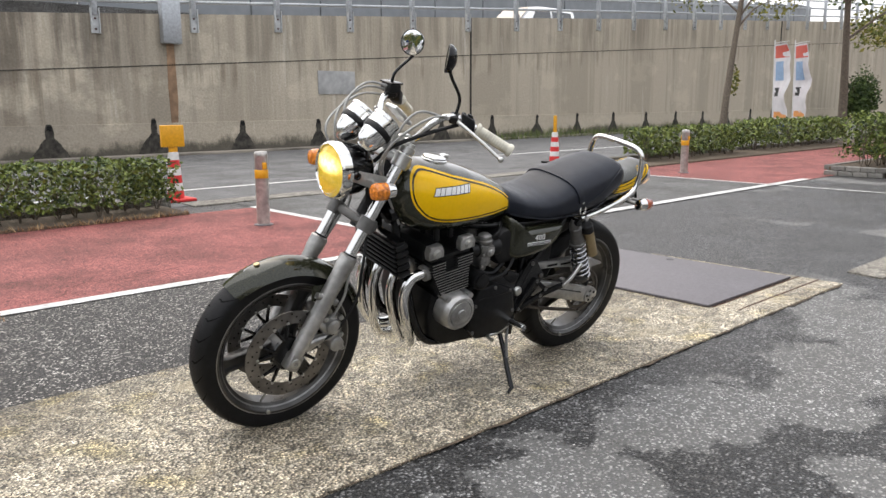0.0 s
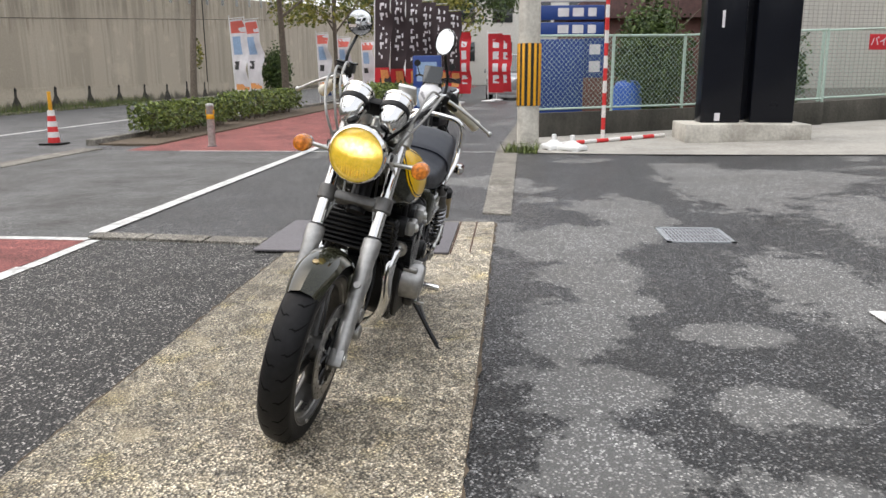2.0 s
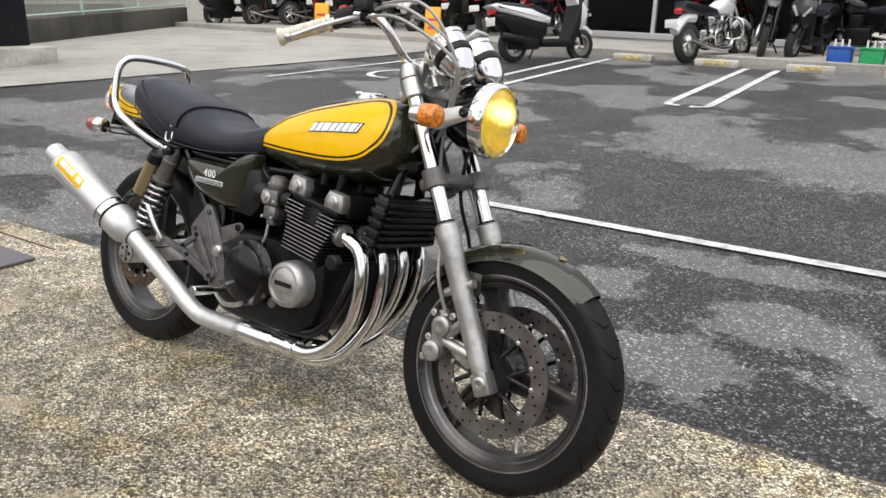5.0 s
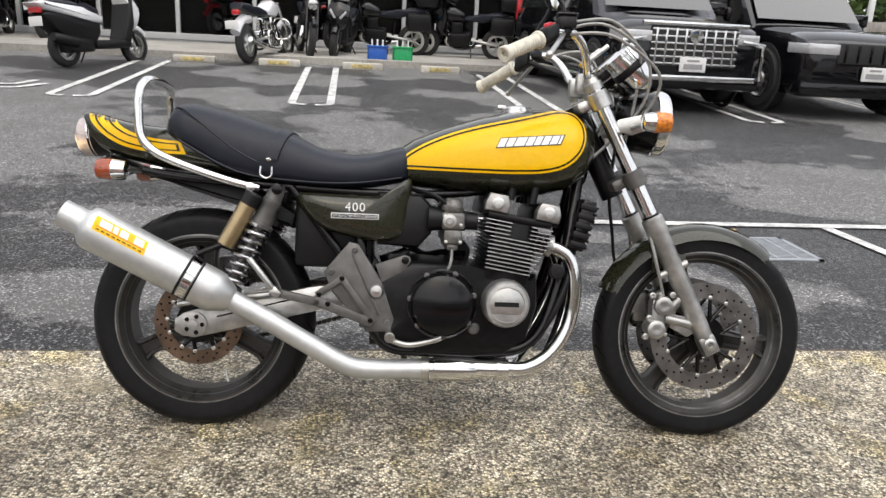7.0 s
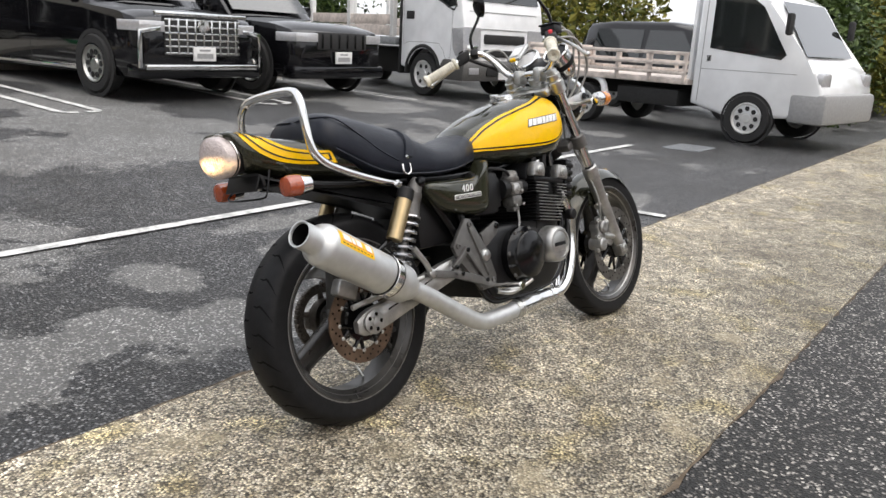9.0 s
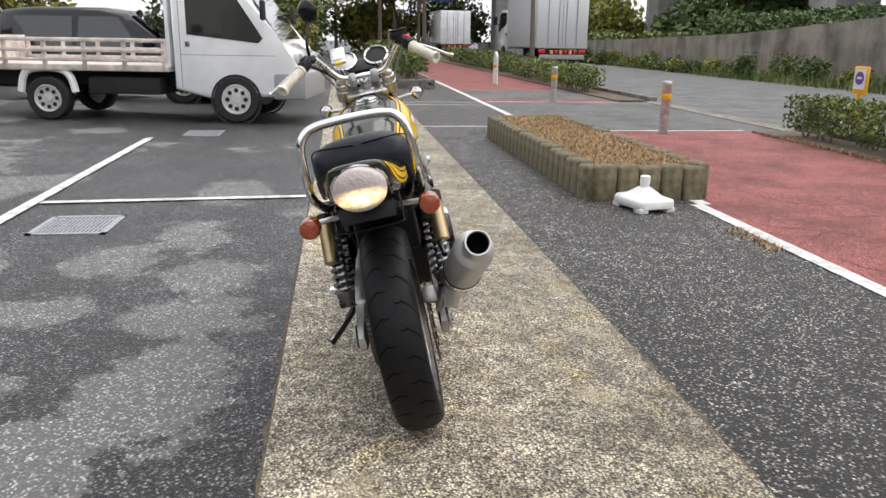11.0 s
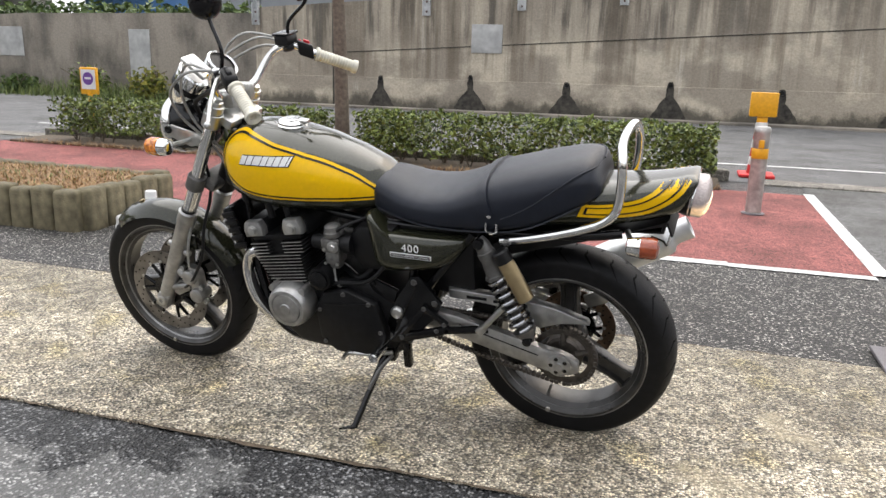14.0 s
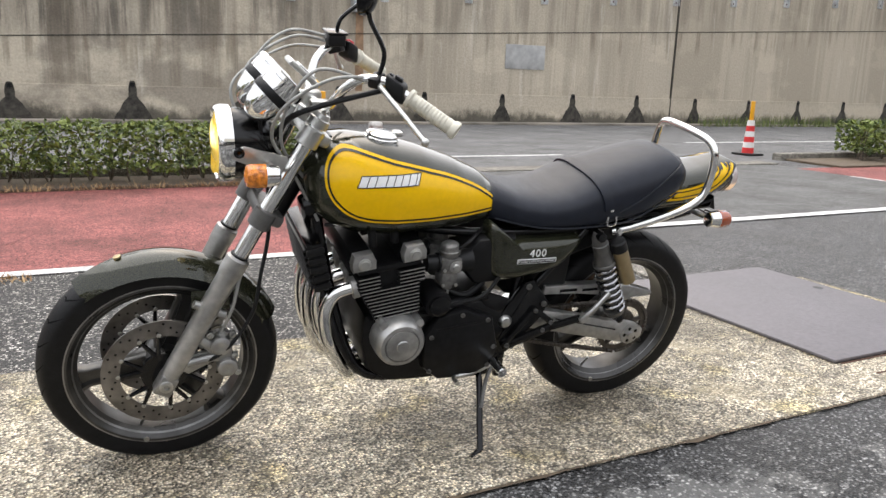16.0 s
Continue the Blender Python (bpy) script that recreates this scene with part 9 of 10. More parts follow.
# -- frame --
for s in (1, -1):
    bm = tube(B(), [(1.03, s * 0.03, 0.80), (1.01, s * 0.06, 0.66), (0.975, s * 0.105, 0.48), (0.935, s * 0.125, 0.345), (0.885, s * 0.13, 0.275), (0.80, s * 0.132, 0.252), (0.60, s * 0.132, 0.248), (0.50, s * 0.135, 0.265), (0.45, s * 0.13, 0.36), (0.43, s * 0.115, 0.52), (0.40, s * 0.10, 0.66)], 0.0155, 6, 12)
    part("frame_tube", bm, BLACKMETAL, bike, "black cradle frame tube")
    part("seat_rail", tube(B(), [(0.96, s * 0.05, 0.72), (0.70, s * 0.08, 0.675), (0.5, s * 0.1, 0.665), (0.25, s * 0.11, 0.672), (-0.02, s * 0.105, 0.685), (-0.15, s * 0.09, 0.70)], 0.012, 5, 10), BLACKMETAL, bike)
    part("frame_stay", rod(B(), (0.24, s * 0.125, 0.672), (0.44, s * 0.12, 0.42), 0.012), BLACKMETAL, bike)

# -- engine --
engine = part("engine", prism(B(), [(0.50, 0.262), (0.47, 0.31), (0.47, 0.44), (0.56, 0.49), (0.70, 0.485), (0.90, 0.465), (0.905, 0.38), (0.88, 0.29), (0.82, 0.245), (0.60, 0.242)], -0.155, 0.155, 0.018), ENGINEBLACK, bike, "black four-cylinder engine with finned cylinders")
TILTM = Matrix.Translation((0.822, 0, 0.46)) @ pose(0, 0, 0, 0, 9, 0)
for k in range(13):
    z = 0.012 + k * 0.0105
    back, ahead = (-0.092, 0.092) if k > 8 else (-0.076 + 0.0006 * (8 - k), 0.088 - 0.0042 * (8 - k))
    for x0, x1 in (((back, -0.018), (0.030, ahead)) if k > 8 else ((back, ahead),)):
        fin = part("cylinder_fin", box(B(), (x0, -0.178, z), (x1, 0.178, z + 0.003), 0.001, TILTM, 1), ENGINEBLACK, engine)
        for s in (1, -1):
            part("fin_edge", box(B(), (x0 + 0.003, s * 0.1788 - 0.0008, z + 0.0004), (x1 - 0.003, s * 0.1788 + 0.0008, z + 0.0026), 0, TILTM), FINEDGE, fin, smooth=0)
part("cylinder_block", box(B(), (-0.062, -0.160, -0.02), (0.055, 0.160, 0.15), 0.01, TILTM), ENGINEBLACK, engine)
part("cylinder_head", box(B(), (-0.086, -0.168, 0.143), (0.086, 0.168, 0.162), 0.006, TILTM), ENGINEBLACK, engine)
for dx in (-0.067, 0.070):
    bm = prism(B(), [(dx - 0.035, 0.15), (dx - 0.036, 0.185), (dx - 0.024, 0.206), (dx + 0.024, 0.206), (dx + 0.036, 0.185), (dx + 0.035, 0.15)], -0.146, 0.146, 0.006)
    bmesh.ops.transform(bm, matrix=TILTM, verts=bm.verts[:])
    cc = part("cam_cover", bm, ENGINEBLACK, engine)
    for s in (1, -1):
        bm = prism(B(), [(dx - 0.031, 0.161), (dx - 0.033, 0.184), (dx - 0.024, 0.208), (dx + 0.024, 0.208), (dx + 0.033, 0.184), (dx + 0.031, 0.161)], s * 0.144, s * 0.178, 0.007)
        bmesh.ops.transform(bm, matrix=TILTM, verts=bm.verts[:])
        part("cam_end_cap", bm, CAST, cc, "bright alloy cam end cap")
        bm = lathe(B(), (dx, s * 0.178, 0.182), (0, s, 0), [(0, 0.017), (0.003, 0.0165), (0.0045, 0.013), (0.009, 0.012), (0.010, 0.0)], 18, cap=False)
        bmesh.ops.transform(bm, matrix=TILTM, verts=bm.verts[:])
        part("cap_bolt", bm, ALLOY, cc)
bm = B()
for i in range(4):
    y = -0.12 + 0.08 * i
    for dx in (-0.03, 0.03):
        rod(bm, (dx, y, 0.2), (dx, y, 0.25), 0.011)
        tube(bm, [(dx, y, 0.25), (dx + 0.01, y, 0.265), (0.05 + 0.03 * i, y * 0.6, 0.262)], 0.0045, 4, 6)
bmesh.ops.transform(bm, matrix=TILTM, verts=bm.verts[:])
pieces("spark_plug_lead", bm, PLASTIC, engine)
# left side covers
gen = part("generator_cover", lathe(B(), (0.812, 0.15, 0.405), (0, 1, 0), [(0, 0.070), (0.03, 0.070), (0.05, 0.069), (0.066, 0.066), (0.076, 0.059), (0.077, 0.049), (0.073, 0.047), (0.078, 0.045), (0.080, 0.018), (0.083, 0.016), (0.084, 0.0)], 40, cap=False), CAST, engine, "silver round generator cover")
pieces("cover_lug", both(B(), lambda b, s: lathe(b, (0.812 + 0.050 * s, 0.15, 0.405 + 0.054), (0, 1, 0), [(0, 0.012), (0.058, 0.012), (0.06, 0.006)], 12)), CAST, gen)
part("sprocket_cover", prism(B(), [(0.52, 0.28), (0.50, 0.34), (0.53, 0.44), (0.62, 0.475), (0.70, 0.46), (0.735, 0.40), (0.73, 0.30), (0.68, 0.255), (0.58, 0.25)], 0.15, 0.192, 0.014), ENGINEBLACK, engine, "black sprocket cover")
part("starter_motor", lathe(B(), (0.705, 0.10, 0.50), (0, 1, 0), [(0, 0.036), (0.07, 0.036), (0.075, 0.034), (0.076, 0.038), (0.09, 0.036), (0.094, 0.02)], 24), ENGINEBLACK, engine)
for x, z in ((0.53, 0.29), (0.52, 0.35), (0.55, 0.44), (0.63, 0.462), (0.715, 0.40), (0.71, 0.29), (0.62, 0.262)):
    part("case_bolt", lathe(B(), (x, 0.190, z), (0, 1, 0), [(0, 0.007), (0.005, 0.007), (0.006, 0.004), (0.003, 0.003)], 10), GREYMETAL, engine)
part("case_rib", prism(B(), [(0.56, 0.44), (0.70, 0.425), (0.70, 0.419), (0.56, 0.433)], 0.190, 0.196, 0.002), ENGINEBLACK, engine)
part("starter_cap", lathe(B(), (0.705, 0.194, 0.50), (0, 1, 0), [(0, 0.03), (0.006, 0.029), (0.008, 0.022), (0.008, 0)], 20, cap=False), BLACKMETAL, engine)
part("breather_hose", tube(B(), [(0.72, 0.06, 0.50), (0.66, 0.10, 0.50), (0.60, 0.13, 0.49), (0.55, 0.13, 0.53)], 0.010, 5, 10), PLASTIC, engine)
part("wiring", tube(B(), [(0.78, 0.16, 0.47), (0.73, 0.165, 0.46), (0.66, 0.17, 0.485), (0.56, 0.16, 0.50), (0.50, 0.14, 0.56)], 0.006, 5, 8), PLASTIC, engine)
# right side covers
clutch = part("clutch_cover", lathe(B(), (0.648, -0.15, 0.383), (0, -1, 0), [(0, 0.092), (0.03, 0.092), (0.036, 0.086), (0.05, 0.079), (0.058, 0.077), (0.063, 0.070), (0.064, 0.0)], 40, cap=False), BLACKMETAL, engine, "glossy black clutch cover")
bm = B()
for i in range(7):
    t = 2 * math.pi * i / 7 + 0.3
    lathe(bm, (0.648 + 0.085 * math.cos(t), -0.182, 0.383 + 0.085 * math.sin(t)), (0, -1, 0), [(0, 0.008), (0.006, 0.008), (0.007, 0.004)], 10)
pieces("cover_bolt", bm, GREYMETAL, clutch)
part("oil_window", lathe(B(), (0.735, -0.158, 0.318), (0, -1, 0), [(0, 0.016), (0.010, 0.015), (0.012, 0.012), (0.009, 0.010), (0.009, 0.0)], 18, cap=False), GREYMETAL, engine)
pulse = part("timing_cover", lathe(B(), (0.815, -0.15, 0.39), (0, -1, 0), [(0, 0.064), (0.04, 0.063), (0.055, 0.060), (0.062, 0.054), (0.063, 0.046), (0.060, 0.045), (0.0605, 0.0)], 40, cap=False), CAST, engine, "silver round timing cover")
part("cover_mark", box(B(), (0.782, -0.2115, 0.385), (0.846, -0.2105, 0.397), 0), PLASTIC, pulse, "dark engraved bar of lettering", smooth=0)
part("cover_plate", prism(B(), [(0.77, 0.365), (0.768, 0.40), (0.785, 0.425), (0.815, 0.435), (0.845, 0.425), (0.861, 0.40), (0.86, 0.365)], -0.2105, -0.209, 0.0008), ALLOY, pulse)
part("head_steady", lathe(B(), (0.948, -0.165, 0.478), (0, -1, 0), [(0, 0.02), (0.02, 0.02), (0.024, 0.016), (0.025, 0)], 18, cap=False), PLASTIC, engine)
# carburettors and airbox
for i in range(4):
    y = -0.135 + 0.09 * i
    c = part("carburettor", lathe(B(), (0.735, y, 0.60), (-1, 0, 0.03), [(0, 0.023), (0.03, 0.023), (0.032, 0.027), (0.05, 0.027), (0.10, 0.028), (0.105, 0.031), (0.13, 0.033)], 18), PLASTIC, engine)
    bm = box(B(), (0.640, y - 0.030, 0.578), (0.700, y + 0.030, 0.622), 0.006)
    part("carburettor_body", bm, CARBM, c, "grey alloy carburettor with its float bowl")
    part("float_bowl", box(box(B(), (0.646, y - 0.026, 0.538), (0.694, y + 0.026, 0.578), 0.008), (0.654, y - 0.018, 0.522), (0.686, y + 0.018, 0.540), 0.006), CARBM, c)
    part("slide_top", lathe(B(), (0.668, y, 0.622), (0.1, 0, 1), [(0, 0.026), (0.006, 0.030), (0.016, 0.030), (0.018, 0.026), (0.032, 0.024), (0.038, 0.016)], 20), CARBM, c)
    s = 1 if y > 0 else -1
    if i in (0, 3):
        for x, z in ((0.648, 0.612), (0.690, 0.590), (0.652, 0.545), (0.690, 0.545)):
            part("carburettor_screw", lathe(B(), (x, y + s * 0.029, z), (0, s, 0), [(0, 0.005), (0.004, 0.005), (0.005, 0.002)], 8), ALLOY, c)
        part("throttle_wheel", lathe(B(), (0.660, y + s * 0.030, 0.600), (0, s, 0), [(0, 0.018), (0.004, 0.018), (0.006, 0.010), (0.010, 0.008)], 16), CAST, c)
        part("vent_hose", tube(B(), [(0.67, y + s * 0.02, 0.525), (0.66, y + s * 0.024, 0.47), (0.60, y + s * 0.02, 0.44)], 0.004, 4, 8), CABLE, c)
        part("fuel_hose", tube(B(), [(0.655, y + s * 0.01, 0.64), (0.62, y + s * 0.012, 0.665), (0.56, y * 0.7, 0.68)], 0.005, 4, 8), PLASTIC, c)
part("airbox", prism(B(), [(0.47, 0.53), (0.47, 0.67), (0.585, 0.665), (0.62, 0.63), (0.615, 0.565), (0.58, 0.525)], -0.145, 0.145, 0.02), PLASTIC, bike, "black airbox behind the carburettors")
part("battery_box", box(B(), (0.25, -0.10, 0.46), (0.46, 0.10, 0.66), 0.015), PLASTIC, bike)
# oil cooler
cool = part("oil_cooler", box(B(), (-0.02, -0.128, -0.07), (0.018, 0.128, 0.07), 0.006, Matrix.Translation((1.025, 0, 0.60)) @ pose(0, 0, 0, 0, 14, 0)), BLACKMETAL, bike, "black oil cooler behind the fork")
for k in range(7):
    part("cooler_fin", box(B(), (0.018, -0.12, -0.06 + k * 0.0185), (0.028, 0.12, -0.053 + k * 0.0185), 0.002, Matrix.Translation((1.025, 0, 0.60)) @ pose(0, 0, 0, 0, 14, 0), 1), PLASTIC, cool)
for s in (1, -1):
    bm = B()
    for k in range(5):
        box(bm, (-0.024, s * 0.128 - 0.004, -0.062 + k * 0.026), (0.022, s * 0.128 + 0.006, -0.046 + k * 0.026), 0.003, Matrix.Translation((1.025, 0, 0.60)) @ pose(0, 0, 0, 0, 14, 0))
    pieces("cooler_guard", bm, PLASTIC, cool)
    part("oil_line", tube(B(), [(1.005, s * 0.10, 0.53), (0.985, s * 0.13, 0.45), (0.95, s * 0.14, 0.36), (0.90, s * 0.12, 0.27)], 0.009, 5, 10), PLASTIC, cool)
part("horn", lathe(B(), (1.03, 0.05, 0.745), (1, 0.1, -0.2), [(0, 0.03), (0.02, 0.034), (0.03, 0.03), (0.032, 0.01)], 20), BLACKMETAL, bike)

# -- exhaust --
exhaust = part("exhaust_can", lathe(B(), (-0.293, -0.252, 0.588), Vector((0.113, -0.185, 0.372)) - Vector((-0.293, -0.252, 0.588)), [(0.07, 0.0270), (0.004, 0.0285), (0.0, 0.0300), (0.0, 0.0335), (0.05, 0.034), (0.058, 0.038), (0.066, 0.050), (0.08, 0.0545), (0.40, 0.0545), (0.415, 0.053), (0.43, 0.044), (0.45, 0.036), (0.455, 0.031)], 36, cap=False), TITAN, bike, "bead-blasted alloy silencer angled up on the right")
CN = (Vector((0.113, -0.185, 0.372)) - Vector((-0.293, -0.252, 0.588))).normalized()
part("silencer_mouth", lathe(B(), Vector((-0.293, -0.252, 0.588)) + CN * 0.006, CN, [(0.0, 0.0279), (0.055, 0.0268), (0.056, 0.0)], 28, cap=False), GROOVE, exhaust, smooth=0)
part("silencer_band", lathe(B(), (-0.293, -0.252, 0.588), CN, [(0.325, 0.055), (0.327, 0.058), (0.349, 0.058), (0.351, 0.055)], 36, cap=False), CHROME, exhaust, "steel band clamp")
pieces("silencer_rubber", lathe(lathe(B(), (-0.293, -0.252, 0.588), CN, [(0.319, 0.0552), (0.321, 0.057), (0.325, 0.057)], 36, cap=False), (-0.293, -0.252, 0.588), CN, [(0.352, 0.057), (0.355, 0.057), (0.357, 0.0552)], 36, cap=False), PLASTIC, exhaust)
part("silencer_strap", tube(B(), [(0.01, -0.165, 0.49), (0.10, -0.155, 0.53), (0.19, -0.145, 0.59), (0.225, -0.135, 0.66)], 0.0075, 5, 10), BLACKMETAL, exhaust, "black silencer hanger")
e1 = Vector((-CN.z, 0, CN.x)).normalized()
side = CN.cross(e1).normalized()
if side.y > 0:
    side = -side


def on_can(along, a, lift):
    """A place on the silencer's skin: metres from its mouth, and the angle up from its outer side."""
    return Vector((-0.293, -0.252, 0.588)) + CN * along + (side * math.cos(a) + e1 * math.sin(a)) * (0.0545 + lift)


def skin(u0, u1, a0, a1, lift, lean_by=0.0):
    return loft(B(), [[on_can(u0 + (u1 - u0) * f + lean_by * g, a0 + (a1 - a0) * g, lift) for f in (0, 0.5, 1)] for g in (0, 0.25, 0.5, 0.75, 1)], cap=False, closed=False)


plate = part("maker_plate", skin(0.086, 0.220, 0.16, 0.84, 0.0008, -0.006), YELLOW, exhaust, "yellow maker's plate")
for u0, u1 in ((0.098, 0.128), (0.132, 0.144), (0.149, 0.170), (0.186, 0.210)):
    part("plate_block", skin(u0, u1, 0.44, 0.76, 0.0014, -0.004), WHITEPAINT, plate, "white block")
part("plate_line", skin(0.090, 0.216, 0.385, 0.41, 0.0014), REDPLASTIC, plate, "thin red line")
for k in range(9):
    part("plate_bar", skin(0.094 + k * 0.0135, 0.103 + k * 0.0135, 0.25, 0.30, 0.0014), STRIPE, plate)
part("link_pipe", tube(B(), [(0.105, -0.187, 0.377), (0.20, -0.178, 0.325), (0.32, -0.165, 0.255), (0.40, -0.158, 0.212), (0.46, -0.153, 0.200), (0.62, -0.148, 0.203)], 0.027, 7, 18), TITAN, exhaust, "bead-blasted link pipe")
part("link_spring", lathe(B(), (0.60, -0.148, 0.203), (1, 0, 0.01), [(0, 0.030), (0.003, 0.031), (0.02, 0.031), (0.022, 0.029)], 20), ALLOY, exhaust)
col = part("collector", loft(B(), [[(x, y + w * math.cos(2 * math.pi * k / 20), 0.204 + h * math.sin(2 * math.pi * k / 20)) for k in range(20)] for x, y, w, h in ((0.615, -0.148, 0.029, 0.029), (0.632, -0.147, 0.029, 0.029), (0.634, -0.147, 0.032, 0.032), (0.652, -0.145, 0.032, 0.032), (0.70, -0.128, 0.046, 0.036), (0.742, -0.118, 0.052, 0.037), (0.748, -0.118, 0.050, 0.034))]), CHROME, bike, "chrome collector under the engine")
for y, z in ((-0.142, 0.207), (-0.092, 0.201)):
    part("collector_branch", tube(B(), [(0.735, y, z), (0.78, y, z), (0.835, y - 0.004, z + 0.001)], 0.026, 4, 16), CHROME, col)
    part("branch_collar", lathe(B(), (0.800, y, z), (1, 0, 0), [(0, 0.026), (0.002, 0.0285), (0.016, 0.0285), (0.018, 0.026)], 18, cap=False), CHROME, col)
for i in range(4):
    yh = (-0.135, -0.05, 0.05, 0.135)[i]
    yc = (-0.150, -0.122, -0.095, -0.07)[i]
    zc = (0.215, 0.190, 0.215, 0.190)[i]
    ya = yh * 0.95
    pts = [(0.80, yc, zc), (0.875, yc * 0.85 + ya * 0.15, zc - 0.004), (0.945, yc * 0.45 + ya * 0.55, zc + 0.035), (0.995, ya, 0.33), (1.008, ya, 0.44), (0.985, ya, 0.515), (0.925, yh, 0.545)]
    if i > 1:
        pts = [(0.80, yc, zc), (0.86, yc * 0.7 + ya * 0.3, zc - 0.002), (0.915, yc * 0.2 + ya * 0.8, 0.25), (0.975, ya, 0.35), (1.0, ya, 0.45), (0.98, ya, 0.52), (0.925, yh, 0.545)]
    hp = part("header_pipe", tube(B(), pts, 0.0185, 7, 16), CHROME, bike, "chrome header pipe")
    part("pipe_flange", lathe(B(), (0.925, yh, 0.545), (1, 0, -0.25), [(-0.005, 0.03), (0.012, 0.03), (0.014, 0.024)], 16), CAST, hp)

# -- swingarm, shocks, chain --
for s in (1, -1):
    y = s * 0.122
    bm = B()
    rows = []
    for x, z, h, w in ((0.44, 0.405, 0.027, 0.017), (0.30, 0.376, 0.033, 0.017), (0.14, 0.336, 0.034, 0.017), (0.05, 0.312, 0.034, 0.016), (0.0, 0.303, 0.036, 0.014), (-0.030, 0.299, 0.030, 0.012), (-0.052, 0.297, 0.016, 0.010)):
        rows.append([(x, y + w * u, z + h * v) for u, v in ((-1, -0.7), (-0.7, -1), (0.7, -1), (1, -0.7), (1, 0.7), (0.7, 1), (-0.7, 1), (-1, 0.7))])
    arm = part("swingarm", loft(bm, rows), CAST, bike, "silver box-section swingarm")
    bm = lathe(B(), (0.0, s * 0.138, 0.302), (0, s, 0), [(0, 0.034), (0.004, 0.034), (0.005, 0.032), (0.005, 0.012), (0.012, 0.012), (0.013, 0.0)], 28, cap=False)
    part("axle_adjuster", bm, CAST, arm, "round chain adjuster with the axle bolt")
    bm = B()
    for k in range(5):
        t = 2 * math.pi * k / 5
        lathe(bm, (0.022 * math.cos(t), s * 0.1432, 0.302 + 0.022 * math.sin(t)), (0, s, 0), [(0, 0.006), (0.0006, 0.006)], 10)
    pieces("adjuster_slot", bm, BLACKMETAL, arm, smooth=0)
    part("arm_groove", box(B(), (0.06, s * 0.1385 - 0.0006, 0.3225), (0.30, s * 0.1385 + 0.0006, 0.3265), 0, Matrix.Translation((0, 0, 0)) @ Matrix.Translation((0.06, 0, 0.32)) @ pose(0, 0, 0, 0, -15, 0) @ Matrix.Translation((-0.06, 0, -0.32))), BLACKMETAL, arm, smooth=0)
    t0, b0 = Vector((0.212, s * 0.150, 0.665)), Vector((0.082, s * 0.150, 0.385))
    d = (b0 - t0)
    Ls = d.length
    dn = d.normalized()
    sh = part("shock_absorber", lathe(B(), t0, d, [(-0.012, 0.012), (0.0, 0.018), (0.01, 0.021), (0.03, 0.022), (0.032, 0.025), (0.05, 0.025), (0.054, 0.023), (0.098, 0.029), (0.100, 0.034), (0.108, 0.034), (0.11, 0.014), (Ls - 0.03, 0.014), (Ls - 0.03, 0.033), (Ls - 0.018, 0.030), (Ls, 0.016), (Ls + 0.012, 0.012)], 24), GREYMETAL, bike, "twin rear shock with a piggyback reservoir")
    _, a1, a2 = frame_of(d)
    coil = []
    turns = 7.5
    for k in range(int(turns * 10) + 1):
        f = k / (turns * 10)
        ang = 2 * math.pi * turns * f
        coil.append(t0 + dn * (0.105 + (Ls - 0.14) * f) + (a1 * math.cos(ang) + a2 * math.sin(ang)) * 0.0305)
    part("spring", tube(B(), coil, 0.0062, 1, 8), SPRINGM, sh, "dull chrome coil spring")
    pieces("shock_bolt", lathe(lathe(B(), t0 + Vector((0, s * 0.0, 0)), (0, s, 0), [(-0.03, 0.014), (0.026, 0.014), (0.028, 0.008)], 16), b0, (0, s, 0), [(-0.025, 0.013), (0.026, 0.013), (0.028, 0.008)], 16), BLACKMETAL, sh)
    part("reservoir", lathe(B(), (0.142, s * 0.168, 0.628), Vector((0.082, s * 0.168, 0.515)) - Vector((0.142, s * 0.168, 0.628)), [(-0.002, 0.016), (0, 0.022), (0.02, 0.023), (0.125, 0.023), (0.128, 0.019)], 24), GOLD, sh, "gold reservoir with a black cap")
    part("reservoir_cap", lathe(B(), (0.155, s * 0.168, 0.652), Vector((-0.06, 0, -0.113)), [(0, 0.02), (0.004, 0.024), (0.034, 0.0245)], 24), PLASTIC, sh)
    # rider's footrest plate
    pts = [(0.335, 0.455), (0.40, 0.535), (0.425, 0.53), (0.49, 0.43), (0.525, 0.335), (0.515, 0.30), (0.45, 0.30), (0.42, 0.345), (0.36, 0.40)]
    plate = part("footrest_plate", prism(B(), pts, s * 0.140, s * 0.156, 0.004), GREYMETAL if s < 0 else BLACKMETAL, bike, "cast footrest plate")
    bm = B()
    for x, z in ((0.415, 0.515), (0.355, 0.455), (0.505, 0.325), (0.44, 0.32)):
        lathe(bm, (x, s * 0.156, z), (0, s, 0), [(0, 0.009), (0.005, 0.009), (0.006, 0.005), (0.003, 0.004)], 12)
    pieces("plate_bolt", bm, GREYMETAL, plate)
    bm = B()
    rod(bm, (0.41, s * 0.157, 0.505), (0.485, s * 0.157, 0.345), 0.004)
    rod(bm, (0.37, s * 0.157, 0.44), (0.47, s * 0.157, 0.34), 0.004)
    pieces("plate_rib", bm, GREYMETAL if s < 0 else BLACKMETAL, plate)
    part("pivot_cap", lathe(B(), (0.475, s * 0.150, 0.408), (0, s, 0), [(0, 0.02), (0.012, 0.02), (0.018, 0.015), (0.02, 0)], 20, cap=False), ALLOY, plate)
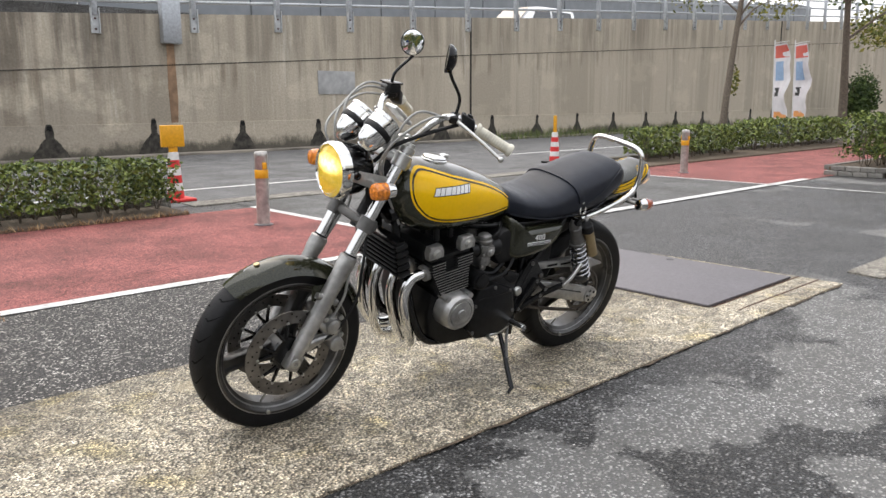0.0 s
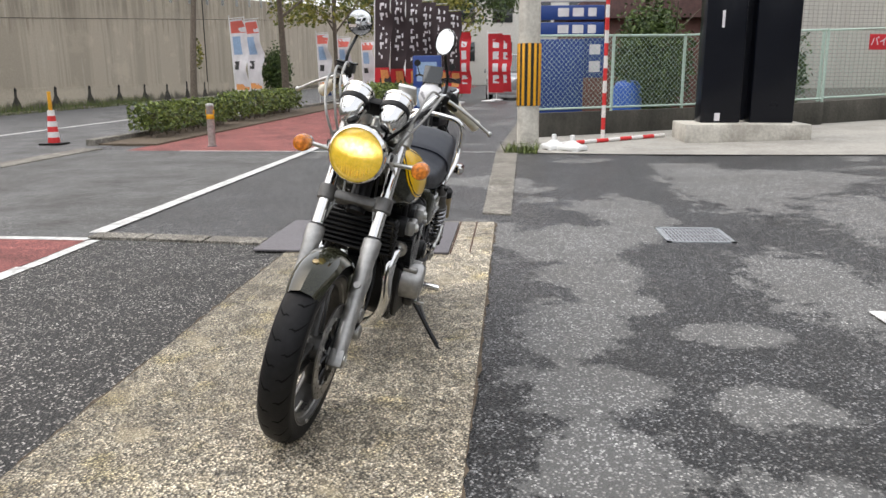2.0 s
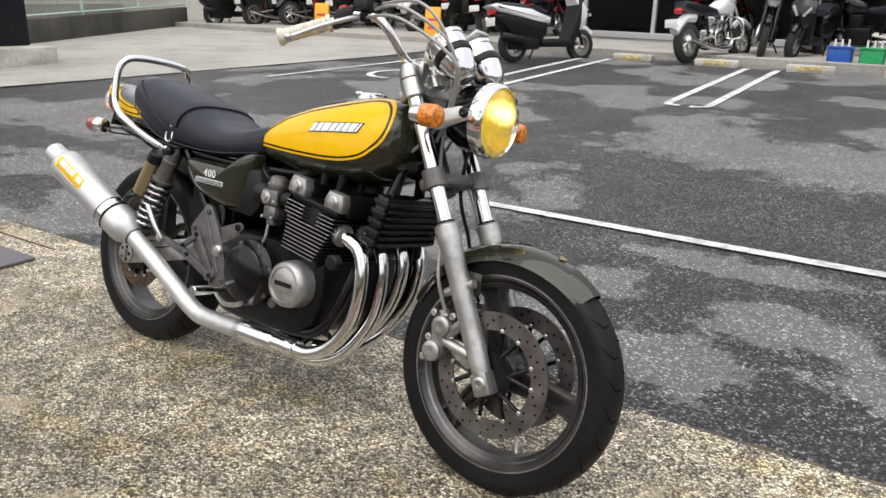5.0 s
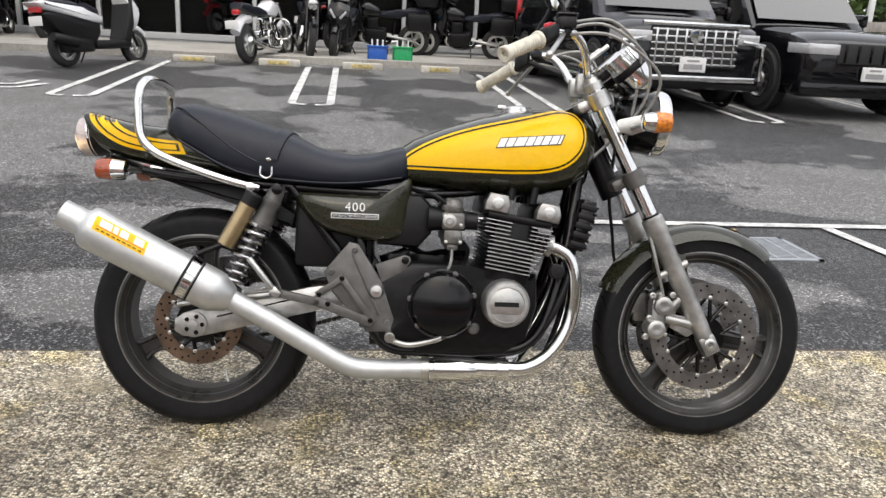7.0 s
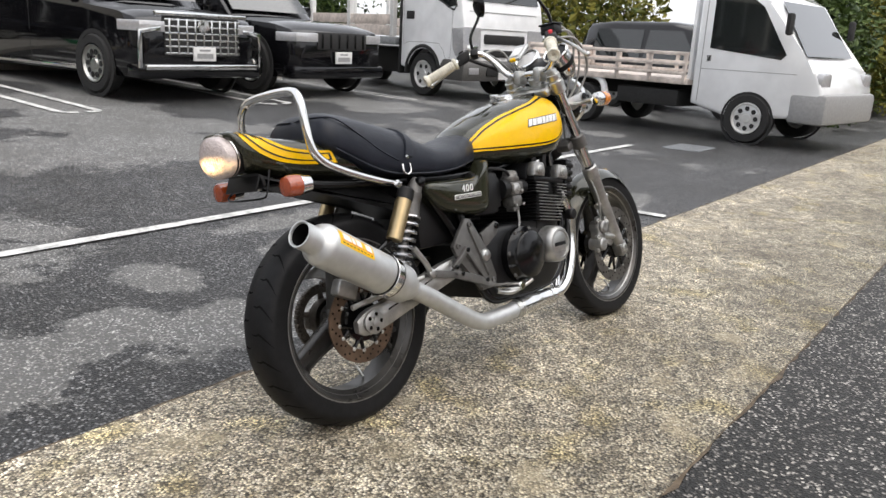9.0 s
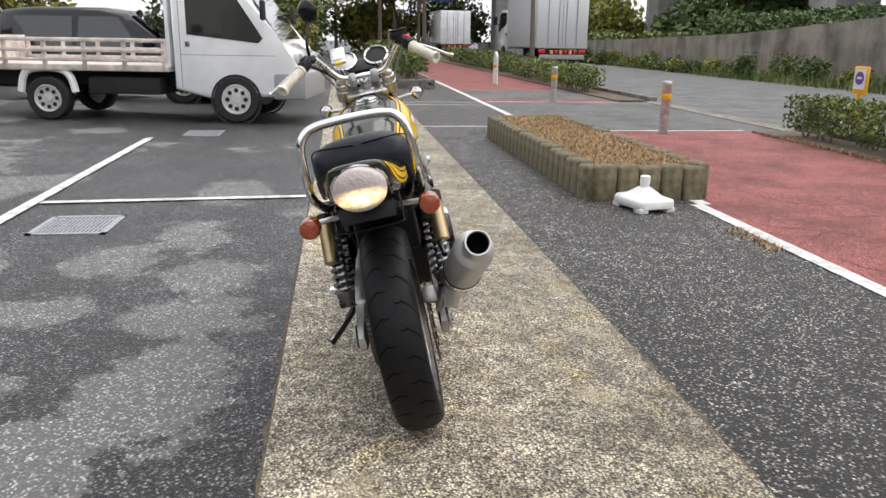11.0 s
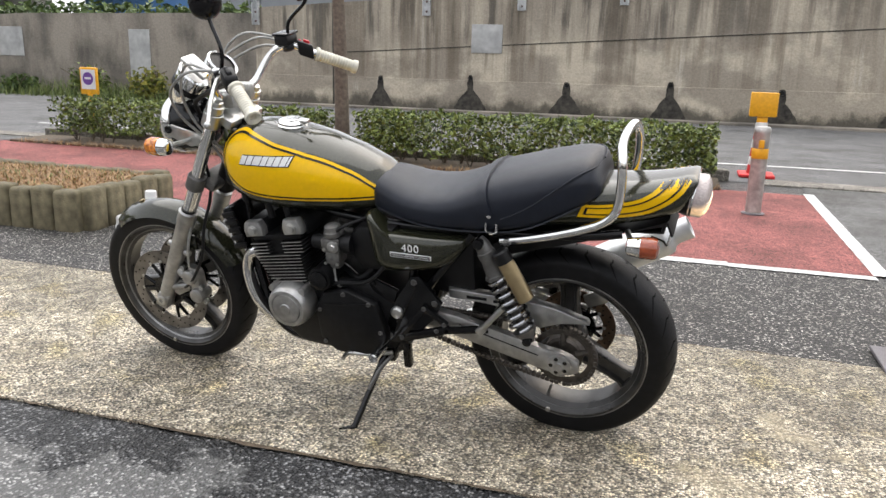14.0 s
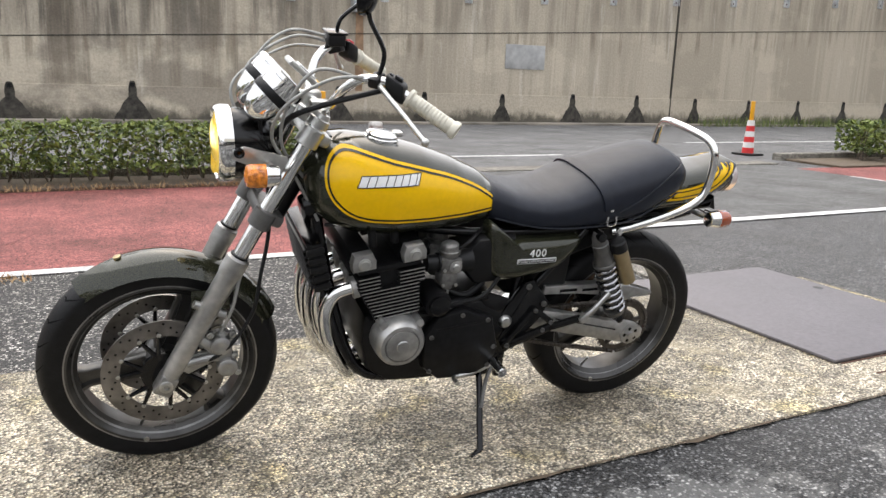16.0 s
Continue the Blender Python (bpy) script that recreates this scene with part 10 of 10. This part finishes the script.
    for (x0, z0), (x1, z1), w in (((0.385, 0.440), (0.324, 0.396), 0.009), ((0.385, 0.440), (0.468, 0.330), 0.009), ((0.205, 0.398), (0.325, 0.374), 0.011), ((0.318, 0.378), (0.462, 0.326), 0.013)):
        d = Vector((x1 - x0, 0, z1 - z0)).normalized()
        n = Vector((-d.z, 0, d.x)) * w
        p, q = Vector((x0, 0, z0)) - d * w * 0.6, Vector((x1, 0, z1)) + d * w * 0.6
        part("pillion_hanger", prism(B(), [((p + n).x, (p + n).z), ((p - n).x, (p - n).z), ((q - n).x, (q - n).z), ((q + n).x, (q + n).z)], s * 0.154, s * 0.168, 0.004), GREYMETAL if s < 0 else BLACKMETAL, plate)
    for x, z in ((0.385, 0.440), (0.326, 0.396), (0.462, 0.332), (0.35, 0.372)):
        part("hanger_bolt", lathe(B(), (x, s * 0.168, z), (0, s, 0), [(0, 0.007), (0.004, 0.007), (0.005, 0.005), (0.002, 0.0035), (0.002, 0.0)], 12, cap=False), BLACKMETAL if s < 0 else GREYMETAL, plate)
    part("plate_ear", prism(B(), [(0.470, 0.478), (0.545, 0.506), (0.560, 0.502), (0.564, 0.490), (0.522, 0.418), (0.49, 0.42)], s * 0.142, s * 0.154, 0.004), GREYMETAL if s < 0 else BLACKMETAL, plate)
    part("ear_bolt", lathe(B(), (0.548, s * 0.154, 0.492), (0, s, 0), [(0, 0.010), (0.005, 0.010), (0.006, 0.006), (0.003, 0.005), (0.003, 0.0)], 14, cap=False), BLACKMETAL, plate)
    part("pillion_peg", tube(B(), [(0.215, s * 0.165, 0.395), (0.19, s * 0.176, 0.43), (0.146, s * 0.176, 0.484)], 0.0085, 4, 10), ALLOY, plate, "folded pillion footrest")
    part("peg_knuckle", box(B(), (-0.014, -0.012, -0.012), (0.014, 0.012, 0.012), 0.005, Matrix.Translation((0.214, s * 0.166, 0.398)) @ pose(0, 0, 0, 0, 45, 0)), ALLOY, plate)
    peg = part("footrest", rod(rod(B(), (0.515, s * 0.15, 0.30), (0.515, s * 0.265, 0.305), 0.011), (0.515, s * 0.20, 0.303), (0.515, s * 0.26, 0.305), 0.014), CHROME, plate, "chrome folding footrest")
    if s < 0:
        part("brake_pedal", tube(B(), [(0.505, -0.165, 0.285), (0.56, -0.18, 0.272), (0.62, -0.19, 0.285), (0.65, -0.20, 0.298)], 0.0075, 5, 10), ALLOY, plate, "alloy brake pedal")
    else:
        part("gear_lever", tube(B(), [(0.50, 0.165, 0.27), (0.57, 0.185, 0.262), (0.63, 0.195, 0.262), (0.635, 0.23, 0.264)], 0.007, 5, 10), ALLOY, plate, "gear lever")
bm = box(B(), (-0.036, -0.02, -0.024), (0.034, 0.02, 0.024), 0.01, Matrix.Translation((-0.055, -0.098, 0.402)) @ pose(0, 0, 0, 0, 25, 0))
rc = part("rear_caliper", bm, CAST, bike, "rear brake caliper over the disc")
part("torque_arm", rod(B(), (-0.05, -0.112, 0.35), (0.20, -0.15, 0.39), 0.008), ALLOY, rc)
guard = part("chain_guard", prism(B(), [(0.33, 0.455), (0.33, 0.485), (0.10, 0.475), (0.02, 0.465), (-0.07, 0.435), (-0.075, 0.425), (0.0, 0.425), (0.06, 0.395), (0.09, 0.405), (0.10, 0.44), (0.20, 0.45)], 0.080, 0.110, 0.004), CAST, bike, "silver slotted chain guard")
pieces("guard_slot", box(box(B(), (0.215, 0.1095, 0.46), (0.275, 0.1108, 0.469), 0), (0.135, 0.1095, 0.457), (0.195, 0.1108, 0.466), 0), BLACKMETAL, guard, smooth=0)
bm = B()
for (x0, z0), (x1, z1) in (((0.56, 0.40), (0.01, RZ + 0.093)), ((0.56, 0.36), (0.01, RZ - 0.093))):
    n = 40
    for k in range(n):
        f = (k + 0.5) / n
        c = Vector((x0 + (x1 - x0) * f, 0.088, z0 + (z1 - z0) * f - 0.012 * math.sin(math.pi * f) * (1 if z1 < z0 - 0.1 else 0)))
        box(bm, (-0.0065, -0.008, -0.006), (0.0065, 0.008, 0.006), 0.002, Matrix.Translation(c) @ pose(0, 0, 0, 0, -math.degrees(math.atan2(z1 - z0, x1 - x0)), 0), 1)
for k in range(22):
    t = math.pi / 2 + math.pi * (k + 0.5) / 22
    box(bm, (-0.0065, -0.008, -0.006), (0.0065, 0.008, 0.006), 0.002, Matrix.Translation((0.093 * math.cos(t), 0.088, RZ + 0.093 * math.sin(t))) @ pose(0, 0, 0, 0, -math.degrees(t) - 90, 0), 1)
pieces("chain_link", bm, CHAINM, bike)

# -- side panels --
for s in (1, -1):
    outline = [(0.256, 0.648), (0.275, 0.660), (0.385, 0.658), (0.465, 0.658), (0.498, 0.668), (0.522, 0.688), (0.545, 0.706), (0.560, 0.697), (0.556, 0.640), (0.550, 0.590), (0.538, 0.550), (0.49, 0.536), (0.43, 0.541), (0.345, 0.560), (0.295, 0.588), (0.262, 0.626)]
    bm = B()
    c = Vector((0.42, 0, 0.605))
    rows = []
    for f, o in ((1.0, 0.095), (1.0, 0.124), (0.98, 0.137), (0.93, 0.147), (0.84, 0.155), (0.7, 0.1615), (0.5, 0.1655), (0.25, 0.1675), (0.05, 0.168)):
        rows.append([(c.x + (u - c.x) * f, s * o, c.z + (v - c.z) * f) for u, v in [(p.x, p.z) for p in smooth_line([(u, 0, v) for u, v in outline], 3, True)]])
    cover = part("side_panel", loft(bm, rows), GREEN, bike, "dark olive side panel", smooth=60)
    my = s * 0.1690
    if s > 0:
        face = Matrix(((-1, 0, 0, 0.413), (0, 0, 1, my), (0, 1, 0, 0.626), (0, 0, 0, 1)))
    else:
        face = Matrix(((1, 0, 0, 0.413), (0, 0, -1, my), (0, 1, 0, 0.626), (0, 0, 0, 1)))
    for k, digit in enumerate("400"):
        letters(digit, 0.032, cover, "badge_digit", WHITEPAINT, face @ Matrix.Translation(((k - 1) * 0.0185, 0, 0)), 0.0010)
    x = 0.413
    bar = part("badge_bar", box(B(), (x - 0.062, my - 0.0012, 0.596), (x + 0.062, my + 0.0012, 0.6105), 0.0008, None, 1), WHITEPAINT, cover, smooth=0)
    part("badge_inlay", box(B(), (x - 0.0595, my + s * 0.0012 - 0.0006, 0.5982), (x + 0.0595, my + s * 0.0012 + 0.0006, 0.6083), 0), PLASTIC, bar, smooth=0)
    face2 = face.copy()
    face2.translation = Vector((x, my + s * 0.0022, 0.6033))
    letters("DOUBLE OVERHEAD CAMSHAFT", 0.0084, bar, "badge_lettering", WHITEPAINT, face2, 0.0002)
    part("panel_fixing", lathe(B(), (0.292, s * 0.135, 0.643), (0, s, 0), [(0, 0.010), (0.014, 0.010), (0.015, 0.006)], 14), PLASTIC, cover)

# -- side stand --
bm = tube(B(), [(0.53, 0.14, 0.262), (0.545, 0.205, 0.20), (0.562, 0.265, 0.135), (0.575, 0.315, 0.085)], 0.0095, 5, 12)
stand = part("side_stand", bm, BLACKMETAL, bike, "black side stand, propped on the ground")
part("stand_foot", tube(B(), [(0.575, 0.312, 0.086), (0.60, 0.325, 0.0805), (0.615, 0.338, 0.0815)], 0.0085, 4, 10), BLACKMETAL, stand)
pieces("stand_bracket", box(box(B(), (0.50, 0.115, 0.225), (0.57, 0.155, 0.29), 0.008), (0.45, 0.125, 0.21), (0.475, 0.15, 0.32), 0.006), BLACKMETAL, stand)
part("stand_spring", tube(B(), [(0.50, 0.165, 0.26), (0.53, 0.20, 0.225), (0.552, 0.24, 0.175)], 0.006, 4, 8), GREYMETAL, stand)
